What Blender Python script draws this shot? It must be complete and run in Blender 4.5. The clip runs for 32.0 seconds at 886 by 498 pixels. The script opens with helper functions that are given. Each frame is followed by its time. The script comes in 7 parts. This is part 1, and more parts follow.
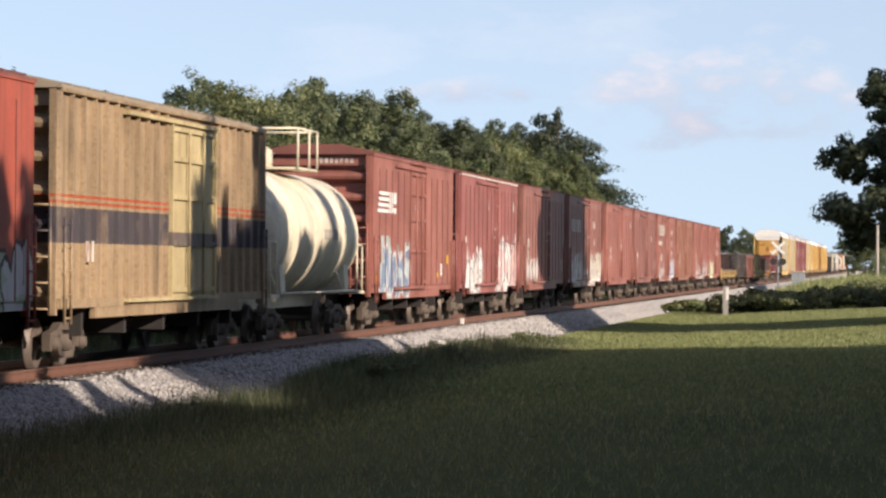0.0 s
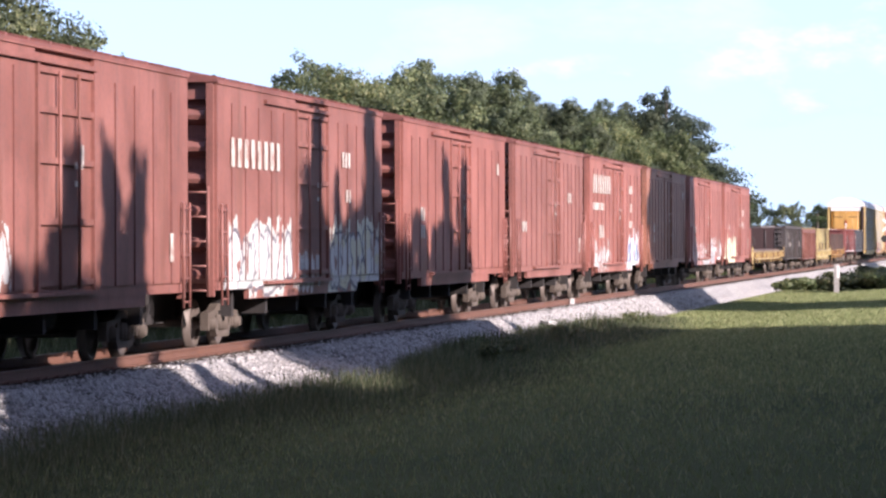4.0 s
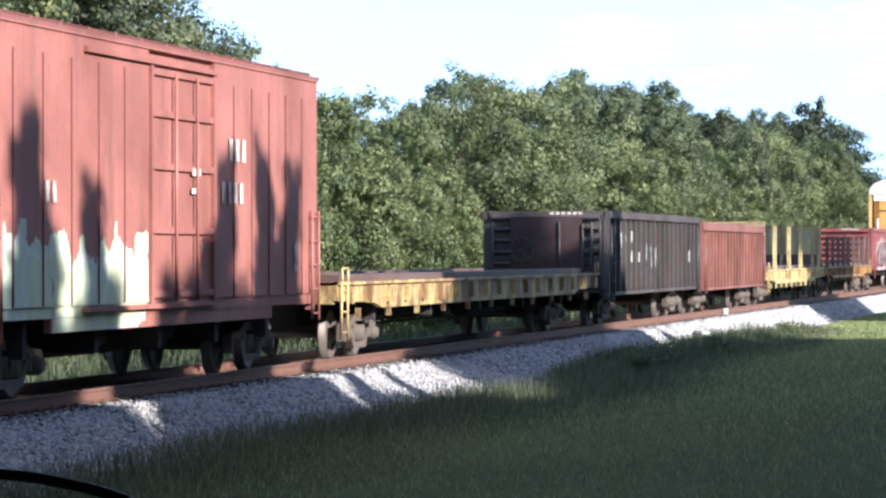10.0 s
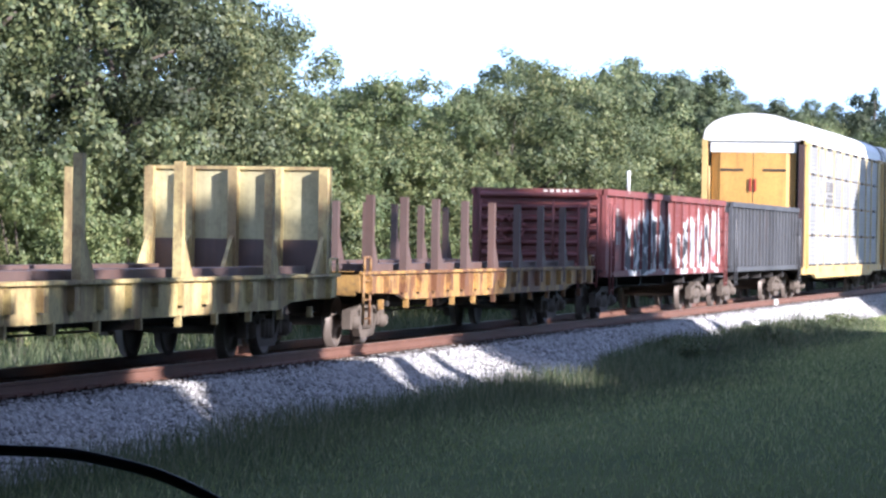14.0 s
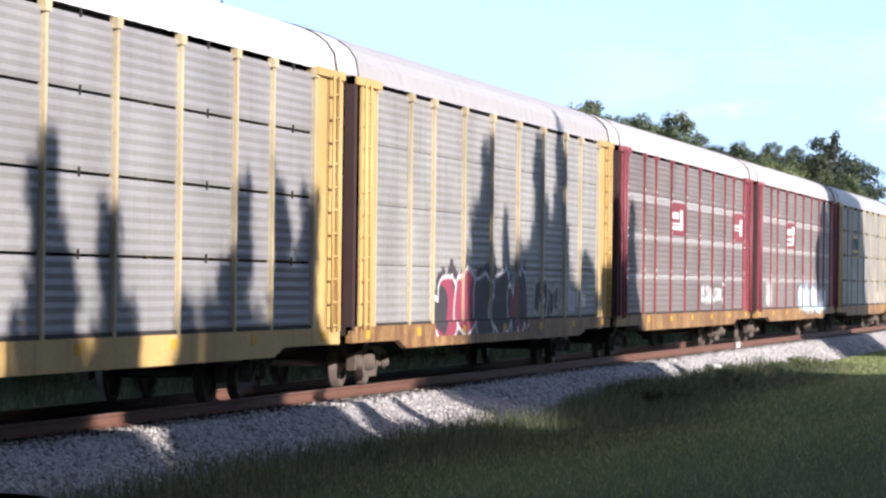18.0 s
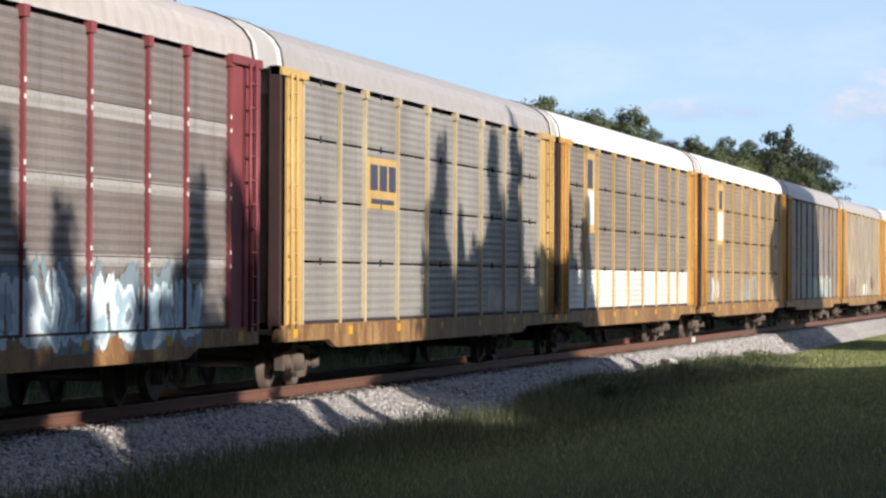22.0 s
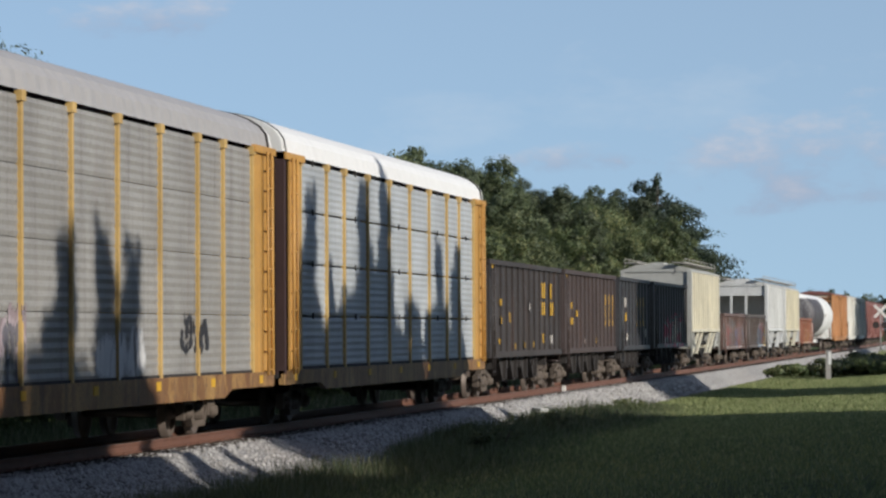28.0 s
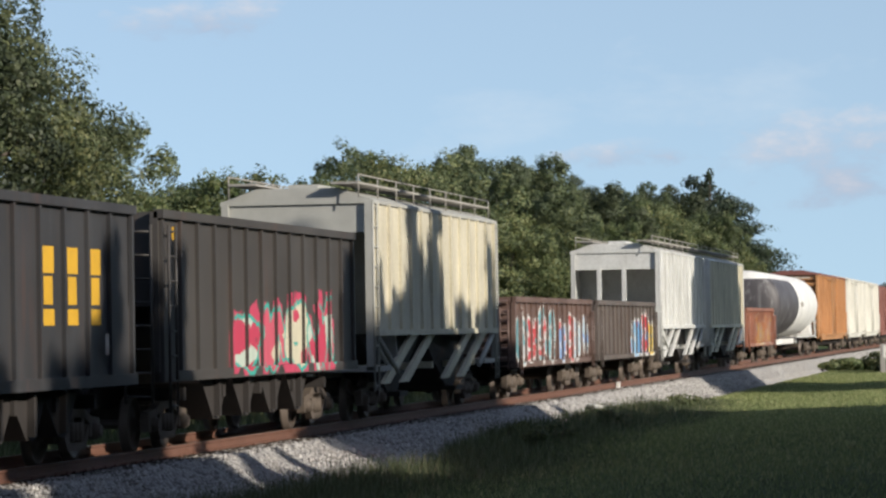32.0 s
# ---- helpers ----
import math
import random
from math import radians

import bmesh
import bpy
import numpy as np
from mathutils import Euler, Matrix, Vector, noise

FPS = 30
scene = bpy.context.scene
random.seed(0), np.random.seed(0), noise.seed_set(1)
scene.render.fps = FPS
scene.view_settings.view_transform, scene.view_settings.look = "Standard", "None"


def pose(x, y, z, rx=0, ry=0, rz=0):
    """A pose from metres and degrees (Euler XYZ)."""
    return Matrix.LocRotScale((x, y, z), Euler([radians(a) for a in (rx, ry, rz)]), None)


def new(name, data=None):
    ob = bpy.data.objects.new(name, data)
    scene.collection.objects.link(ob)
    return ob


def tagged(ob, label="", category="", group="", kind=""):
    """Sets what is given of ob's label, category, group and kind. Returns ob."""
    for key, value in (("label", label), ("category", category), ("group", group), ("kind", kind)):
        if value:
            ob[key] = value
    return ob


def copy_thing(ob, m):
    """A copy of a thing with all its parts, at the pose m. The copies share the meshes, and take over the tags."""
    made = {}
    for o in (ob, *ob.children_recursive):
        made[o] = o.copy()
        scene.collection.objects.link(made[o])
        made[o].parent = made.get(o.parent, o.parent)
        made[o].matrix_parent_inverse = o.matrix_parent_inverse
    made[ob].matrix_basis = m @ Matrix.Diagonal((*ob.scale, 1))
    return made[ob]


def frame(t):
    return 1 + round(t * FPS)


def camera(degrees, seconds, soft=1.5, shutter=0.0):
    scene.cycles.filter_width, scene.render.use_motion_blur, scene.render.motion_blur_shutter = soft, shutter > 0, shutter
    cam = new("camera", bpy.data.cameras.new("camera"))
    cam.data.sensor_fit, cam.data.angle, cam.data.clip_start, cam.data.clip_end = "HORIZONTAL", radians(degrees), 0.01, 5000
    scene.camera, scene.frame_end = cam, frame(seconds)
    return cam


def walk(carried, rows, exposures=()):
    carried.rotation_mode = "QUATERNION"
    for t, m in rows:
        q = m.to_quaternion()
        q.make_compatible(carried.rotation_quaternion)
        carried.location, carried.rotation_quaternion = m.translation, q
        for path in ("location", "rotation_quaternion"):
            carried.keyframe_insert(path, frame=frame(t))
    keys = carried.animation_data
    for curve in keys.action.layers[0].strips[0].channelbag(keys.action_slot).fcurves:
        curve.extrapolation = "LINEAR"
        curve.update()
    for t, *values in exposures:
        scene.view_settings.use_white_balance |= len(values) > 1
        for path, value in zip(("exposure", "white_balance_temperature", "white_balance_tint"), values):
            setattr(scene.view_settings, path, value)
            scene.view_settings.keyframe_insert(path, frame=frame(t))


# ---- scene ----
# Evening freight train on a straight single track. x to the right of the line of sight along the track, y along the track,
# z = 0 at the top of the rails. The camera stands still at x = y = 0 and is turned by hand.
TRACK_X, EYE_Z = -14.6, 1.78
cam = camera(14.77, 32.0, soft=2.5, shutter=0.0)
PATH = [
    (0, 7.530, 0.230, 0.452),
    (0.5, 8.123, 0.132, 0.298),
    (1, 8.787, -0.131, 0.223),
    (1.5, 9.368, -0.193, 0.199),
    (2, 9.509, -0.241, -0.099),
    (2.5, 9.602, -0.160, -0.229),
    (3, 9.714, -0.148, -0.465),
    (3.5, 9.621, -0.192, -0.366),
    (4, 9.364, -0.092, -0.138),
    (4.5, 9.174, -0.332, -0.049),
    (6.5, 9.544, -0.325, -0.126),
    (7, 9.587, -0.086, -0.014),
    (7.5, 9.714, -0.182, -0.277),
    (8, 10.825, -0.263, -0.523),
    (8.5, 11.487, -0.007, -0.428),
    (9, 12.274, 0.201, -0.260),
    (9.5, 12.152, 0.050, -0.084),
    (10, 11.929, 0.074, -0.075),
    (10.5, 12.208, 0.135, 0.031),
    (11, 12.666, -0.007, 0.075),
    (11.5, 12.716, -0.044, 0.239),
    (12, 12.654, 0.013, 0.474),
    (12.5, 12.440, 0.016, 0.779),
    (13, 12.367, -0.172, 0.926),
    (13.5, 12.666, -0.223, 0.874),
    (14, 12.779, -0.180, 0.926),
    (14.5, 12.603, -0.132, 0.974),
    (15, 12.540, -0.239, 1.076),
    (15.5, 12.286, -0.133, 1.016),
    (17.5, 12.315, 0.323, 0.592),
    (18, 12.152, 0.573, 0.663),
    (18.5, 11.887, 0.641, 0.532),
    (19, 11.656, 0.625, 0.504),
    (19.5, 11.695, 0.671, 0.685),
    (20, 11.816, 0.755, 0.266),
    (20.5, 11.579, 0.705, 0.164),
    (21, 11.788, 0.842, -0.313),
    (21.5, 11.617, 0.752, 0.086),
    (22, 11.395, 0.522, 0.246),
    (22.5, 10.582, 0.445, 0.005),
    (23, 10.108, 0.669, -0.577),
    (23.5, 10.103, 0.599, -0.536),
    (24, 9.651, 0.875, -0.503),
    (24.5, 9.258, 0.968, -0.191),
    (25, 9.452, 1.041, -0.284),
    (25.5, 9.206, 1.286, -0.235),
    (27.5, 9.289, 1.351, -0.250),
    (28, 9.215, 1.371, -0.280),
    (28.5, 9.245, 1.311, -0.530),
    (29, 9.266, 1.305, -0.430),
    (29.5, 9.347, 1.336, -0.944),
    (30, 9.305, 1.426, -0.699),
    (30.5, 9.350, 1.498, -0.676),
    (31, 9.576, 1.448, -0.923),
    (31.5, 9.710, 1.409, -0.852),
    (32, 10.099, 1.350, -0.944)
]
EXPOSURE = [(0, 0.47, 6950, 17), (1, 0.57, 6700, 21), (2, 0.7, 6450, 25), (4, 1.0, 6100, 25), (6.5, 1.25, 5900, 14), (9, 1.38, 5750, 10), (11, 1.42, 5550, 14), (13, 1.6, 5550, 16), (15, 1.55, 5500, 17), (17.5, 1.05, 5900, 16), (19, 0.72, 6050, 17),
            (21, 0.52, 6300, 14), (23, 0.38, 6350, 11), (25, 0.05, 6250, 9), (27.5, -0.13, 6050, 8), (30, -0.03, 6150, 8), (32, 0.17, 6400, 8)]
walk(cam, [(t, pose(0, 0, EYE_Z, 90 + tilt, 0, turn) @ pose(0, 0, 0, 0, 0, roll)) for t, turn, tilt, roll in PATH], EXPOSURE)

# ---- light ----
SUN_UP, SUN_AZ = radians(22), math.atan2(0.88, -0.475)
sun = new("sun", bpy.data.lights.new("sun", "SUN"))
sun.data.energy, sun.data.angle, sun.data.color = 5.0, radians(0.6), (1.0, 0.9, 0.78)
to_sun = Vector((math.sin(SUN_AZ) * math.cos(SUN_UP), math.cos(SUN_AZ) * math.cos(SUN_UP), math.sin(SUN_UP)))
sun.rotation_euler = to_sun.to_track_quat("Z", "Y").to_euler()


def make_sky():
    w = bpy.data.worlds.new("sky")
    w.use_nodes = True
    scene.world = w
    t = w.node_tree
    bg = t.nodes["Background"]
    sky = t.nodes.new("ShaderNodeTexSky")
    sky.sky_type, sky.sun_disc = "NISHITA", False
    sky.sun_elevation, sky.sun_rotation = SUN_UP, SUN_AZ
    sky.air_density, sky.dust_density, sky.ozone_density = 1.0, 0.9, 2.2
    co = t.nodes.new("ShaderNodeTexCoord")
    lift = t.nodes.new("ShaderNodeVectorMath")
    lift.operation = "ADD"
    lift.inputs[1].default_value = (0, 0, 0.16)
    t.links.new(co.outputs["Generated"], lift.inputs[0])
    t.links.new(lift.outputs[0], sky.inputs["Vector"])
    mp = t.nodes.new("ShaderNodeMapping")
    mp.inputs["Scale"].default_value = (1, 1, 2.6)
    t.links.new(co.outputs["Generated"], mp.inputs["Vector"])
    no = t.nodes.new("ShaderNodeTexNoise")
    no.inputs["Scale"].default_value, no.inputs["Detail"].default_value, no.inputs["Roughness"].default_value = 9, 7, 0.6
    t.links.new(mp.outputs["Vector"], no.inputs["Vector"])
    r = t.nodes.new("ShaderNodeValToRGB")
    r.color_ramp.elements[0].position, r.color_ramp.elements[1].position = 0.56, 0.85
    r.color_ramp.elements[0].color, r.color_ramp.elements[1].color = (0.22, 0.22, 0.22, 1), (0.55, 0.55, 0.55, 1)
    t.links.new(no.outputs["Fac"], r.inputs["Fac"])
    mx = t.nodes.new("ShaderNodeMix")
    mx.data_type = "RGBA"
    mx.inputs[7].default_value = (5.6, 5.3, 5.5, 1)
    t.links.new(r.outputs["Color"], mx.inputs[0])
    t.links.new(sky.outputs["Color"], mx.inputs[6])
    # the air is hazy and bright near the horizon and deeper overhead
    up = t.nodes.new("ShaderNodeSeparateXYZ")
    t.links.new(co.outputs["Generated"], up.inputs[0])
    hz = t.nodes.new("ShaderNodeValToRGB")
    hz.color_ramp.elements[0].position, hz.color_ramp.elements[1].position = 0.16, 0.5
    hz.color_ramp.elements[0].color, hz.color_ramp.elements[1].color = (0.95, 1, 0.975, 1), (0.6, 0.65, 0.73, 1)
    t.links.new(up.outputs[2], hz.inputs["Fac"])
    deep = t.nodes.new("ShaderNodeMix")
    deep.data_type, deep.blend_type = "RGBA", "MULTIPLY"
    deep.inputs[0].default_value = 1.0
    t.links.new(mx.outputs[2], deep.inputs[6])
    t.links.new(hz.outputs["Color"], deep.inputs[7])
    # two small banks of evening cloud low over the far woods: (side, up, half width, half height) as slopes
    def calc(op, a, b=0.0, c=None):
        n = t.nodes.new("ShaderNodeMath")
        n.operation = op
        for k, v in enumerate((a, b) if c is None else (a, b, c)):
            if isinstance(v, bpy.types.NodeSocket):
                t.links.new(v, n.inputs[k])
            else:
                n.inputs[k].default_value = v
        return n.outputs[0]
    ahead = calc("MAXIMUM", up.outputs[1], 0.02)
    su, sv = calc("DIVIDE", up.outputs[0], ahead), calc("DIVIDE", up.outputs[2], ahead)
    cm = t.nodes.new("ShaderNodeMapping")
    cm.inputs["Scale"].default_value = (1, 1, 2.2)
    t.links.new(co.outputs["Generated"], cm.inputs["Vector"])
    puff = t.nodes.new("ShaderNodeTexNoise")
    puff.inputs["Scale"].default_value, puff.inputs["Detail"].default_value, puff.inputs["Roughness"].default_value = 38, 6, 0.6
    t.links.new(cm.outputs["Vector"], puff.inputs["Vector"])
    out = deep.outputs[2]
    for u0, v0, hu, hv in ((-0.058, 0.05, 0.058, 0.019), (-0.25, 0.094, 0.03, 0.008), (-0.118, 0.051, 0.03, 0.006)):
        du, dv = calc("DIVIDE", calc("SUBTRACT", su, u0), hu), calc("DIVIDE", calc("SUBTRACT", sv, v0), hv)
        body = calc("SUBTRACT", 1.0, calc("ADD", calc("MULTIPLY", du, du), calc("MULTIPLY", dv, dv)))
        body = calc("ADD", calc("MAXIMUM", body, -3.0), calc("MULTIPLY", calc("SUBTRACT", puff.outputs["Fac"], 0.52), 6.0))
        edge = t.nodes.new("ShaderNodeMapRange")
        edge.interpolation_type = "SMOOTHSTEP"
        edge.inputs["From Min"].default_value, edge.inputs["From Max"].default_value, edge.inputs["To Max"].default_value = 0.0, 2.0, 0.75
        t.links.new(body, edge.inputs["Value"])
        tone = t.nodes.new("ShaderNodeMix")
        tone.data_type = "RGBA"
        tone.inputs[6].default_value, tone.inputs[7].default_value = (2.55, 2.7, 3.4, 1), (4.3, 4.15, 4.4, 1)
        lit = t.nodes.new("ShaderNodeMapRange")
        lit.inputs["From Min"].default_value, lit.inputs["From Max"].default_value = -0.3, 0.7
        t.links.new(calc("ADD", dv, calc("MULTIPLY", calc("SUBTRACT", puff.outputs["Fac"], 0.5), 4.0)), lit.inputs["Value"])
        t.links.new(lit.outputs[0], tone.inputs[0])
        over = t.nodes.new("ShaderNodeMix")
        over.data_type = "RGBA"
        t.links.new(edge.outputs[0], over.inputs[0])
        t.links.new(out, over.inputs[6])
        t.links.new(tone.outputs[2], over.inputs[7])
        out = over.outputs[2]
    t.links.new(out, bg.inputs["Color"])
    bg.inputs["Strength"].default_value = 0.15


make_sky()


# ---- materials ----
class Mat:
    """A node material with short ways to add nodes."""

    def __init__(self, name, rough=0.6, metal=0.0):
        self.m = bpy.data.materials.new(name)
        self.m.use_nodes = True
        self.t = self.m.node_tree
        self.b = self.t.nodes["Principled BSDF"]
        self.b.inputs["Roughness"].default_value = rough
        self.b.inputs["Metallic"].default_value = metal
        self.co = self.t.nodes.new("ShaderNodeTexCoord").outputs["Object"]

    def put(self, socket, v):
        if isinstance(v, bpy.types.NodeSocket):
            self.t.links.new(v, socket)
        elif isinstance(v, (tuple, list)) and len(v) == 3 and socket.type == "RGBA":
            socket.default_value = (*v, 1)
        else:
            socket.default_value = v

    def math(self, op, a, b=0.0, clamp=False):
        n = self.t.nodes.new("ShaderNodeMath")
        n.operation, n.use_clamp = op, clamp
        self.put(n.inputs[0], a)
        self.put(n.inputs[1], b)
        return n.outputs[0]

    def mix(self, f, a, b, mode="MIX"):
        n = self.t.nodes.new("ShaderNodeMix")
        n.data_type, n.blend_type = "RGBA", mode
        self.put(n.inputs[0], f)
        self.put(n.inputs[6], a)
        self.put(n.inputs[7], b)
        return n.outputs[2]

    def scaled(self, s, off=(0, 0, 0), v=None):
        n = self.t.nodes.new("ShaderNodeMapping")
        n.inputs["Scale"].default_value, n.inputs["Location"].default_value = s, off
        self.t.links.new(v or self.co, n.inputs["Vector"])
        return n.outputs[0]

    def noise(self, scale, detail=4, rough=0.55, v=None, colour=False):
        n = self.t.nodes.new("ShaderNodeTexNoise")
        n.inputs["Scale"].default_value, n.inputs["Detail"].default_value = scale, detail
        n.inputs["Roughness"].default_value = rough
        self.t.links.new(v or self.co, n.inputs["Vector"])
        return n.outputs["Color" if colour else "Fac"]

    def ramp(self, f, stops, hard=False):
        n = self.t.nodes.new("ShaderNodeValToRGB")
        e = n.color_ramp.elements
        while len(e) < len(stops):
            e.new(0.5)
        for k, (p, c) in enumerate(stops):
            e[k].position = p
            e[k].color = (*c, 1) if isinstance(c, (tuple, list)) else (c, c, c, 1)
        if hard:
            n.color_ramp.interpolation = "CONSTANT"
        self.put(n.inputs[0], f)
        return n.outputs[0]

    def random(self):
        return self.t.nodes.new("ShaderNodeObjectInfo").outputs["Random"]

    def island(self):
        return self.t.nodes.new("ShaderNodeNewGeometry").outputs["Random Per Island"]

    def bump(self, h, strength=0.3, dist=0.02):
        n = self.t.nodes.new("ShaderNodeBump")
        n.inputs["Strength"].default_value, n.inputs["Distance"].default_value = strength, dist
        self.t.links.new(h, n.inputs["Height"])
        self.t.links.new(n.outputs[0], self.b.inputs["Normal"])

    def done(self, colour):
        self.put(self.b.inputs["Base Color"], colour)
        return self.m


RUST = (0.16, 0.065, 0.035)
GRIME = (0.07, 0.055, 0.045)


def paint(name, base, rust=0.25, grime=0.35, fade=0.35, rough=0.55, bands=(), patches=()):
    """Weathered vehicle paint: fading, vertical streaks, rust, bands at heights (z0, z1, colour) and plain patches
    (y0, y1, z0, z1, colour)."""
    m = Mat(name, rough)
    sx = m.t.nodes.new("ShaderNodeSeparateXYZ")
    m.t.links.new(m.co, sx.inputs[0])
    y, z = sx.outputs[1], sx.outputs[2]
    big = m.noise(0.45, 3)
    streak = m.noise(2.2, 5, 0.65, m.scaled((1, 1, 0.1)))
    fine = m.noise(14, 4, 0.6)

    def inside(v, a, b):
        return m.math("MULTIPLY", m.math("GREATER_THAN", v, a), m.math("LESS_THAN", v, b))

    lo = tuple(c * (1 - fade * 0.55) for c in base)
    hi = tuple(min(0.9, c * (1 + fade * 0.5) + fade * 0.035) for c in base)
    col = m.mix(m.ramp(big, [(0.35, 0.0), (0.65, 1.0)]), lo, hi)
    for z0, z1, c in bands:
        col = m.mix(inside(z, z0, z1), col, c)
    for y0, y1, z0, z1, c in patches:
        col = m.mix(m.math("MULTIPLY", inside(y, y0, y1), inside(z, z0, z1)), col, c)
    col = m.mix(m.math("MULTIPLY", m.ramp(streak, [(0.6 - 0.16 * rust, 0.0), (0.74 - 0.1 * rust, 1.0)]), rust * 1.15 if rust < 0.5 else 0.4), col, RUST)
    col = m.mix(m.math("MULTIPLY", m.ramp(fine, [(0.45, 0.0), (0.75, 1.0)]), grime), col, GRIME)
    patchy = m.noise(1.5, 6, 0.72, m.scaled((1, 1, 0.55), (0, 2.7, 1.1)))
    if rust > 0.5:
        col = m.mix(m.math("MULTIPLY", m.ramp(patchy, [(0.46, 0.0), (0.54, 1.0)]), min(1.0, (rust - 0.4) * 1.5)), col, tuple(0.8 * c for c in RUST))
    else:
        col = m.mix(m.math("MULTIPLY", m.ramp(patchy, [(0.54, 0.0), (0.66, 1.0)]), fade * 0.9), col, tuple(min(0.8, c * 1.3 + 0.02) for c in base))
    runs = m.noise(4.2, 4, 0.7, m.scaled((1, 1, 0.045), (0, 9.1, 0)))
    col = m.mix(m.math("MULTIPLY", m.ramp(runs, [(0.54, 0.0), (0.68, 1.0)]), min(0.6, grime * 0.95)), col, GRIME)
    chalk = m.noise(3.1, 4, 0.7, m.scaled((1, 1, 0.07), (0, 5.3, 0)))
    col = m.mix(m.math("MULTIPLY", m.ramp(chalk, [(0.55, 0.0), (0.7, 1.0)]), fade * 0.5), col, tuple(min(0.8, c * 1.25 + 0.1) for c in base))
    m.bump(fine, 0.12, 0.01)
    return m.done(col)


def plain(name, base, var=0.25, rough=0.7, metal=0.0, scale=3.0, bump=0.2):
    """A plain rough surface with variation at two scales."""
    m = Mat(name, rough, metal)
    a, b = m.noise(scale, 4), m.noise(scale * 9, 4)
    c = m.mix(a, tuple(v * (1 - var) for v in base), tuple(min(0.95, v * (1 + var)) for v in base))
    c = m.mix(m.math("MULTIPLY", b, var), c, tuple(v * 0.5 for v in base))
    if bump:
        m.bump(b, bump, 0.02)
    return m.done(c)


def leafy(name, dark, light, warm):
    m = Mat(name, 0.6)
    r = m.island()
    big = m.noise(0.35, 3)
    c = m.ramp(r, [(0.0, dark), (0.55, light), (1.0, warm)])
    c = m.mix(m.ramp(big, [(0.38, 0.0), (0.6, 0.7)]), c, dark)
    shade = m.math("MULTIPLY_ADD", m.random(), 0.55)
    shade.node.inputs[2].default_value = 0.75
    tint = m.t.nodes.new("ShaderNodeHueSaturation")
    m.t.links.new(shade, tint.inputs["Value"])
    m.t.links.new(c, tint.inputs["Color"])
    c = tint.outputs["Color"]
    m.put(m.b.inputs["Base Color"], c)
    tr = m.t.nodes.new("ShaderNodeBsdfTranslucent")
    m.t.links.new(c, tr.inputs["Color"])
    mx = m.t.nodes.new("ShaderNodeMixShader")
    mx.inputs[0].default_value = 0.28
    m.t.links.new(m.b.outputs[0], mx.inputs[1])
    m.t.links.new(tr.outputs[0], mx.inputs[2])
    m.t.links.new(mx.outputs[0], m.t.nodes["Material Output"].inputs["Surface"])
    return m.m


M_STEEL = plain("truck_steel", (0.115, 0.09, 0.07), 0.5, 0.8)
M_WHEEL = plain("wheel_steel", (0.15, 0.12, 0.1), 0.35, 0.55, 0.3)
M_UNDER = plain("underframe_black", (0.035, 0.03, 0.028), 0.4, 0.8)
M_RAIL = plain("rusty_rail", (0.16, 0.078, 0.053), 0.3, 0.6)
M_RAILTOP = plain("rail_head", (0.32, 0.27, 0.24), 0.25, 0.4, 0.6)
M_TIE = plain("creosoted_tie", (0.06, 0.045, 0.035), 0.35, 0.85)
M_BARK = plain("bark", (0.09, 0.07, 0.055), 0.4, 0.9, scale=6, bump=0.6)
M_LEAF_A = leafy("oak_leaves", (0.045, 0.065, 0.03), (0.13, 0.155, 0.06), (0.24, 0.24, 0.1))
M_LEAF_B = leafy("dark_oak_leaves", (0.035, 0.05, 0.025), (0.08, 0.105, 0.045), (0.14, 0.155, 0.065))
M_LEAF_C = leafy("bright_vine_leaves", (0.055, 0.085, 0.03), (0.17, 0.2, 0.07), (0.3, 0.29, 0.12))
M_NEEDLE = leafy("pine_needles", (0.014, 0.026, 0.014), (0.035, 0.055, 0.028), (0.06, 0.08, 0.035))
M_FROND = leafy("palm_fronds", (0.035, 0.06, 0.02), (0.08, 0.12, 0.035), (0.14, 0.15, 0.06))
M_WHITE = plain("white_paint", (0.75, 0.74, 0.7), 0.12, 0.5)
M_LETTER = Mat("worn_white_lettering", 0.65)
M_LETTER = M_LETTER.done(M_LETTER.mix(M_LETTER.ramp(M_LETTER.noise(5, 5, 0.7, M_LETTER.scaled((1, 1, 0.4))), [(0.47, 0.0), (0.6, 0.85)]), (0.6, 0.56, 0.5), (0.26, 0.14, 0.11)))
M_YELLOWL = plain("yellow_lettering", (0.62, 0.36, 0.03), 0.2, 0.6)
M_CONCRETE = plain("grey_concrete", (0.36, 0.34, 0.31), 0.2, 0.85)


def ballast_material():
    m = Mat("grey_ballast", 0.9)
    m.put(m.b.inputs["Specular IOR Level"], 0.2)
    vo = m.t.nodes.new("ShaderNodeTexVoronoi")
    vo.inputs["Scale"].default_value = 23
    m.t.links.new(m.co, vo.inputs["Vector"])
    s = m.t.nodes.new("ShaderNodeSeparateXYZ")
    m.t.links.new(vo.outputs["Color"], s.inputs[0])
    c = m.ramp(s.outputs[0], [(0.0, (0.22, 0.21, 0.2)), (0.5, (0.38, 0.365, 0.35)), (1.0, (0.53, 0.51, 0.485))])
    c = m.mix(m.ramp(m.noise(0.6, 4), [(0.5, 0.0), (0.8, 0.4)]), c, (0.3, 0.24, 0.19))
    m.bump(vo.outputs["Distance"], 1.0, 0.05)
    return m.done(c)


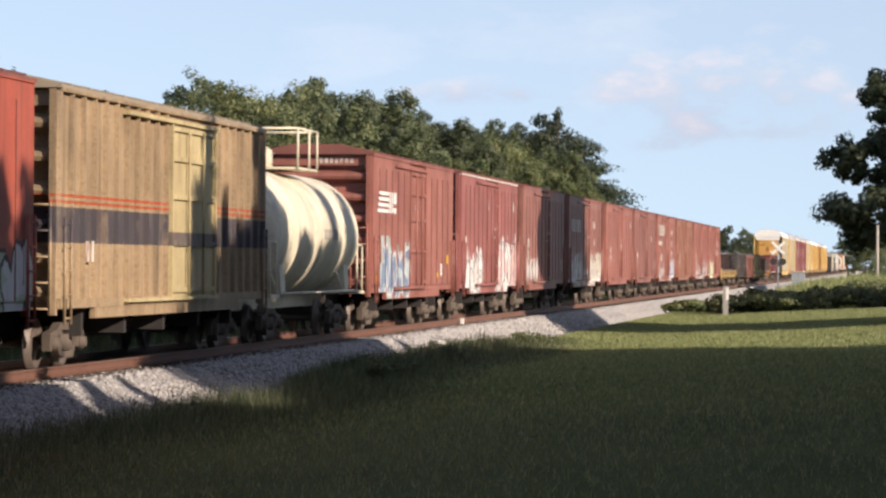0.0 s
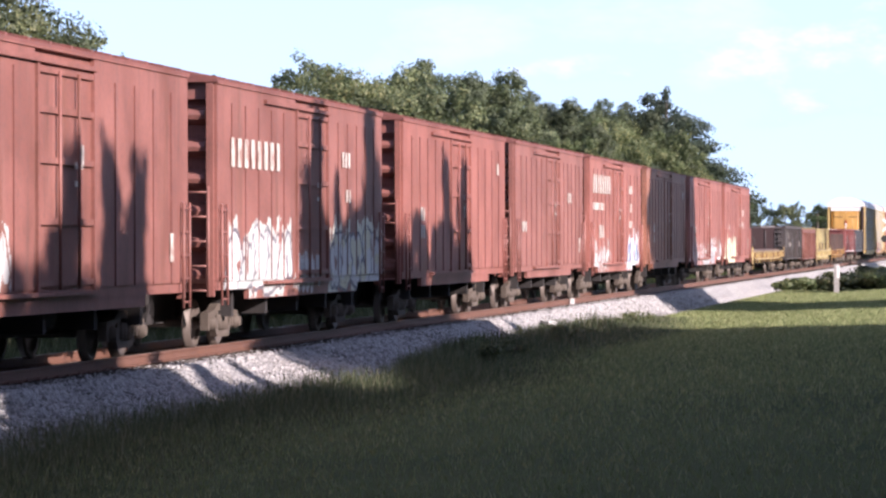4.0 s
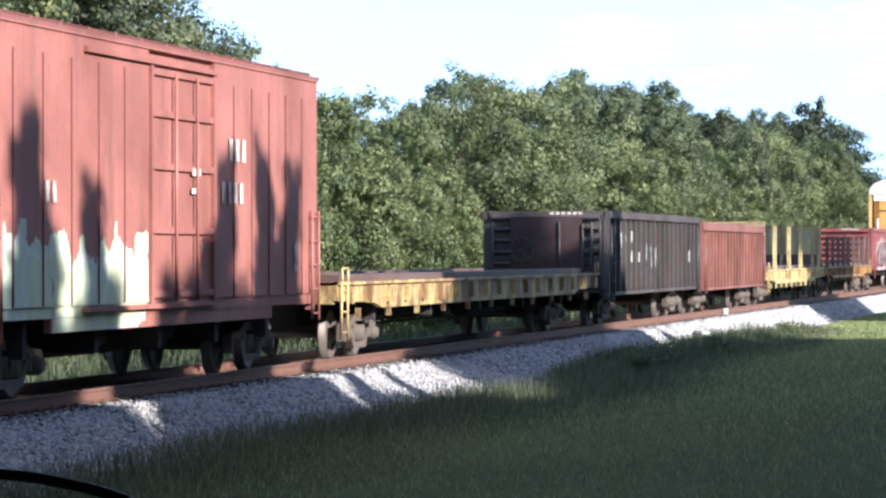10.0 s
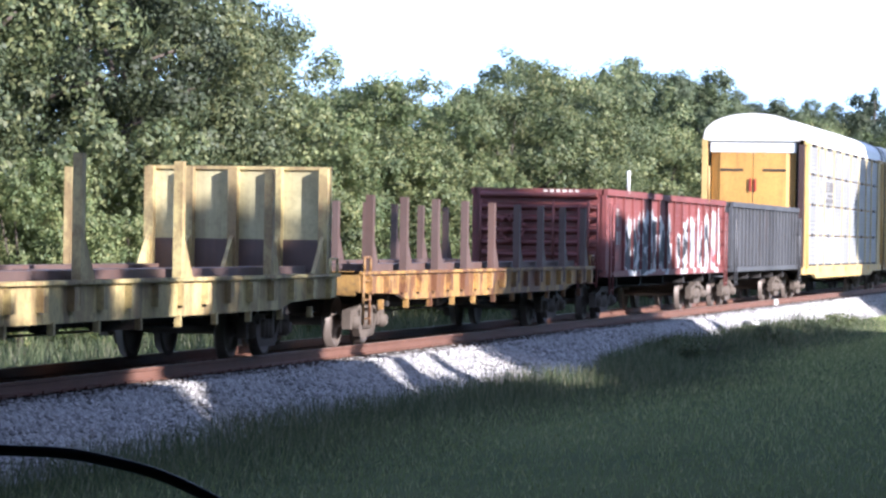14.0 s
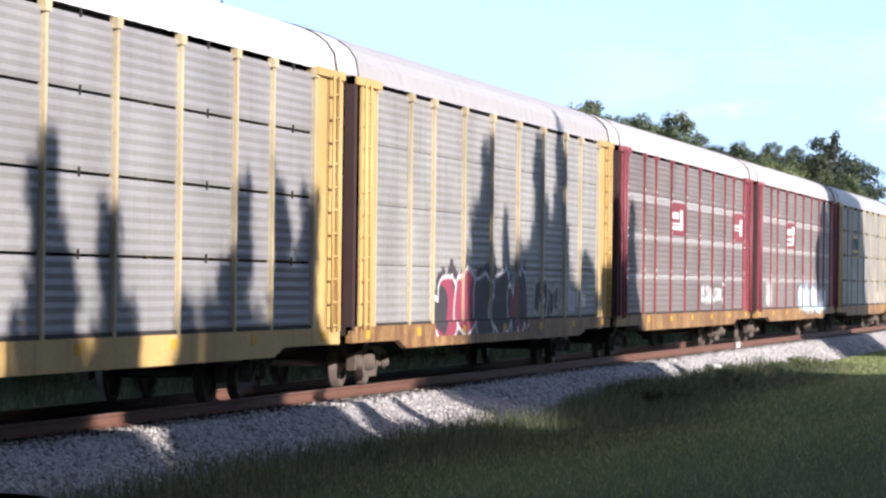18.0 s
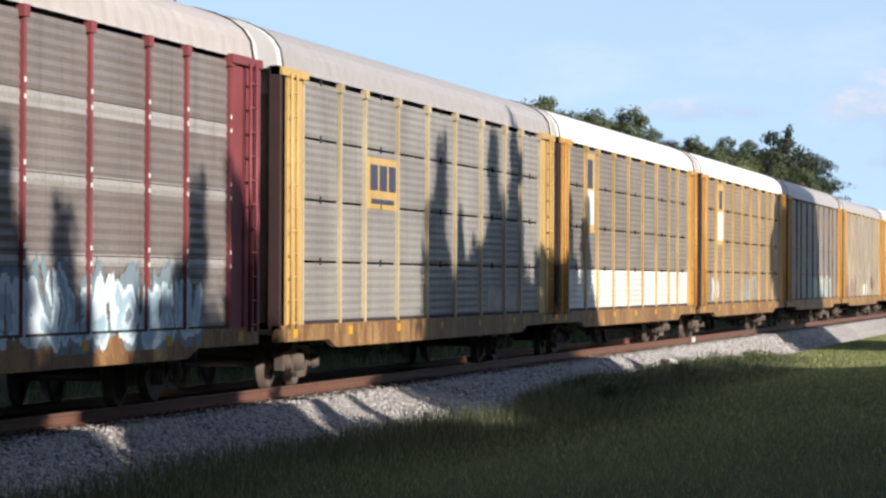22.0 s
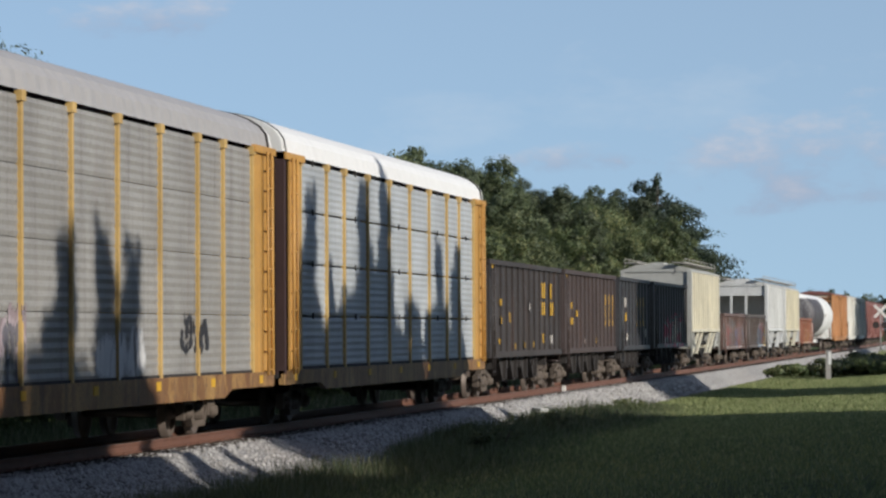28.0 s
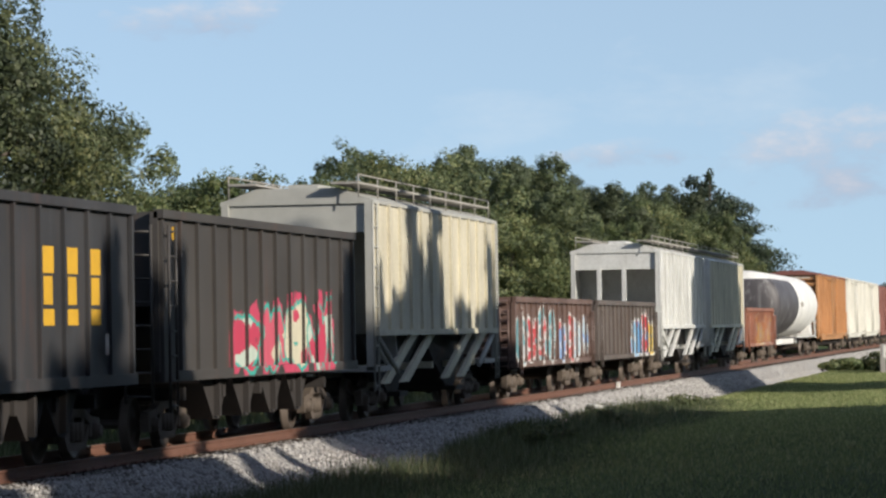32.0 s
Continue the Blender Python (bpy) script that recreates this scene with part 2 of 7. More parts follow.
def grass_ground_material():
    m = Mat("mown_grass_ground", 0.95)
    m.put(m.b.inputs["Specular IOR Level"], 0.05)
    a, b, f = m.noise(0.12, 4), m.noise(1.1, 5, 0.65), m.noise(22, 5, 0.7)
    c = m.mix(m.ramp(a, [(0.35, 0.0), (0.65, 1.0)]), (0.06, 0.085, 0.036), (0.1, 0.125, 0.05))
    c = m.mix(m.ramp(b, [(0.45, 0.0), (0.75, 0.6)]), c, (0.11, 0.12, 0.055))
    c = m.mix(m.ramp(f, [(0.3, 0.2), (0.55, 0.0)]), c, (0.05, 0.065, 0.02))
    m.bump(f, 0.8, 0.06)
    return m.done(c)


M_BALLAST = ballast_material()
M_STONE = Mat("ballast_stone", 0.9)
M_STONE = M_STONE.done(M_STONE.ramp(M_STONE.island(), [(0.0, (0.2, 0.19, 0.18)), (0.5, (0.37, 0.355, 0.34)), (1.0, (0.55, 0.53, 0.5))]))
M_GRASS = grass_ground_material()


def grassy(name, dark, mid, pale):
    """Thin blades that let some light through."""
    m = Mat(name, 0.8)
    m.put(m.b.inputs["Specular IOR Level"], 0.08)
    c = m.ramp(m.island(), [(0.0, dark), (0.7, mid), (1.0, pale)])
    m.put(m.b.inputs["Base Color"], c)
    tr = m.t.nodes.new("ShaderNodeBsdfTranslucent")
    m.t.links.new(c, tr.inputs["Color"])
    mx = m.t.nodes.new("ShaderNodeMixShader")
    mx.inputs[0].default_value = 0.45
    m.t.links.new(m.b.outputs[0], mx.inputs[1])
    m.t.links.new(tr.outputs[0], mx.inputs[2])
    m.t.links.new(mx.outputs[0], m.t.nodes["Material Output"].inputs["Surface"])
    return m.m


M_WEED = grassy("dark_weeds", (0.066, 0.09, 0.052), (0.15, 0.178, 0.092), (0.3, 0.28, 0.19))
M_BLADE = grassy("grass_blades", (0.16, 0.2, 0.085), (0.325, 0.365, 0.155), (0.5, 0.485, 0.26))


# ---- mesh helpers ----
def part(name, shape, mat, parent, label="", at=None):
    """One mesh object under a thing or under a part; shape is a bmesh or a mesh that is shared."""
    if isinstance(shape, bmesh.types.BMesh):
        me = bpy.data.meshes.new(name)
        shape.to_mesh(me)
        shape.free()
    else:
        me = shape
    if mat and not me.materials:
        me.materials.append(mat)
    ob = new(name, me)
    ob.parent = parent
    if at is not None:
        ob.location = at
    if label:
        ob["label"] = label
    return ob


def thing(name, label, category, group="", kind="", at=(0, 0, 0)):
    ob = new(name)
    ob.location = at
    ob.empty_display_size = 0.2
    return tagged(ob, label, category, group, kind)


def box(bm, x0, x1, y0, y1, z0, z1):
    v = [bm.verts.new(p) for p in ((x0, y0, z0), (x1, y0, z0), (x1, y1, z0), (x0, y1, z0), (x0, y0, z1), (x1, y0, z1), (x1, y1, z1), (x0, y1, z1))]
    for f in ((3, 2, 1, 0), (4, 5, 6, 7), (0, 1, 5, 4), (1, 2, 6, 5), (2, 3, 7, 6), (3, 0, 4, 7)):
        bm.faces.new([v[i] for i in f])
    return bm


def boxes(*dims):
    bm = bmesh.new()
    for d in dims:
        box(bm, *d)
    return bm


def prism(bm, pts, a, b, axis="y"):
    """A closed polygon drawn out along an axis: for y the points are (x, z), for x they are (y, z)."""
    def at(p, s):
        return (p[0], s, p[1]) if axis == "y" else (s, p[0], p[1])
    lo, hi = [bm.verts.new(at(p, a)) for p in pts], [bm.verts.new(at(p, b)) for p in pts]
    n = len(pts)
    for i in range(n):
        bm.faces.new((lo[i], lo[(i + 1) % n], hi[(i + 1) % n], hi[i]))
    bm.faces.new(lo[::-1])
    bm.faces.new(hi)
    bmesh.ops.recalc_face_normals(bm, faces=bm.faces)
    return bm


def tube(bm, p0, p1, r0, r1=None, n=8, caps=True):
    p0, p1 = Vector(p0), Vector(p1)
    q = (p1 - p0).to_track_quat("Z", "Y")
    r1 = r0 if r1 is None else r1
    rings = []
    for p, r in ((p0, r0), (p1, r1)):
        rings.append([bm.verts.new(p + q @ Vector((r * math.cos(2 * math.pi * i / n), r * math.sin(2 * math.pi * i / n), 0))) for i in range(n)])
    for i in range(n):
        bm.faces.new((rings[0][i], rings[0][(i + 1) % n], rings[1][(i + 1) % n], rings[1][i])).smooth = True
    if caps:
        bm.faces.new(rings[0][::-1])
        bm.faces.new(rings[1])
    return bm


def tubes(*rods):
    bm = bmesh.new()
    for r in rods:
        tube(bm, *r)
    return bm


def lathe(bm, prof, axis="x", n=20, c=(0, 0, 0)):
    """A profile of (along, radius) turned round the axis x or y through c."""
    rings = []
    for s, r in prof:
        ring = []
        for i in range(n):
            a, d = r * math.cos(2 * math.pi * i / n), r * math.sin(2 * math.pi * i / n)
            ring.append(bm.verts.new((c[0] + s, c[1] + a, c[2] + d) if axis == "x" else (c[0] + a, c[1] + s, c[2] + d)))
        rings.append(ring)
    for a, b in zip(rings, rings[1:]):
        for i in range(n):
            bm.faces.new((a[i], a[(i + 1) % n], b[(i + 1) % n], b[i])).smooth = True
    bm.faces.new(rings[0])
    bm.faces.new(rings[-1])
    bmesh.ops.recalc_face_normals(bm, faces=bm.faces)
    return bm


def sheet_mesh(name, verts, faces):
    me = bpy.data.meshes.new(name)
    me.from_pydata(verts, [], faces)
    return me


# ---- ground and track ----
def ground_z(x, y):
    """Height of the ground: a bank under the track, a shallow ditch beyond it, a lawn that rises a little to the right."""
    d = abs(x - TRACK_X)
    z = -0.78 + 0.06 * math.sin(x * 0.31 + y * 0.05) * min(1, max(0, (d - 3) / 4))
    if x > -9:
        z += min(0.6, (x + 9) * 0.05)
    if d < 2.9:
        z = -0.95
    return z


def make_ground():
    xs = [-3000, -900, -300, -120, -70, -50, -40, -34, -29, -25, -22, -20, -18.5, -17.6, -16.5, -14.6, -12.7, -12.2, -11.6, -11, -10.4, -9.7, -9, -8, -7, -6, -5, -4, -3,
          -2, -1, 0, 1.5, 3, 5, 8, 12, 18, 28, 45, 80, 200, 600, 3000]
    ys = [-600, -200, -80, -40, -20, 0, 10, 20] + [24 + 2.2 * i for i in range(82)] + [210, 222, 236, 252, 270, 292, 320, 360, 420, 520, 700, 1000, 1500, 2400, 4200]
    verts = [(x, y, ground_z(x, y)) for y in ys for x in xs]
    n = len(xs)
    faces = [(j * n + i, j * n + i + 1, (j + 1) * n + i + 1, (j + 1) * n + i) for j in range(len(ys) - 1) for i in range(n - 1)]
    ob = new("ground", sheet_mesh("ground", verts, faces))
    ob.data.materials.append(M_GRASS)
    for p in ob.data.polygons:
        p.use_smooth = True
    tagged(ob, "mown green lawn and rough grass beside the track", "grass", kind="structure")


def bed_x(y, side):
    """Foot of the ballast bank at y: it spills out unevenly."""
    w = 2.35 + 0.22 * math.sin(y * 0.21 + 1.0) + 0.16 * math.sin(y * 0.53) + 0.1 * noise.noise((y * 0.4, side, 0))
    if side > 0:
        w += 0.85 * math.exp(-((y - 60.5) / 7.5) ** 2)
    return w


def make_ballast():
    ys = [-40, 0, 20] + [26 + 0.5 * i for i in range(310)] + [184 + 4 * i for i in range(40)] + [360, 420, 520, 700, 1000, 1500, 2500]
    verts, faces = [], []
    prof = 11
    for y in ys:
        for k in range(prof):
            s = -1 + 2 * k / (prof - 1)
            side = 1 if s > 0 else -1
            foot = bed_x(y, side)
            a = abs(s)
            if a <= 0.4:
                x, z = a / 0.4 * 1.55, -0.2
            else:
                f = (a - 0.4) / 0.6
                x, z = 1.55 + f * (foot - 1.55), -0.2 - 0.62 * f ** 0.85
            z += 0.05 * noise.noise((x * 2.1 * side, y * 1.9, 3)) + 0.025 * noise.noise((x * 6 * side, y * 6, 9))
            if abs(a - 1) < 1e-6:
                z = -1.0
            verts.append((TRACK_X + side * x, y, z))
    for j in range(len(ys) - 1):
        for k in range(prof - 1):
            a = j * prof + k
            faces.append((a, a + 1, a + prof + 1, a + prof))
    ob = new("ballast_bank", sheet_mesh("ballast_bank", verts, faces))
    ob.data.materials.append(M_BALLAST)
    tagged(ob, "bank of pale grey crushed stone ballast under the rails", "ballast", kind="structure")
    # loose stones on the near slope
    rnd = random.Random(5)
    sv, sf = [], []
    for i in range(24000):
        y = 30 + 115 * rnd.random() ** 1.5
        foot = bed_x(y, 1) + 0.25
        f = rnd.random()
        x = 0.95 + f * (foot - 0.95)
        g = max(0, (x - 1.55) / max(0.1, bed_x(y, 1) - 1.55))
        z = -0.2 - 0.62 * min(1, g) ** 0.85
        r = 0.022 + 0.026 * rnd.random()
        b = len(sv)
        for px, py, pz in ((1, 0, 0), (-1, 0.2, 0), (0, 1, 0.2), (0.1, -1, 0), (0, 0, 1), (0.1, 0, -1)):
            sv.append((TRACK_X + x + r * (px + 0.5 * rnd.random()), y + r * (py + 0.5 * rnd.random()), z + r * 0.8 * (pz + 0.3 * rnd.random())))
        for a, c, d in ((0, 2, 4), (2, 1, 4), (1, 3, 4), (3, 0, 4), (2, 0, 5), (1, 2, 5), (3, 1, 5), (0, 3, 5)):
            sf.append((b + a, b + c, b + d))
    ob = new("loose_ballast", sheet_mesh("loose_ballast", sv, sf))
    ob.data.materials.append(M_STONE)
    tagged(ob, "loose broken grey ballast stones on the bank", "stones", kind="stuff")


def make_track():
    prof = [(-0.068, -0.17), (0.068, -0.17), (0.068, -0.155), (0.014, -0.135), (0.014, -0.045), (0.036, -0.035), (0.036, 0.0), (-0.036, 0.0), (-0.036, -0.035), (-0.014, -0.045),
            (-0.014, -0.135), (-0.068, -0.155)]
    for s, nm in ((-1, "far"), (1, "near")):
        bm = bmesh.new()
        prism(bm, [(p[0] + TRACK_X + s * 0.753, p[1]) for p in prof], -60, 1600)
        rail = part("rail", bm, M_RAIL, None)
        tagged(rail, "rusty steel rail of the single track", "rail", "rails of the track", "structure")
        part("rail_head", boxes((TRACK_X + s * 0.753 - 0.03, TRACK_X + s * 0.753 + 0.03, -60, 1600, -0.004, 0.003)), M_RAILTOP, rail, "polished rail head")
    track = thing("track_ties", "dark creosoted timber ties bedded in the ballast", "railway ties", kind="structure", at=(TRACK_X, 0, 0))
    tie = bpy.data.meshes.new("tie")
    boxes((-1.3, 1.3, -0.11, 0.11, -0.36, -0.172)).to_mesh(tie)
    plate = bpy.data.meshes.new("tie_plate")
    boxes((0.64, 0.87, -0.09, 0.09, -0.18, -0.163), (-0.87, -0.64, -0.09, 0.09, -0.18, -0.163), (0.83, 0.85, -0.06, -0.035, -0.165, -0.14)).to_mesh(plate)
    rnd = random.Random(2)
    for i in range(260):
        y = 28 + 0.53 * i
        t = part("tie", tie, M_TIE, track, at=(0.05 * rnd.uniform(-1, 1), y, 0))
        t.rotation_euler = (0, 0, 0.015 * rnd.uniform(-1, 1))
        if i < 130:
            part("tie_plate", plate, M_RAIL, t)
    bm = bmesh.new()
    for y in [28 - 0.53 * k for k in range(1, 60)] + [28 + 0.53 * k for k in range(260, 900)]:
        box(bm, -1.3, 1.3, y - 0.11, y + 0.11, -0.36, -0.172)
    far = part("far_ties", bm, M_TIE, track)
    far["kind"] = "stuff"


make_ground()
make_ballast()
make_track()


# ---- running gear and couplings, shared by all cars ----
def _bm_mesh(name, bm):
    me = bpy.data.meshes.new(name)
    bm.to_mesh(me)
    bm.free()
    return me


def side_frame_mesh():
    """Cast side frame: bowed top and bottom members, two columns, roller bearings under the ends."""
    bm = bmesh.new()
    prism(bm, [(-1.14, 0.5), (-1.14, 0.6), (-0.7, 0.64), (-0.42, 0.75), (0.42, 0.75), (0.7, 0.64), (1.14, 0.6), (1.14, 0.5), (0.66, 0.53), (0.36, 0.63), (-0.36, 0.63), (-0.66, 0.53)], 0.96, 1.1, "x")
    prism(bm, [(-0.74, 0.52), (-0.62, 0.52), (-0.36, 0.28), (0.36, 0.28), (0.62, 0.52), (0.74, 0.52), (0.44, 0.17), (-0.44, 0.17)], 0.97, 1.09, "x")
    for s in (-1, 1):
        box(bm, 0.97, 1.08, s * 0.36 - 0.06, s * 0.36 + 0.06, 0.26, 0.65)
        box(bm, 0.96, 1.1, s * 1.08 - 0.07, s * 1.08 + 0.07, 0.3, 0.55)
        box(bm, 0.96, 1.1, s * 0.7 - 0.06, s * 0.7 + 0.06, 0.34, 0.55)
        lathe(bm, [(1.0, 0.125), (1.14, 0.125), (1.16, 0.09), (1.2, 0.085)], "x", 12, (0, s * 0.89, 0.42))
    return _bm_mesh("side_frame", bm)


def spring_mesh():
    bm = bmesh.new()
    for y in (-0.2, 0.0, 0.2):
        tube(bm, (1.04, y, 0.3), (1.04, y, 0.56), 0.085, n=8)
    return _bm_mesh("spring_nest", bm)


def wheel_mesh():
    bm = bmesh.new()
    lathe(bm, [(-0.02, 0.1), (-0.02, 0.33), (-0.06, 0.36), (-0.06, 0.45), (-0.03, 0.45), (-0.02, 0.425), (0.07, 0.415), (0.07, 0.36), (0.03, 0.33), (0.05, 0.12), (0.12, 0.1)], "x", 22)
    return _bm_mesh("wheel", bm)


SIDE_FRAME, SPRING, WHEEL = side_frame_mesh(), spring_mesh(), wheel_mesh()
BOLSTER = _bm_mesh("bogie", boxes((-1.0, 1.0, -0.16, 0.16, 0.42, 0.68), (-0.3, 0.3, -0.3, 0.3, 0.66, 0.78), (-0.8, 0.8, -0.56, -0.48, 0.36, 0.46), (-0.8, 0.8, 0.48, 0.56, 0.36, 0.46)))
AXLE = _bm_mesh("axle", tubes(((-1.1, 0, 0.42), (1.1, 0, 0.42), 0.07)))
COUPLER = _bm_mesh("coupler", boxes((-0.09, 0.09, -0.55, 0.35, 0.76, 0.94), (-0.17, 0.17, -0.75, -0.5, 0.68, 1.02), (-0.3, 0.3, 0.2, 0.4, 0.62, 1.06)))
RUNG_GAP = 0.38


def ring_mesh(r=0.28):
    """An open hand wheel in the plane x, z with four spokes."""
    rods = [((r * math.cos(a), 0, r * math.sin(a)), (r * math.cos(b), 0, r * math.sin(b)), 0.025, 0.025, 5) for a, b in ((math.pi * k / 8, math.pi * (k + 1) / 8) for k in range(16))]
    rods += [((0, 0, 0), (r * math.cos(a), 0, r * math.sin(a)), 0.018, 0.018, 5) for a in (0.4, 1.97, 3.54, 5.11)]
    return _bm_mesh("brake_wheel", tubes(*rods))




def bogies(car, half, mat=None):
    """Two four-wheel bogies at +-half from the middle of the car."""
    for y in (-half, half):
        b = part("bogie", BOLSTER, M_STEEL, car, "four-wheel steel bogie", (0, y, 0))
        for flip in (0, math.pi):
            for nm, me in (("side_frame", SIDE_FRAME), ("spring_nest", SPRING)):
                part(nm, me, mat or M_STEEL, b).rotation_euler = (0, 0, flip)
        for dy in (-0.88, 0.88):
            part("axle", AXLE, M_WHEEL, b, at=(0, dy, 0))
            part("wheel", WHEEL, M_WHEEL, b, at=(0.73, dy, 0.42))
            part("wheel", WHEEL, M_WHEEL, b, at=(-0.73, dy, 0.42)).rotation_euler = (0, 0, math.pi)


def couplers(car, half):
    for s in (-1, 1):
        c = part("coupler", COUPLER, M_UNDER, car, "rusty knuckle coupler", (0, s * half, 0))
        if s > 0:
            c.rotation_euler = (0, 0, math.pi)
        part("air_hose", tubes(((0.35, s * half, 0.75), (0.38, s * (half + 0.3), 0.45), 0.025), ((0.38, s * (half + 0.3), 0.45), (0.2, s * (half + 0.6), 0.4), 0.025)), M_UNDER, car)


def ladder(car, mat, x, y, z0, z1, along="y", w=0.42, name="ladder"):
    """A side ladder whose rails lie w apart, standing proud at x (along y) or at the end y (along x)."""
    rods = []
    n = max(2, int((z1 - z0) / RUNG_GAP))
    for k in range(2):
        p = (x, y + k * w) if along == "y" else (x - k * w, y)
        rods.append(((*p, z0), (*p, z1), 0.025))
    for i in range(n + 1):
        z = z0 + 0.1 + i * (z1 - z0 - 0.2) / n
        q = (x, y + w) if along == "y" else (x - w, y)
        rods.append(((x, y, z), (*q, z), 0.018))
    whole = part(name, tubes((*rods[0][:2], 0.025, 0.025, 5)), mat, car, "steel ladder")
    for k, (a, b, r) in enumerate(rods[1:]):
        part("rung" if k else "rail", tubes((a, b, r, r, 5)), mat, whole)
    return whole


def bars(car, mat, y0, z0, count, size, x=1.56, gap=0.55, name="marking"):
    """A row of painted marks along +y."""
    w = size * 0.5
    for i in range(count):
        y = y0 + i * (w + size * gap)
        part(name, boxes((x - 0.004, x + 0.006, y, y + w, z0, z0 + size)), mat, car)


def panels(car, mat, *rects, x=1.555):
    """Plain painted rectangles (y0, y1, z0, z1) on the side."""
    for y0, y1, z0, z1 in rects:
        part("marking", boxes((x - 0.004, x + 0.006, y0, y1, z0, z1)), mat, car)


def underframe(car, L, mat=None, z0=0.55, z1=0.95, tanks=True):
    part("centre_sill", boxes((-0.3, 0.3, -L / 2, L / 2, z0 + 0.1, z1)), mat or M_UNDER, car)
    for y in (-L * 0.36, -L * 0.18, 0, L * 0.18, L * 0.36):
        part("cross_bearer", boxes((-1.3, 1.3, y - 0.08, y + 0.08, z0 + 0.2, z1 - 0.005)), mat or M_UNDER, car)
    if tanks:
        part("air_reservoir", tubes(((0.75, 0.6, 0.72), (0.75, 1.9, 0.72), 0.2, 0.2, 10)), M_UNDER, car)
        part("brake_cylinder", tubes(((0.7, -1.6, 0.7), (0.7, -0.9, 0.7), 0.15, 0.15, 10), ((0.7, -0.9, 0.7), (0.7, 0.6, 0.7), 0.02, 0.02, 5)), M_UNDER, car)
        part("brake_rod", tubes(((0.3, -L * 0.3, 0.5), (0.3, L * 0.3, 0.5), 0.02, 0.02, 5)), M_UNDER, car)


# ---- the kinds of freight car: y runs along the car, the front end at -L/2; x is to the lit side ----
def ribbed_end(name, car, mat, y, s, w, z0, z1, count, depth=0.09):
    """An end wall with horizontal pressed ribs, facing s along y."""
    bm, ribs = boxes((-w, w, min(y, y - s * 0.06), max(y, y - s * 0.06), z0, z1)), []
    for i in range(count):
        z = z0 + (i + 0.5) * (z1 - z0) / count
        h = (z1 - z0) / count * 0.3
        pts = [(y, z - h), (y + s * depth * 0.9, z - h * 0.45), (y + s * depth, z), (y + s * depth * 0.9, z + h * 0.45), (y, z + h)]
        ribs.append(prism(bmesh.new(), pts, -w + 0.12, w - 0.12, "x"))
    wall = part(name, bm, mat, car, "end wall with horizontal ribs")
    for r in ribs:
        part("end_rib", r, mat, wall)
    return wall


M_SEAM = plain("dark_red_seam", (0.17, 0.062, 0.05), 0.3)


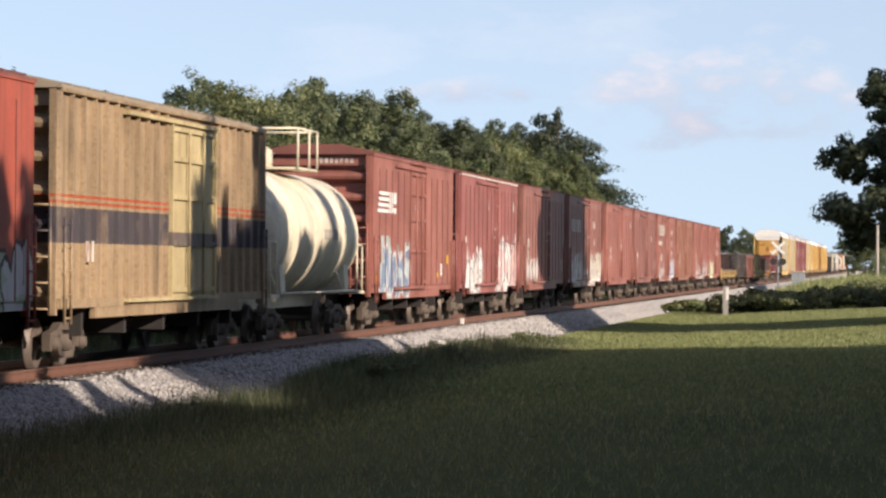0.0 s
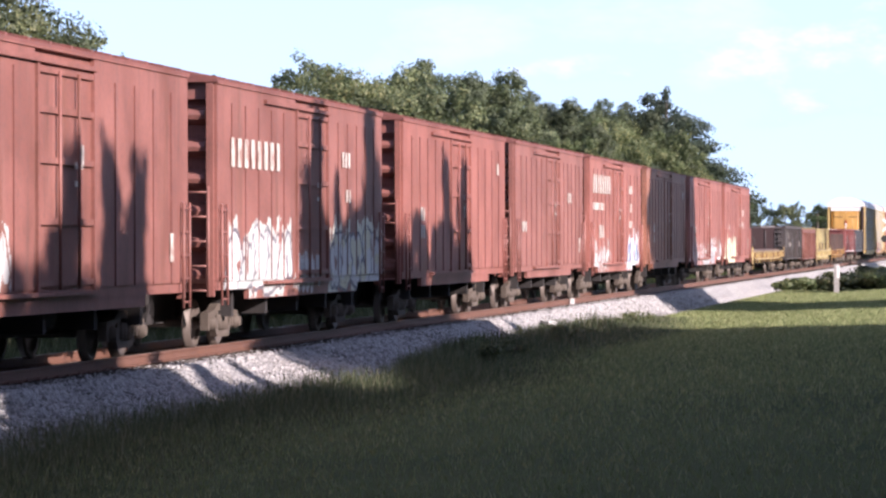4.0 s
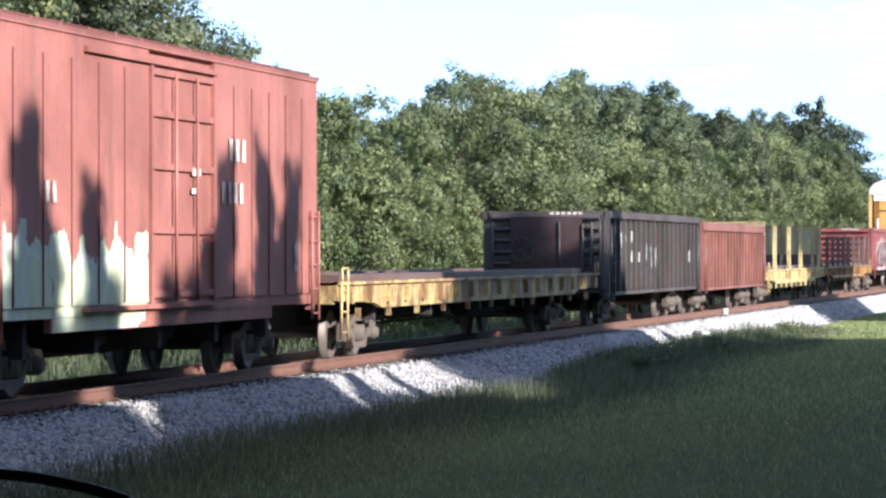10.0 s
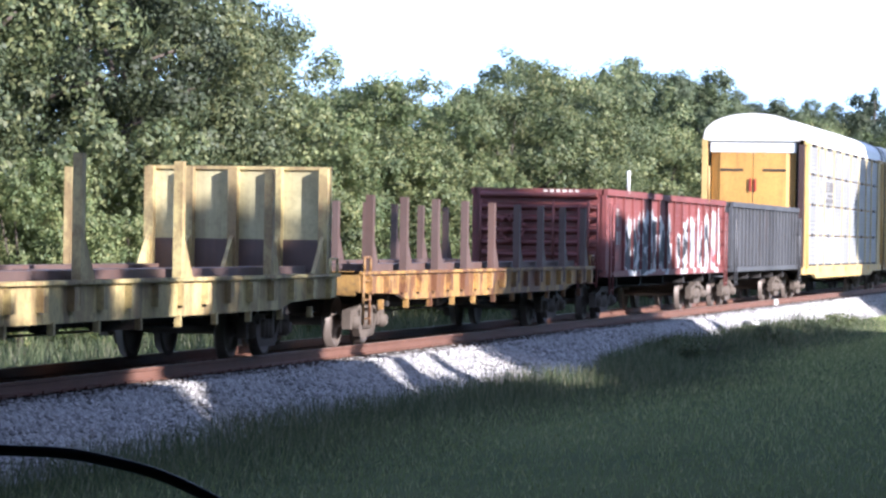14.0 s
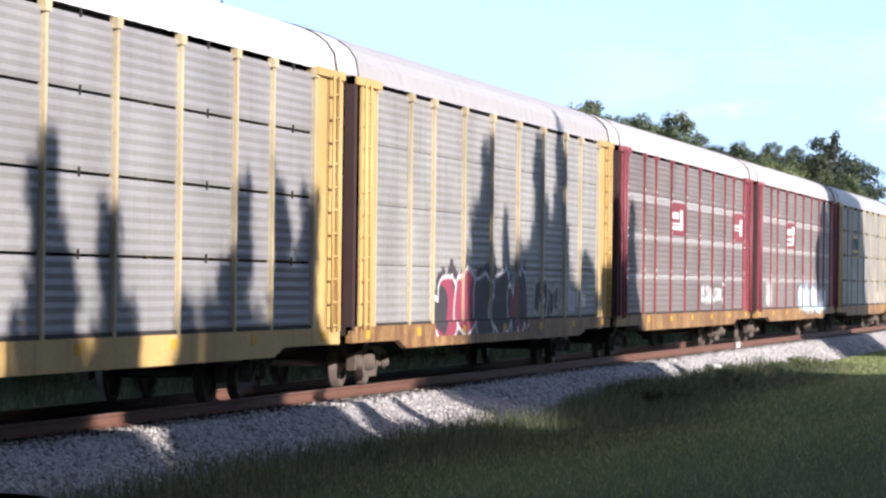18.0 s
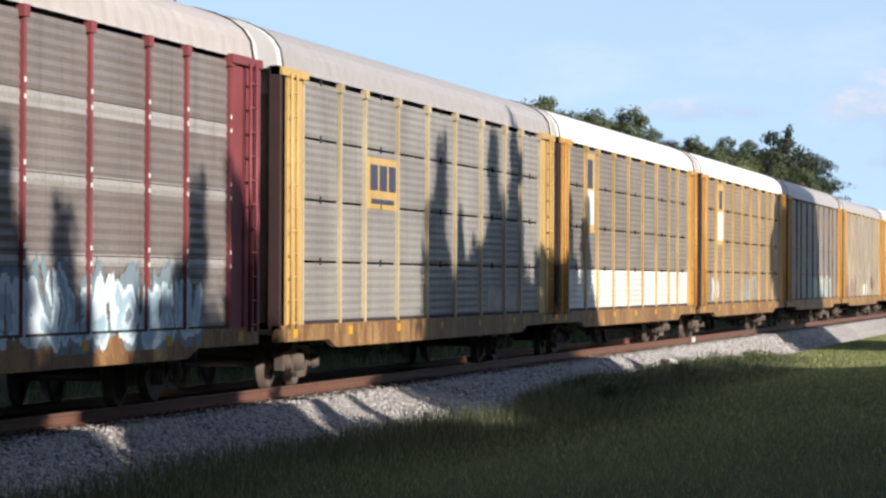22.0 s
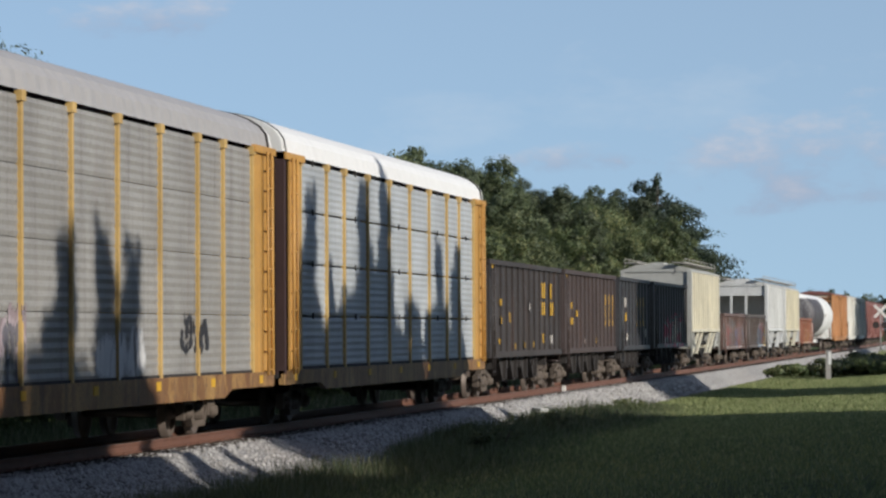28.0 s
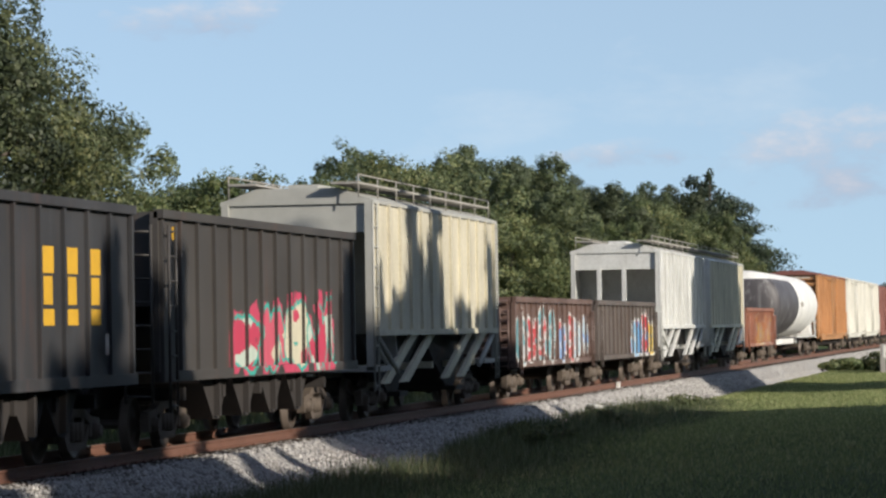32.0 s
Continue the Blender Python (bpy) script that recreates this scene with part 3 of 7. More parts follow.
def boxcar(U0, U1, mat, label, roof_mat, end_mat=None, posts=15, door=(0.42, 0.62), door_mat=None, door_style="grid", eave=4.5, sill=0.82, letters=(), group="boxcars of the train", bright_eave=None, ribs=False):
    L = U1 - U0
    car = thing("boxcar", label, "boxcar", group)
    end_mat, h, X = end_mat or mat, L / 2, 1.46
    # low z0: the deepened black sill stands in for shade under the car
    underframe(car, L, z0=0.32)
    d0, d1 = -h + door[0] * L, -h + door[1] * L
    part("side_wall", boxes((X - 0.05, X, -h, d0, 1.02, eave), (X - 0.05, X, d1, h, 1.02, eave), (X - 0.05, X, d0, d1, eave - 0.2, eave)), mat, car)
    part("side_wall", boxes((-X, -X + 0.05, -h, h, 1.02, eave)), mat, car)
    part("side_sill", boxes((X - 0.07, X + 0.045, -h, h, 1.0, 1.16), (X - 0.06, X + 0.03, -h + 2.6, h - 2.6, sill, 1.0)), mat, car)
    part("side_sill", boxes((-X - 0.04, -X + 0.07, -h, h, sill, 1.16)), mat, car)
    n = posts
    if ribs:
        for i in range(n + 1):
            y = -h + 0.05 + i * (L - 0.1) / n
            if d0 - 0.15 < y < d1 + 0.15:
                continue
            wy = 0.08 if i in (0, n) else 0.042
            bm = bmesh.new()
            a = min(h - 0.01, max(-h + 0.01, y))
            prism(bm, [(a - wy, X), (a - wy * 0.6, X + 0.085), (a + wy * 0.6, X + 0.085), (a + wy, X)], 0, 1, "x")
            for v in bm.verts:
                q = v.co.copy()
                v.co = (q.z, q.y, 1.16 if q.x < 0.5 else eave - 0.055)
            part("side_post", bm, mat, car)
    else:
        # wide flat panels with a narrow darker red-brown strip over each joint
        for a0, a1 in ((-h, d0 - 0.03), (d1 + 0.03, h)):
            m = max(1, round((a1 - a0) / (L / n)))
            for i in range(m):
                p, q = a0 + (a1 - a0) * i / m , a0 + (a1 - a0) * (i + 1) / m
                if i:
                    part("seam_strip", boxes((X, X + 0.092, p - 0.022, p + 0.01, 1.16, eave - 0.32)), M_SEAM, car)
                bm = bmesh.new()
                prism(bm, [(p, X), (p, X + 0.075), (q, X + 0.075), (q, X)], 0, 1, "x")
                for v in bm.verts:
                    c = v.co.copy()
                    v.co = (c.z, c.y, 1.16 if c.x < 0.5 else eave - 0.03)
                part("side_panel", bm, mat, car)
    part("eave_rail", boxes((X - 0.06, X + 0.1, -h, h, eave - (0.055 if ribs else 0.03), eave)), bright_eave or mat, car)
    for s in (-1, 1):
        ribbed_end("end_wall", car, end_mat, s * (h - 0.25), s, X - 0.02, 1.0, eave - 0.28, 6, 0.25)
        part("end_gable", boxes((-X + 0.02, X - 0.02, min(s * (h - 0.06), s * (h - 0.3)), max(s * (h - 0.06), s * (h - 0.3)), eave - 0.28, eave)), end_mat, car, "flat plate under the gable")
        for x in (-X + 0.04, X - 0.04):
            part("corner_post", boxes((x - 0.06, x + 0.06, s * h - 0.06, s * h + 0.06, 0.9, eave)), mat, car)
        part("end_platform", boxes((-0.7, 0.7, min(s * h, s * (h + 0.35)), max(s * h, s * (h + 0.35)), 1.12, 1.15)), M_UNDER, car)
    # roof: low gable with cross ribs and a slight overhang
    bm = bmesh.new()
    prism(bm, [(-X - 0.1, eave), (X + 0.1, eave), (X + 0.1, eave + 0.05), (0.6, eave + 0.24), (-0.6, eave + 0.24), (-X - 0.1, eave + 0.05)], -h - 0.08, h + 0.08)
    roof = part("roof", bm, roof_mat, car, "ribbed steel roof")
    bm = bmesh.new()
    for i in range(14):
        y = -h + (i + 0.5) * L / 14
        prism(bm, [(-X - 0.1, eave + 0.05), (X + 0.1, eave + 0.05), (X + 0.1, eave + 0.09), (0.6, eave + 0.28), (-0.6, eave + 0.28), (-X - 0.1, eave + 0.09)], y - 0.05, y + 0.05)
    part("roof_rib", bm, roof_mat, roof)
    # sliding door with frame bars, tracks and locking rods
    dm = door_mat or mat
    dr = part("door", boxes((X + 0.0, X + 0.05, d0, d1, 1.12, eave - 0.22)), dm, car, "sliding steel door")
    for y in (d0, d1 - 0.1):
        part("door_edge", boxes((X + 0.05, X + 0.11, y, y + 0.1, 1.12, eave - 0.22)), dm, dr)
    for z in ((1.2, 2.05, 2.9, 3.6, eave - 0.35) if door_style == "grid" else (1.2, 2.6, eave - 0.35)):
        part("door_bar", boxes((X + 0.05, X + 0.1, d0 + 0.1, d1 - 0.1, z, z + 0.09)), dm, dr)
    for f in ((0.35, 0.68) if door_style == "grid" else (0.2, 0.8)):
        y = d0 + f * (d1 - d0)
        part("locking_rod", tubes(((X + 0.12, y, 1.15), (X + 0.12, y, eave - 0.3), 0.025, 0.025, 6)), dm, dr)
    part("door_track", boxes((X, X + 0.14, d0 - 0.9 * (d1 - d0), d1 + 0.1, 1.06, 1.12)), dm, car)
    part("door_track", boxes((X, X + 0.14, d0 - 0.9 * (d1 - d0), d1 + 0.1, eave - 0.22, eave - 0.15)), dm, car)
    ladder(car, mat, X + 0.13, -h + 0.1, 0.75, 2.45)
    ladder(car, mat, X + 0.13, h - 0.52, 0.75, 2.45)
    ladder(car, mat, X - 0.05, -h - 0.14, 0.9, 2.75, "x")
    part("brake_wheel", ring_mesh(), M_UNDER, car, "spoked brake wheel on the end wall", (-0.3, -h - 0.2, 2.5))
    for k in range(7):
        x = 0.15 + 0.13 * k
        part("marking", boxes((x, x + 0.08, -h + 0.052, -h + 0.061, eave - 0.22, eave - 0.08)), M_LETTER, car)
    bogies(car, h - 2.3)
    couplers(car, h)
    for k, (y, z, c, size, mm) in enumerate(letters):
        bars(car, mm, y, z, c, size, X + 0.1)
    return car


M_REDL = plain("red_latch_paint", (0.35, 0.04, 0.03), 0.2, 0.5)
M_CORNER = plain("rusty_corner_post", (0.05, 0.026, 0.024), 0.3)


def autorack(U0, U1, post_mat, sill_mat, roof_mat, panel_mat, label, low_mat=None, end_mat=None, door_mat=None, rows=(1.07, 2.07, 3.07, 4.06, 5.0), patches=(), joint=0.04, bolts=False, crown=0.83):
    L = U1 - U0
    h, X = L / 2, 1.58
    car = thing("autorack_car", label, "autorack car", "autorack cars of the train")
    underframe(car, L, M_UNDER, 0.5, 0.9, False)
    for s in (-1, 1):
        bm = bmesh.new()
        prism(bm, [(-h, 0.8), (-h + 3.4, 0.8), (-h + 4.0, 0.66), (h - 4.0, 0.66), (h - 3.4, 0.8), (h, 0.8), (h, 1.06), (-h, 1.06)], s * (X - 0.04), s * (X + 0.06), "x")
        part("side_sill", bm, sill_mat, car, "deep side sill of the flat car")
    part("deck", boxes((-X, X, -h, h, 0.92, 1.0)), M_UNDER, car)
    # black strip that paints the shade in the gap between panels and sill
    part("sill_gap_shade", boxes((X - 0.05, X + 0.03, -h + 1.3, h - 1.3, 1.061, rows[0] + joint / 2 + 0.03)), M_UNDER, car, "black strip for the shaded gap under the panels")
    for k in range(7):
        y = -h + 1.1 + k * (L - 2.2) / 6
        part("reflector", boxes((X + 0.058, X + 0.068, y - 0.14, y + 0.14, 0.86, 1.0)), M_YELLOWL, car, "yellow reflector plate")
    part("upper_deck", boxes((-X + 0.1, X - 0.1, -h + 1.2, h - 1.2, 2.98, 3.04)), M_UNDER, car)
    ends = 1.65
    steps = (2.74, 1.94, 2.76, 2.72, 2.76, 2.8, 2.72, 2.0, 2.44)
    ys = [-h + ends]
    for q in steps:
        ys.append(ys[-1] + q * (L - 2 * ends) / sum(steps))
    for i, y in enumerate(ys):
        part("side_post", boxes((X - 0.03, X + 0.055, y - 0.05, y + 0.05, 1.06, rows[-1] - 0.09), (X - 0.03, X + 0.08, y - 0.11, y + 0.11, rows[-1] - 0.09, rows[-1] + 0.06)), post_mat, car)
        part("side_post", boxes((-X - 0.05, -X + 0.03, y - 0.07, y + 0.07, 1.06, rows[-1] + 0.08)), post_mat, car)
    # pressed side panels with horizontal corrugations
    for i in range(len(ys) - 1):
        a, b = ys[i] + 0.05, ys[i + 1] - 0.05
        for r in range(len(rows) - 1):
            z0, z1 = rows[r] + joint / 2, rows[r + 1] - joint / 2
            n = 7
            vs, fs = [], []
            for k in range(2 * n + 1):
                z = z0 + (z1 - z0) * k / (2 * n)
                x = X - 0.002 + (0.009 if k % 2 else -0.003)
                vs += [(x, a, z), (x, b, z), (x - 0.03, a, z), (x - 0.03, b, z)]
            for k in range(2 * n):
                o = 4 * k
                fs += [(o, o + 1, o + 5, o + 4), (o + 2, o + 6, o + 7, o + 3)]
            o = 8 * n
            fs += [(0, 2, 3, 1), (o, o + 1, o + 3, o + 2)]
            part("side_panel", sheet_mesh("side_panel", vs, fs), (low_mat if (low_mat and r == 0) else panel_mat), car)
    part("far_side", boxes((-X, -X + 0.04, -h + 0.3, h - 0.3, 1.06, rows[-1])), panel_mat, car)
    for i in range(len(ys) - 1):
        if i % 2 == 0 and joint > 0.02:
            for r in range(1, len(rows)):
                part("panel_hook", boxes((X - 0.005, X + 0.025, (ys[i] + ys[i + 1]) / 2 - 0.016, (ys[i] + ys[i + 1]) / 2 + 0.016, rows[r] - 0.05, rows[r] + 0.07)), M_UNDER, car)
    if bolts:
        for y in ys:
            for z in rows[1:-1]:
                for dz in (-0.13, 0.07):
                    part("bolt_plate", boxes((X + 0.053, X + 0.062, y - 0.035, y + 0.035, z + dz, z + dz + 0.06)), M_WHITE, car)
    # end structure: corner frame, folding doors, ladder
    em, dm = end_mat or post_mat, door_mat or post_mat
    for s in (-1, 1):
        y0 = s * h
        def span(p, q, x0, x1, z0, z1):
            return (x0, x1, min(y0 - s * p, y0 - s * q), max(y0 - s * p, y0 - s * q), z0, z1)
        part("end_backing", boxes(span(0.14, ends, X - 0.16, X - 0.1, 1.06, rows[-1])), M_UNDER, car)
        fr = part("end_frame", boxes(span(0.42, 0.86, X - 0.06, X + 0.05, 1.06, rows[-1] - 0.02), span(0.42, 0.5, X - 0.06, X + 0.09, 1.06, rows[-1] - 0.02)), em, car)
        part("end_frame", boxes(span(0.98, ends - 0.08, X - 0.06, X + 0.05, 1.06, rows[-1] - 0.02)), em, car)
        part("corner_post", boxes(span(0.0, 0.16, X - 0.1, X + 0.07, 1.0, rows[-1] + 0.1)), em if s > 0 else M_CORNER, car)
        part("frame_head", boxes(span(0.0, ends + 0.1, X - 0.08, X + 0.11, rows[-1] - 0.04, rows[-1] + 0.09)), em, car)
        part("end_frame", boxes((-X - 0.06, -X + 0.1, min(y0, y0 - s * 0.28), max(y0, y0 - s * 0.28), 1.0, rows[-1] + 0.1)), em, car)
        part("ladder_rail", tubes(((X + 0.14, y0 - s * 0.5, 1.0), (X + 0.14, y0 - s * 0.5, rows[-1]), 0.025, 0.025, 6), ((X + 0.14, y0 - s * 0.86, 1.0), (X + 0.14, y0 - s * 0.86, rows[-1]), 0.025, 0.025, 6),
                                  *[((X + 0.14, y0 - s * 0.5, 1.1 + 0.36 * k), (X + 0.14, y0 - s * 0.86, 1.1 + 0.36 * k), 0.018, 0.018, 5) for k in range(11)]), em, fr)
        yd = y0 - s * (0.1 if door_mat else 0.6)
        for a, b in ((-1.36, -0.012), (0.012, 1.36)):
            bm = bmesh.new()
            o = 0.22 if a < -1 else -0.22
            e0, e1 = (a, a + 0.3) if a < -1 else (b, b - 0.3)
            inner = b if a < -1 else a
            prism(bm, [(e0, 0.16), (e1, 0.02), (inner, 0.0), (inner, 0.07), (e1, 0.09), (e0, 0.23)], 1.1, 4.7, "y")
            for v in bm.verts:
                c = v.co.copy()
                v.co = (c.x, yd - s * c.z, c.y)
            bmesh.ops.recalc_face_normals(bm, faces=bm.faces)
            d = part("end_door", bm, dm, car, "tall folding end door leaf with a bent outer edge")
            part("vent_slot", boxes((a + 0.3, b - 0.3, min(yd - s * 0.02, yd + s * 0.012), max(yd - s * 0.02, yd + s * 0.012), 4.1, 4.17)), M_UNDER, d)
            part("door_latch", boxes((inner - 0.1, inner - 0.04) + (min(yd, yd + s * 0.05), max(yd, yd + s * 0.05), 3.45, 3.85) if a < -1 else (inner + 0.04, inner + 0.1, min(yd, yd + s * 0.05), max(yd, yd + s * 0.05), 3.45, 3.85)), M_REDL, d, "red latch bar")
        part("end_fascia", boxes((-1.38, 1.38, min(yd + s * 0.01, yd - s * 0.1), max(yd + s * 0.01, yd - s * 0.1), 4.7, rows[-1] + 0.08)), M_WHITE, car, "white upper end plate")
    # rounded roof with cross corrugations and white end caps
    e = rows[-1] + 0.06
    arc = [(-X - 0.05, e)] + [(-(X + 0.03) * math.cos(a), e + 0.06 + crown * math.sin(a) ** 0.8) for a in [math.pi * k / 14 for k in range(15)]] + [(X + 0.05, e)]
    vs, fs = [], []
    nseg = int(L / 0.3)
    for j in range(nseg + 1):
        y = -h + 0.25 + (L - 0.5) * j / nseg
        k = 0.985 + (0.012 if j % 2 else 0)
        vs += [(x * k, y, e + (z - e) * k) for x, z in arc]
    n = len(arc)
    for j in range(nseg):
        fs += [(j * n + i, j * n + i + 1, (j + 1) * n + i + 1, (j + 1) * n + i) for i in range(n - 1)]
    roof = part("roof", sheet_mesh("roof", vs, fs), roof_mat, car, "corrugated rounded metal roof")
    for s in (-1, 1):
        bm = bmesh.new()
        prism(bm, arc, s * (h - 0.3), s * (h - 0.02))
        part("roof_end_cap", bm, M_WHITE, roof, "white roof end cap")
        bm = bmesh.new()
        prism(bm, [(x * 1.012, z + 0.012) for x, z in arc], s * (h - 0.33), s * (h - 0.29))
        part("roof_joint", bm, M_UNDER, roof)
    for k, (y0, y1, z0, z1, pm) in enumerate(patches):
        part("sign_panel", boxes((X - 0.004, X + 0.012 + 0.004 * min(k, 9), y0, y1, z0, z1)), pm, car, "painted rectangular sign panel")
    bogies(car, h - 3.6, None)
    couplers(car, h)
    return car


def gondola(U0, U1, mat, label, top=2.78, bot=0.85, posts=15, name="gondola_car", rim_mat=None, letters=(), plate=False, chord=0.12, deep=0.06, sill=0.14):
    L = U1 - U0
    h, X = L / 2, 1.44
    car = thing(name, label, "gondola car", "gondolas of the train")
    underframe(car, L, tanks=False)
    rm = rim_mat or mat
    for s in (-1, 1):
        part("side_wall", boxes((min(s * X, s * (X - 0.04)), max(s * X, s * (X - 0.04)), -h, h, bot + 0.1, top)), mat, car)
        part("top_rim", boxes((min(s * (X - 0.08), s * (X + deep + 0.03)), max(s * (X - 0.08), s * (X + deep + 0.03)), -h, h, top - chord, top + 0.02)), rm, car)
        part("bottom_rim", boxes((min(s * (X - 0.08), s * (X + 0.08)), max(s * (X - 0.08), s * (X + 0.08)), -h, h, bot, bot + sill)), rm, car)
        for i in range(posts + 1):
            y = -h + 0.06 + i * (L - 0.12) / posts
            x0, x1 = sorted((s * X, s * (X + deep)))
            part("side_post", boxes((x0, x1, y - 0.055, y + 0.055, bot + sill, top - chord)), mat, car)
        ribbed_end("end_wall", car, mat, s * (h - 0.02), s, X - 0.01, bot + 0.1, top, 7, 0.15)
        part("end_rim", boxes((-X + 0.08, X - 0.08, min(s * h, s * (h - 0.12)), max(s * h, s * (h - 0.12)), top - 0.1, top + 0.012)), rm, car)
        if plate:
            part("end_plate", boxes((-0.85, 0.9, min(s * (h + 0.1), s * (h + 0.14)), max(s * (h + 0.1), s * (h + 0.14)), bot + 0.05, top - 0.12)), M_CORNER, car, "flat plate on the end wall")
    part("floor_plate", boxes((-X, X, -h, h, bot + 0.1, bot + 0.16)), M_UNDER, car)
    for s in (-1, 1):
        for x in (-X + 0.16, 0.35, X - 0.3):
            y = s * (h + 0.16)
            part("grab_iron", tubes(((x, y, bot + 0.3), (x, y, top - 0.25), 0.03, 0.03, 5)), mat, car)
        part("brake_wheel", ring_mesh(), mat, car, "spoked brake wheel on the end wall", (-0.55, s * (h + 0.24), (bot + top) / 2 + 0.1))
    for k in range(6):
        part("marking", boxes((0.1 + 0.14 * k, 0.19 + 0.14 * k, -h - 0.01, -h - 0.002, top - 0.09, top - 0.005)), M_LETTER, car)
    ladder(car, mat, X + 0.14, -h + 0.12, 0.6, top - 0.3)
    ladder(car, mat, X - 0.1, -h - 0.16, 0.75, top - 0.3, "x")
    ladder(car, mat, X + 0.14, h - 0.54, 0.6, top - 0.3)
    for y, z, c, size, mm in letters:
        bars(car, mm, y, z, c, size, X + deep + 0.004)
    bogies(car, h - 2.2)
    couplers(car, h)
    return car


def open_hopper(U0, U1, mat, label, letters=(), top=3.62, bot=1.12, posts=13):
    L = U1 - U0
    h, X = L / 2, 1.44
    car = thing("open_hopper_car", label, "hopper car", "open hopper cars of the train")
    underframe(car, L, tanks=False)
    for s in (-1, 1):
        part("side_wall", boxes((min(s * X, s * (X - 0.04)), max(s * X, s * (X - 0.04)), -h + 0.1, h - 0.1, bot, top)), mat, car)
        part("top_rim", boxes((min(s * (X - 0.06), s * (X + 0.09)), max(s * (X - 0.06), s * (X + 0.09)), -h, h, top - 0.1, top + 0.03)), mat, car)
        part("side_sill", boxes((min(s * (X - 0.06), s * (X + 0.08)), max(s * (X - 0.06), s * (X + 0.08)), -h, h, bot - 0.06, bot + 0.1)), mat, car)
        for i in range(posts + 1):
            y = -h + 0.12 + i * (L - 0.24) / posts
            x0, x1 = sorted((s * X, s * (X + 0.06)))
            part("side_post", boxes((x0, x1, y - 0.05, y + 0.05, bot + 0.1, top - 0.1)), mat, car)
        part("end_wall", boxes((-X, X, min(s * (h - 0.15), s * (h - 0.2)), max(s * (h - 0.15), s * (h - 0.2)), 2.2, top)), mat, car)
        bm = bmesh.new()
        prism(bm, [(s * (h - 0.16), 2.3), (s * (h - 0.2), 2.2), (s * (h - 2.6), 1.0), (s * (h - 2.6), 1.15)], -X + 0.05, X - 0.05, "x")
        part("slope_sheet", bm, mat, car, "sloping end sheet")
        for x in (-X + 0.06, -0.5, 0.5, X - 0.06):
            part("end_post", boxes((x - 0.06, x + 0.06, min(s * h, s * (h - 0.14)), max(s * h, s * (h - 0.14)), 1.1, top)), mat, car)
    for y in (-h * 0.42, -h * 0.14, h * 0.14, h * 0.42):
        bm = bmesh.new()
        prism(bm, [(y - 0.95, bot), (y + 0.95, bot), (y + 0.3, 0.4), (y - 0.1, 0.4)], -X + 0.2, X - 0.2, "x")
        part("discharge_hopper", bm, M_UNDER, car, "tapered bottom outlet")
        part("outlet_brace", boxes((X - 0.2, X - 0.1, y - 0.06, y + 0.06, 0.45, bot)), M_UNDER, car)
    part("load_floor", boxes((-X + 0.03, X - 0.03, -h + 0.2, h - 0.2, 1.9, 1.95)), M_UNDER, car)
    ladder(car, mat, X + 0.14, -h + 0.1, 0.6, top - 0.2)
    ladder(car, mat, X - 0.1, -h - 0.03, 0.75, top - 0.2, "x")
    for y, z, c, size, mm in letters:
        bars(car, mm, y, z, c, size, X + 0.064)
    bogies(car, h - 1.75)
    couplers(car, h)
    return car


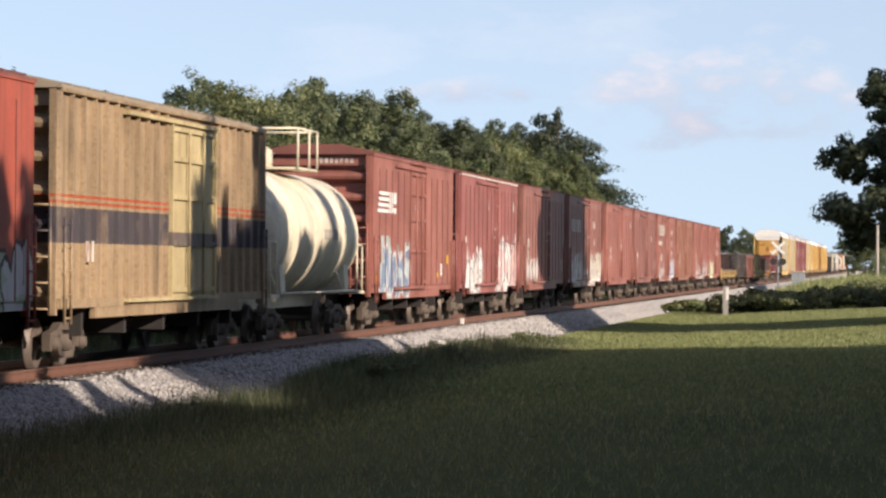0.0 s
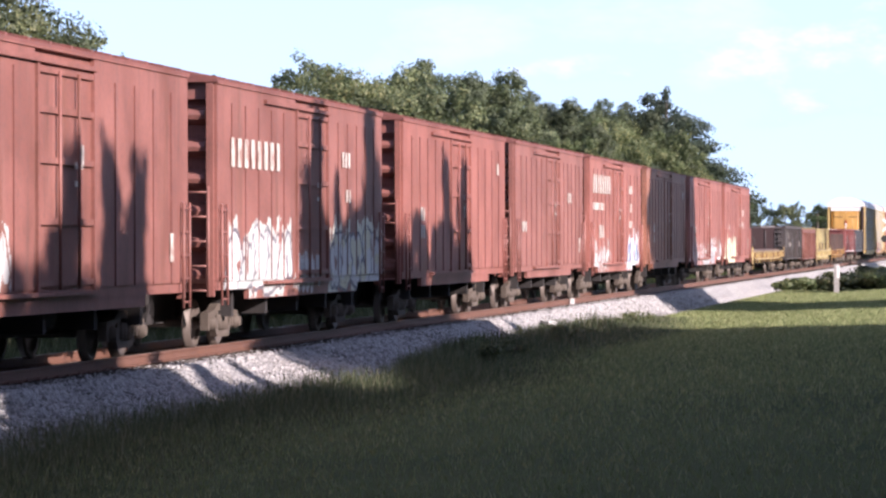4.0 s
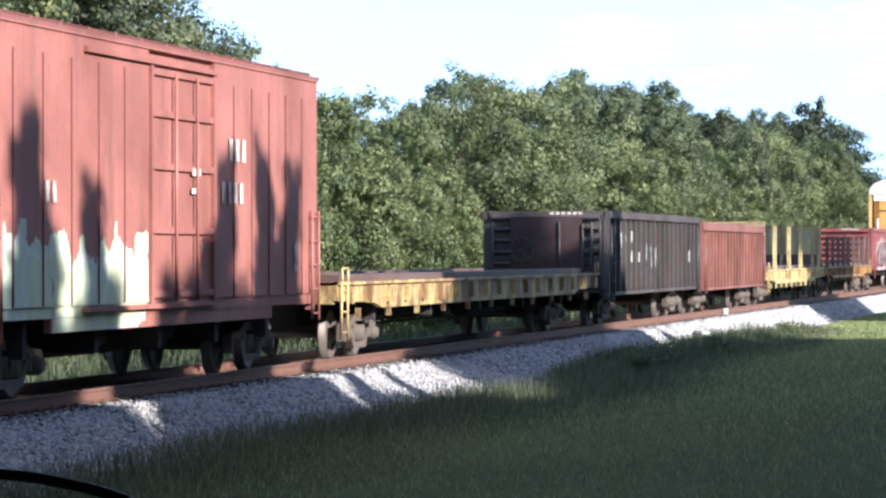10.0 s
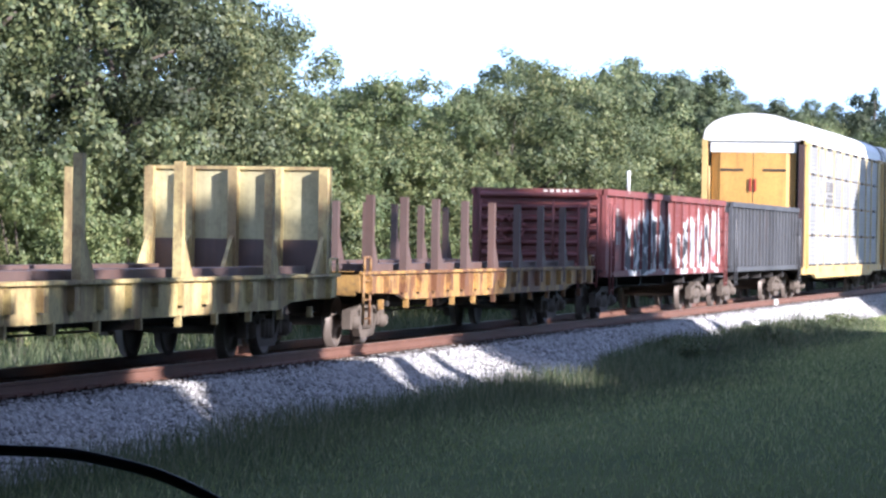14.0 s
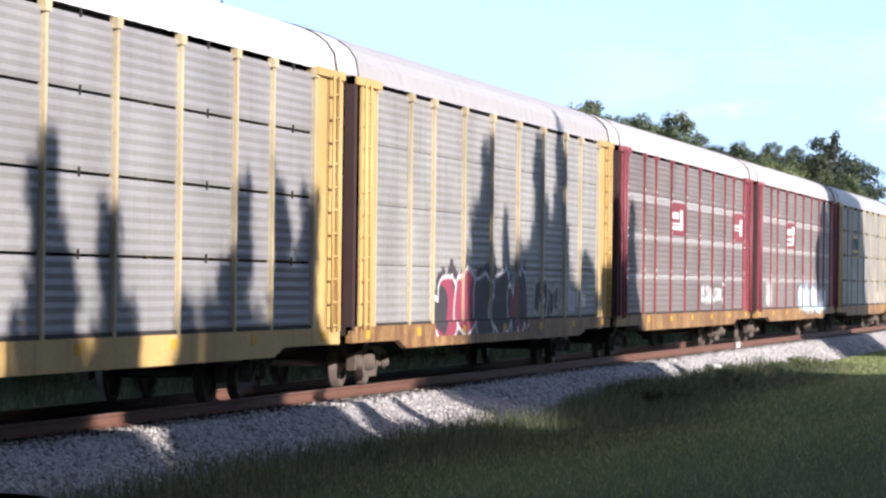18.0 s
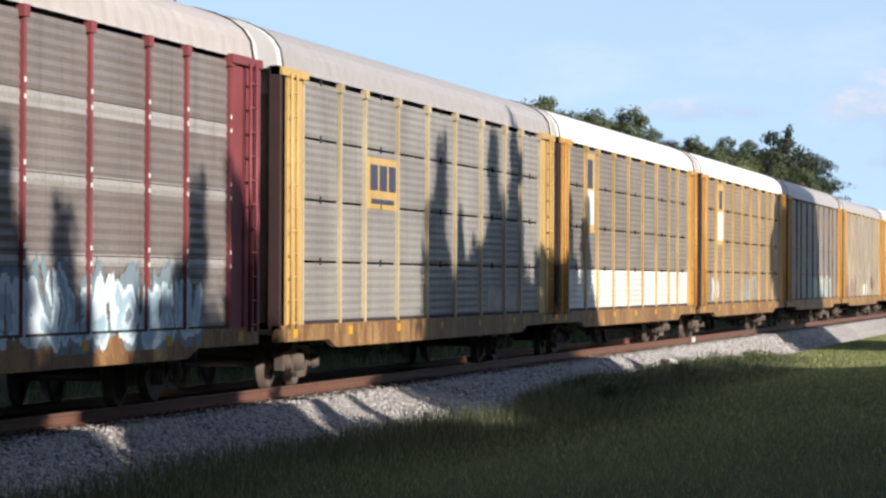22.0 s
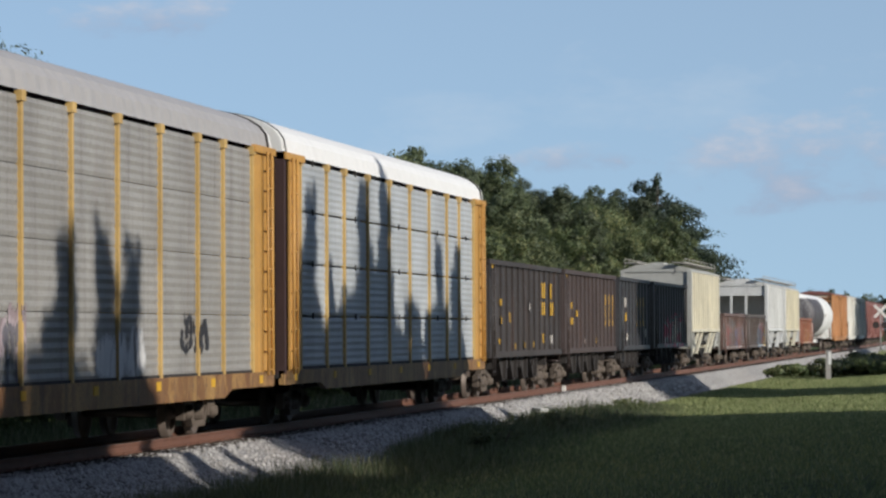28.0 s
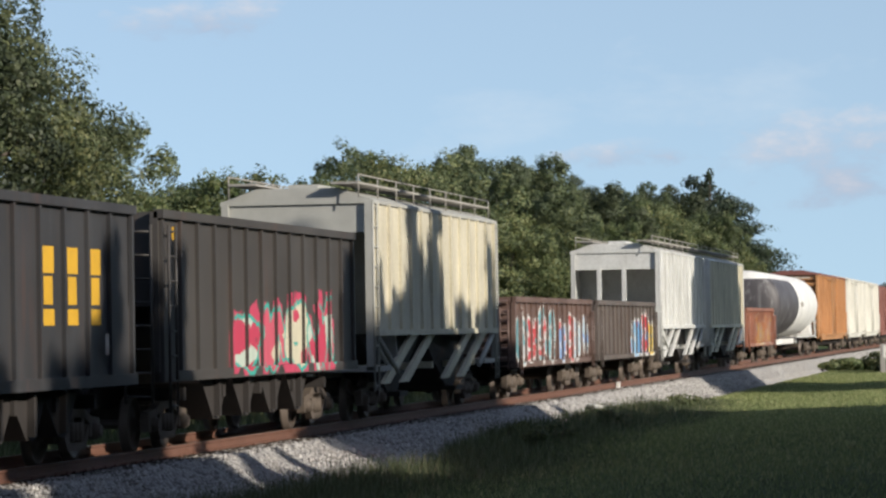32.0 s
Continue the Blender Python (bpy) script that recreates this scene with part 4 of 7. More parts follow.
def covered_hopper(U0, U1, mat, label, top=4.3, low=1.72, posts=12, end_mat=None, bays=2):
    L = U1 - U0
    h, X = L / 2, 1.5
    car = thing("covered_hopper_car", label, "covered hopper", "covered hopper cars of the train")
    underframe(car, L, mat, 0.75, 1.1, False)
    em = end_mat or mat
    bm = bmesh.new()
    prism(bm, [(-h + 0.1, top), (h - 0.1, top), (h - 0.1, 3.2), (h - 0.45, low), (-h + 0.45, low), (-h + 0.1, 3.2)], X - 0.06, X, "x")
    part("side_wall", bm, mat, car)
    bm = bmesh.new()
    prism(bm, [(-h + 0.1, top), (h - 0.1, top), (h - 0.1, 3.2), (h - 0.45, low), (-h + 0.45, low), (-h + 0.1, 3.2)], -X, -X + 0.06, "x")
    part("side_wall", bm, mat, car)
    for i in range(posts + 1):
        y = -h + 0.5 + i * (L - 1.0) / posts
        part("side_post", boxes((X, X + 0.06, y - 0.045, y + 0.045, low, top)), mat, car)
    part("side_sill", boxes((X - 0.04, X + 0.08, -h + 0.3, h - 0.3, low - 0.04, low + 0.08)), mat, car)
    w = (L - 1.6) / bays
    for k in range(bays):
        y = -h + 0.8 + (k + 0.5) * w
        bm = bmesh.new()
        prism(bm, [(y - w / 2, low), (y + w / 2, low), (y + 0.45, 0.5), (y - 0.45, 0.5)], -X + 0.25, X - 0.45, "x")
        part("discharge_hopper", bm, M_UNDER, car, "dark tapered bottom outlet")
        for q in (0.0, 0.3):
            bm = bmesh.new()
            a0 = y - w * 0.46 + q * w
            prism(bm, [(a0, 0.72), (a0 + 0.75, 0.72), (a0 + w * 0.5 + 0.6, low), (a0 + w * 0.5 - 0.15, low)], X - 0.1, X - 0.02, "x")
            part("bay_brace", bm, mat, car, "pale sloping bay plate")
        part("outlet_gate", boxes((-0.6, X - 0.2, y - 0.45, y + 0.45, 0.42, 0.52)), M_UNDER, car)
    bm = bmesh.new()
    prism(bm, [(-X - 0.04, top - 0.02), (X + 0.04, top - 0.02), (X + 0.04, top + 0.05), (0.8, top + 0.3), (-0.8, top + 0.3), (-X - 0.04, top + 0.05)], -h + 0.05, h - 0.05)
    roof = part("roof", bm, em, car, "sloped roof")
    for i in range(5):
        y = -h + 1.6 + i * (L - 3.2) / 4
        part("hatch", boxes((-0.3, 0.3, y - 0.9, y + 0.9, top + 0.3, top + 0.4)), em, roof)
    for s in (-1, 1):
        part("running_board", boxes((min(s * 0.75, s * 1.3), max(s * 0.75, s * 1.3), -h - 0.25, h + 0.25, top + 0.36, top + 0.4)), M_CONCRETE, roof, "grated roof walkway")
        part("handrail", tubes(*[((s * 1.3, -h - 0.2 + k * (L + 0.4) / 8, top + 0.1), (s * 1.3, -h - 0.2 + k * (L + 0.4) / 8, top + 0.54), 0.015, 0.015, 5) for k in range(9)],
                               ((s * 1.3, -h - 0.2, top + 0.54), (s * 1.3, h + 0.2, top + 0.54), 0.015, 0.015, 5)), M_CONCRETE, roof)
        y = s * h
        # open end: upper wall, corner posts, sloping sheet and platform
        part("end_wall", boxes((-X, X, min(y - s * 0.1, y - s * 0.16), max(y - s * 0.1, y - s * 0.16), 3.72, top)), em, car)
        bm = bmesh.new()
        prism(bm, [(y - s * 1.5, top), (y - s * 1.58, top), (y - s * 2.9, 1.2), (y - s * 2.8, 1.2)], -X + 0.06, X - 0.06, "x")
        part("slope_sheet", bm, em, car, "sloping end sheet")
        for x in (-X + 0.06, -0.55, 0.3, X - 0.06):
            part("end_post", boxes((x - 0.07, x + 0.07, min(y, y - s * 0.12), max(y, y - s * 0.12), 1.0, top if abs(x) > 1 else 3.75)), em, car)
        part("end_brace", tubes(((X - 0.06, y - s * 0.1, 1.7), (X - 0.06, y - s * 1.9, 1.05), 0.05, 0.05, 6), ((X - 0.02, y - s * 0.45, low), (X - 0.02, y - s * 2.6, 0.95), 0.06, 0.06, 6)), em, car)
        part("end_platform", boxes((-X, X, min(y, y - s * 1.9), max(y, y - s * 1.9), 0.98, 1.08)), em, car)
        ladder(car, em, X + 0.03, (y + 0.02 if s < 0 else y - 0.46), 0.6, top)
    bogies(car, h - 1.9)
    couplers(car, h)
    return car


def flat_car(U0, U1, mat, label, sill=(0.72, 1.2), deck_mat=None, stakes=(), stake_mat=None, bulkheads=None, wall_mat=None, load_mat=None, pockets=18, group="flat cars of the train"):
    L = U1 - U0
    h, X = L / 2, 1.45
    car = thing("flat_car", label, "flat car", group)
    underframe(car, L, M_UNDER, 0.45, sill[0] + 0.2)
    for s in (-1, 1):
        bm = bmesh.new()
        prism(bm, [(-h, sill[0] + 0.15), (-h + 2.6, sill[0] + 0.1), (-h + 3.2, sill[0]), (h - 3.2, sill[0]), (h - 2.6, sill[0] + 0.1), (h, sill[0] + 0.15), (h, sill[1]), (-h, sill[1])], s * X, s * (X + 0.08), "x")
        part("side_sill", bm, mat, car, "painted side sill")
        part("sill_flange", boxes((min(s * X, s * (X + 0.14)), max(s * X, s * (X + 0.14)), -h, h, sill[1] - 0.05, sill[1])), mat, car)
        part("end_sill", boxes((-X, X, min(s * h, s * (h - 0.1)), max(s * h, s * (h - 0.1)), sill[0] + 0.1, sill[1])), mat, car)
    for k in range(11):
        y = -h + 1.5 + k * (L - 3) / 10
        part("tie_down", boxes((X + 0.02, X + 0.1, y - 0.035, y + 0.035, sill[0] - 0.14, sill[0] + 0.02)), mat, car, "small hook under the sill")
    for s in (-1, 1):
        y = s * (h - 0.35)
        part("grab_handle", tubes(((X + 0.12, y - 0.2, sill[1] - 0.02), (X + 0.12, y - 0.2, sill[1] + 0.22), 0.022, 0.022, 6), ((X + 0.12, y + 0.2, sill[1] - 0.02), (X + 0.12, y + 0.2, sill[1] + 0.22), 0.022, 0.022, 6),
                                  ((X + 0.12, y - 0.2, sill[1] + 0.22), (X + 0.12, y + 0.2, sill[1] + 0.22), 0.022, 0.022, 6)), mat, car, "bent steel grab handle")
    part("deck", boxes((-X, X, -h, h, sill[1] - 0.06, sill[1] - 0.01)), deck_mat or M_TIE, car, "worn timber deck")
    for i in range(pockets):
        y = -h + (i + 0.5) * L / pockets
        part("stake_pocket", boxes((X + 0.08, X + 0.17, y - 0.09, y + 0.09, sill[1] - 0.36, sill[1] - 0.08)), mat, car)
    for y, top in stakes:
        for s in (-1, 1):
            st = part("stake", boxes((min(s * (X - 0.02), s * (X + 0.1)), max(s * (X - 0.02), s * (X + 0.1)), y - 0.07, y + 0.07, sill[1] - 0.3, top)), stake_mat or mat, car, "upright steel stake")
            bm = bmesh.new()
            prism(bm, [(y + 0.09, sill[1]), (y + 0.55, sill[1]), (y + 0.09, sill[1] + 0.6)], s * (X - 0.01), s * (X + 0.07), "x")
            part("gusset", bm, stake_mat or mat, st)
    if bulkheads:
        for s in (-1, 1):
            y = s * (h - 0.12)
            b = part("bulkhead", boxes((-X, X, y - 0.05, y + 0.05, sill[1] + 0.5, bulkheads)), wall_mat or stake_mat or mat, car, "upright end bulkhead")
            part("kick_plate", boxes((-X, X, y - 0.06, y + 0.06, sill[1], sill[1] + 0.5)), load_mat or mat, b, "dark brown lower plate")
            for x in (-X + 0.07, -0.75, -0.05, 0.65, X - 0.07):
                bm = boxes((x - 0.07, x + 0.07, min(y, y - s * 0.22), max(y, y - s * 0.22), sill[1], bulkheads + 0.03))
                part("bulkhead_post", bm, stake_mat or mat, b)
                bm = bmesh.new()
                prism(bm, [(y - s * 0.22, sill[1]), (y - s * 0.75, sill[1]), (y - s * 0.22, sill[1] + 0.55)], x - 0.03, x + 0.03, "x")
                part("bulkhead_gusset", bm, stake_mat or mat, b)
            part("bulkhead_cap", boxes((-X, X, y - 0.09, y + 0.09, bulkheads, bulkheads + 0.05)), stake_mat or mat, b)
    if load_mat:
        for x in (-1.15, 1.15):
            part("deck_rail", boxes((x - 0.16, x + 0.16, -h + 1, h - 1, sill[1] - 0.02, sill[1] + 0.11)), load_mat, car, "raised deck rail")
        for k in range(7):
            y = -h + 2 + k * (L - 4) / 6
            part("deck_beam", boxes((-1.25, 1.25, y - 0.3, y + 0.3, sill[1] - 0.02, sill[1] + 0.06)), load_mat, car)
    ladder(car, mat, X + 0.12, -h + 0.1, 0.4, sill[1] - 0.05)
    bogies(car, h - (3.4 if L > 22 else 2.3))
    couplers(car, h)
    return car


def tank_car(U0, U1, mat, label, r=1.47, zc=2.4, fittings=True, head_mat=None):
    L = U1 - U0
    h = L / 2
    car = thing("tank_car", label, "tank car", "tank cars of the train")
    bm = bmesh.new()
    e = h - 0.55
    prof = [(-e, 0.02)] + [(-e + 0.55 * (1 - math.cos(a)), r * math.sin(a) ** 0.75) for a in [math.pi / 2 * k / 7 for k in range(1, 8)]]
    prof += [(-s, q) for s, q in prof[::-1]]
    lathe(bm, prof, "y", 40, (0, 0, zc))
    tank = part("tank", bm, mat, car, "cylindrical tank shell")
    for y in (-e * 0.55, 0.0, e * 0.55):
        bm = bmesh.new()
        lathe(bm, [(-0.04, r + 0.001), (-0.03, r + 0.012), (0.03, r + 0.012), (0.04, r + 0.001)], "y", 40, (0, y, zc))
        part("weld_band", bm, mat, tank)
    part("centre_sill", boxes((-0.35, 0.35, -h, h, 0.7, 1.0)), mat, car)
    for s in (-1, 1):
        y = s * (e - 1.5)
        bm = bmesh.new()
        prism(bm, [(-1.35, 1.05), (1.35, 1.05), (1.28, 1.95), (0.7, 1.25), (-0.7, 1.25), (-1.28, 1.95)], y - 0.3, y + 0.3)
        part("saddle", bm, mat, car, "steel tank saddle")
        part("end_platform", boxes((-1.45, 1.45, min(s * h, s * (h - 1.1)), max(s * h, s * (h - 1.1)), 1.0, 1.07)), mat, car)
        part("handrail", tubes(((-1.4, s * (h - 0.1), 1.05), (-1.4, s * (h - 0.1), 2.2), 0.025, 0.025, 6), ((1.4, s * (h - 0.1), 1.05), (1.4, s * (h - 0.1), 2.2), 0.025, 0.025, 6),
                               ((-1.4, s * (h - 0.1), 2.2), (1.4, s * (h - 0.1), 2.2), 0.025, 0.025, 6), ((1.4, s * (h - 0.1), 2.2), (1.4, s * (h - 0.9), 2.2), 0.025, 0.025, 6),
                               ((1.4, s * (h - 0.9), 2.2), (1.4, s * (h - 0.9), 1.05), 0.025, 0.025, 6)), mat, car, "bent pipe handrail")
        part("strap", tubes(((1.38, y, 1.1), (1.1, y + 0.5, 1.0), 0.04, 0.04, 6), ((1.38, y - 0.9, 1.1), (1.0, y - 0.5, 1.9), 0.04, 0.04, 6)), mat, car)
    part("side_rail", tubes(((1.45, -h + 1.1, 1.08), (1.45, h - 1.1, 1.08), 0.035, 0.035, 6)), mat, car, "long side pipe rail")
    if fittings:
        bm = bmesh.new()
        lathe(bm, [(0, 0.45), (0.5, 0.45), (0.52, 0.4), (0.6, 0.3)], "x", 18)
        for v in bm.verts:
            v.co = (v.co.y, v.co.z - 0.9, zc + r - 0.04 + v.co.x)
        part("dome", bm, mat, car, "valve dome")
        part("platform", boxes((-1.1, 1.1, -1.3, 1.3, zc + r + 0.02, zc + r + 0.07)), mat, car)
        rods = []
        for x in (-1.1, 1.1):
            for y in (-1.3, 0.2, 1.3):
                rods.append(((x, y, zc + r), (x, y, zc + r + 0.95), 0.03, 0.03, 6))
            rods.append(((x, -1.3, zc + r + 0.95), (x, 1.3, zc + r + 0.95), 0.03, 0.03, 6))
        for y in (-1.3, 1.3):
            rods.append(((-1.1, y, zc + r + 0.95), (1.1, y, zc + r + 0.95), 0.03, 0.03, 6))
        part("platform_railing", tubes(*rods), mat, car, "pipe railing")
        ladder(car, mat, -1.5, -0.2, 1.1, zc + r + 0.9)
    bogies(car, h - 1.95)
    couplers(car, h)
    bars(car, M_CONCRETE, 0.3, zc - 0.1, 8, 0.24, r + 0.003)
    bars(car, M_YELLOWL, 1.9, zc - 0.62, 3, 0.16, r - 0.13)
    return car


# ---- sprayed tags: paint laid on the car sides in narrow upright strips that follow sills, panels and posts ----
STROKES = [
    [[(0.05, 0.15), (0.3, 0.95), (0.55, 0.25), (0.35, 0.05), (0.2, 0.5), (0.75, 1.0), (0.95, 0.35)]],
    [[(0.95, 0.7), (0.6, 1.0), (0.15, 0.8), (0.1, 0.25), (0.5, 0.0), (0.85, 0.25), (0.7, 0.6), (0.4, 0.55)]],
    [[(0.0, 0.6), (0.25, 0.05), (0.45, 0.9), (0.6, 0.1), (0.8, 0.95), (1.0, 0.3)]],
    [[(0.1, 0.05), (0.9, 0.2), (0.2, 0.45), (0.85, 0.65), (0.15, 0.95)], [(0.9, 0.2), (0.95, 0.9)]],
    [[(0.05, 0.9), (0.35, 0.6), (0.1, 0.2), (0.6, 0.05), (0.95, 0.45), (0.65, 0.95), (0.4, 0.75)]],
    [[(0.0, 0.3), (0.4, 0.0), (0.55, 0.55), (0.25, 0.95), (0.8, 1.0), (1.0, 0.6), (0.75, 0.1)]]]
SPRAY = {}


def spray(colour):
    if colour not in SPRAY:
        m = Mat("spray_paint", 0.6)
        dusty = m.noise(5, 4, 0.65, m.scaled((1, 1, 0.3)))
        SPRAY[colour] = m.done(m.mix(m.ramp(dusty, [(0.4, 0.0), (0.75, 0.5)]), colour, tuple(0.55 * c + 0.03 for c in colour)))
    return SPRAY[colour]


def near_line(Y, Z, a, b):
    """Distance of grid points from a straight stroke."""
    ey, ez = b[0] - a[0], b[1] - a[1]
    f = np.clip(((Y - a[0]) * ey + (Z - a[1]) * ez) / max(1e-6, ey * ey + ez * ez), 0, 1)
    return np.hypot(Y - a[0] - f * ey, Z - a[1] - f * ez)


def soft_noise(rng, ny, nz, sy, sz):
    """Smooth random field with cells sy by sz."""
    g = rng.random((ny // sy + 3, nz // sz + 3))
    i, j = np.arange(ny) / sy, np.arange(nz) / sz
    a, b = i.astype(int), j.astype(int)
    f, q = (i - a)[:, None], (j - b)[None, :]
    return (g[a][:, b] * (1 - f) + g[a + 1][:, b] * f) * (1 - q) + (g[a][:, b + 1] * (1 - f) + g[a + 1][:, b + 1] * f) * q


def graffiti(car, depth, y0, y1, z0, z1, fills, line, seed, letters=4, fat=0.19, cloud=None, wear=0.3, label="sprayed tag in rounded overlapping shapes"):
    """One tag: rounded shapes in the fill colours with an outline, on an optional cloud of colour; depth(y, z) gives the surface."""
    rng = np.random.default_rng(seed)
    step = 0.035
    floor, y0, y1, z1 = z0, y0 - 0.2, y1 + 0.2, z1 + 0.2
    ny, nz = int((y1 - y0) / step), int((z1 - z0) / step)
    Y, Z = np.meshgrid(y0 + (np.arange(ny) + 0.5) * step, z0 + (np.arange(nz) + 0.5) * step, indexing="ij")
    wob = 0.14 * (soft_noise(rng, ny, nz, 14, 12) - 0.5)
    what = np.full((ny, nz), -1)
    w = (y1 - y0 - 0.4) / letters
    Z = Z + 0.22 * (soft_noise(rng, ny, nz, 2, nz) - 0.5) * np.clip((Z - floor) / (z1 - floor), 0, 1) ** 2
    cover = np.full((ny, nz), 9.0)
    for k in range(letters):
        strokes = STROKES[rng.integers(len(STROKES))]
        low, high = floor + 0.1 + 0.12 * rng.random() * (z1 - floor), z1 - 0.26 - fat - 0.2 * rng.random() * (z1 - floor)
        lean = rng.uniform(-0.15, 0.25)
        d = np.full((ny, nz), 9.0)
        for pts in strokes:
            pts = [(y0 + 0.2 + (k + 0.02 + u * 0.96 + lean * (v - 0.5) * 0.6) * w, low + v * (high - low)) for u, v in pts]
            for a, b in zip(pts, pts[1:]):
                d = np.minimum(d, near_line(Y, Z, a, b))
        d = d + wob
        cover = np.minimum(cover, d)
        what = np.where(d < fat + 0.075, len(fills), what)
        shade = k % len(fills) if len(fills) < 3 else rng.integers(len(fills))
        what = np.where(d < fat, shade, what)
        what = np.where((d < fat) & (soft_noise(rng, ny, nz, 20, 9) > 0.68), (shade + 1) % len(fills), what)
    if cloud:
        what = np.where((what < 0) & (cover + 0.5 * (soft_noise(rng, ny, nz, 8, 8) - 0.5) < fat + 0.17), len(fills) + 1, what)
    worn = 0.6 * soft_noise(rng, ny, nz, 3, 16) + 0.4 * soft_noise(rng, ny, nz, 9, 30)
    what[worn < wear] = -1
    vs, fs, ms = [], [], []
    for i in range(ny):
        ya, yb = y0 + i * step, y0 + (i + 1) * step
        j = 0
        while j < nz:
            x, m, j0 = depth((ya + yb) / 2, z0 + (j + 0.5) * step), what[i, j], j
            while j < nz and what[i, j] == m and depth((ya + yb) / 2, z0 + (j + 0.5) * step) == x:
                j += 1
            if m < 0 or x is None:
                continue
            za, zb, o = z0 + j0 * step, z0 + j * step, len(vs)
            vs += [(x, ya, za), (x, yb, za), (x, yb, zb), (x, ya, zb)]
            fs.append((o, o + 1, o + 2, o + 3))
            ms.append(int(m))
    me = sheet_mesh("graffiti", vs, fs)
    for c in [*fills, line] + ([cloud] if cloud else []):
        me.materials.append(spray(c))
    me.polygons.foreach_set("material_index", ms)
    return part("graffiti", me, None, car, label)


def boxcar_depth(L, posts=14, door=(0.42, 0.62), sill=0.82):
    """Surface of a boxcar's lit side: sills, flat panels with seams, door."""
    h, X = L / 2, 1.46
    d0, d1 = -h + door[0] * L, -h + door[1] * L
    seams = []
    for a0, a1 in ((-h, d0 - 0.03), (d1 + 0.03, h)):
        m = max(1, round((a1 - a0) / (L / posts)))
        seams += [a0 + (a1 - a0) * i / m for i in range(1, m)]

    def depth(y, z):
        if abs(y) > h - 0.02 or z < sill + 0.01:
            return None
        if z < 1.0:
            return X + 0.033 if abs(y) < h - 2.62 else None
        if z < 1.16:
            return X + 0.048
        if d0 - 0.03 < y < d1 + 0.03:
            return X + 0.053
        return None if any(abs(y - q) < 0.04 for q in seams) else X + 0.078
    return depth


def post_depth(L, posts, inset, X, low, sill, half=0.055, proud=0.083, deep=0.06):
    """Surface of a side with upright posts proud of its sheet, over a sill."""
    h = L / 2
    ys = [-h + inset + i * (L - 2 * inset) / posts for i in range(posts + 1)]

    def depth(y, z):
        if abs(y) > h - 0.1 or z < low + 0.01:
            return None
        if z < sill:
            return X + proud
        return X + (deep + 0.003 if any(abs(y - q) < half for q in ys) else 0.003)
    return depth


def rack_depth(L):
    """Surface of an autorack's side: sill, panels, posts."""
    h, X, ends = L / 2, 1.58, 1.65
    steps = (2.74, 1.94, 2.76, 2.72, 2.76, 2.8, 2.72, 2.0, 2.44)
    ys = [-h + ends]
    for q in steps:
        ys.append(ys[-1] + q * (L - 2 * ends) / sum(steps))

    def depth(y, z):
        if abs(y) > h - ends or z < 0.82:
            return None
        if z < 1.06:
            return X + 0.063
        return X + (0.058 if any(abs(y - q) < 0.05 for q in ys) else 0.011)
    return depth


# ---- the train ----
OXIDE, OXIDE2, BROWN = (0.285, 0.102, 0.077), (0.265, 0.085, 0.073), (0.245, 0.095, 0.074)
CRM2 = (0.55, 0.54, 0.52)
WHT, BLK = (0.68, 0.67, 0.65), (0.03, 0.03, 0.035)
PNK, GRN, YEL, RED = (0.58, 0.4, 0.38), (0.5, 0.58, 0.42), (0.7, 0.5, 0.08), (0.5, 0.04, 0.06)
M_ROOF_RED = paint("oxide_roof", (0.2, 0.07, 0.055), 0.4, 0.4)
M_ROOF_GALV = plain("galvanised_roof", (0.5, 0.47, 0.44), 0.18, 0.45, 0.3)
M_ROOF_WHITE = plain("white_roof", (0.78, 0.77, 0.74), 0.1, 0.5)
M_ROOF_DUSTY = plain("dusty_pink_grey_roof", (0.45, 0.42, 0.395), 0.2, 0.6)
M_YEL = paint("autorack_yellow", (0.55, 0.37, 0.13), 0.25, 0.25, 0.3)
M_YELSILL = paint("yellow_sill_grimy", (0.36, 0.21, 0.07), 0.85, 0.8, 0.4)
M_PALEYEL = paint("pale_yellow_post", (0.52, 0.43, 0.26), 0.2, 0.25, 0.3)
M_MAROON = paint("maroon_frame", (0.23, 0.05, 0.058), 0.15, 0.25, 0.3)
M_ORANGE = paint("orange_end", (0.52, 0.28, 0.065), 0.3, 0.3, 0.25)


def panel(name, base, bands=(), rust=0.12, grime=0.35):
    return paint(name, base, rust, grime, 0.25, 0.5, bands)


CARS = []


def add(U0, U1, car):
    CARS.append((car, (U0 + U1) / 2))
    return car


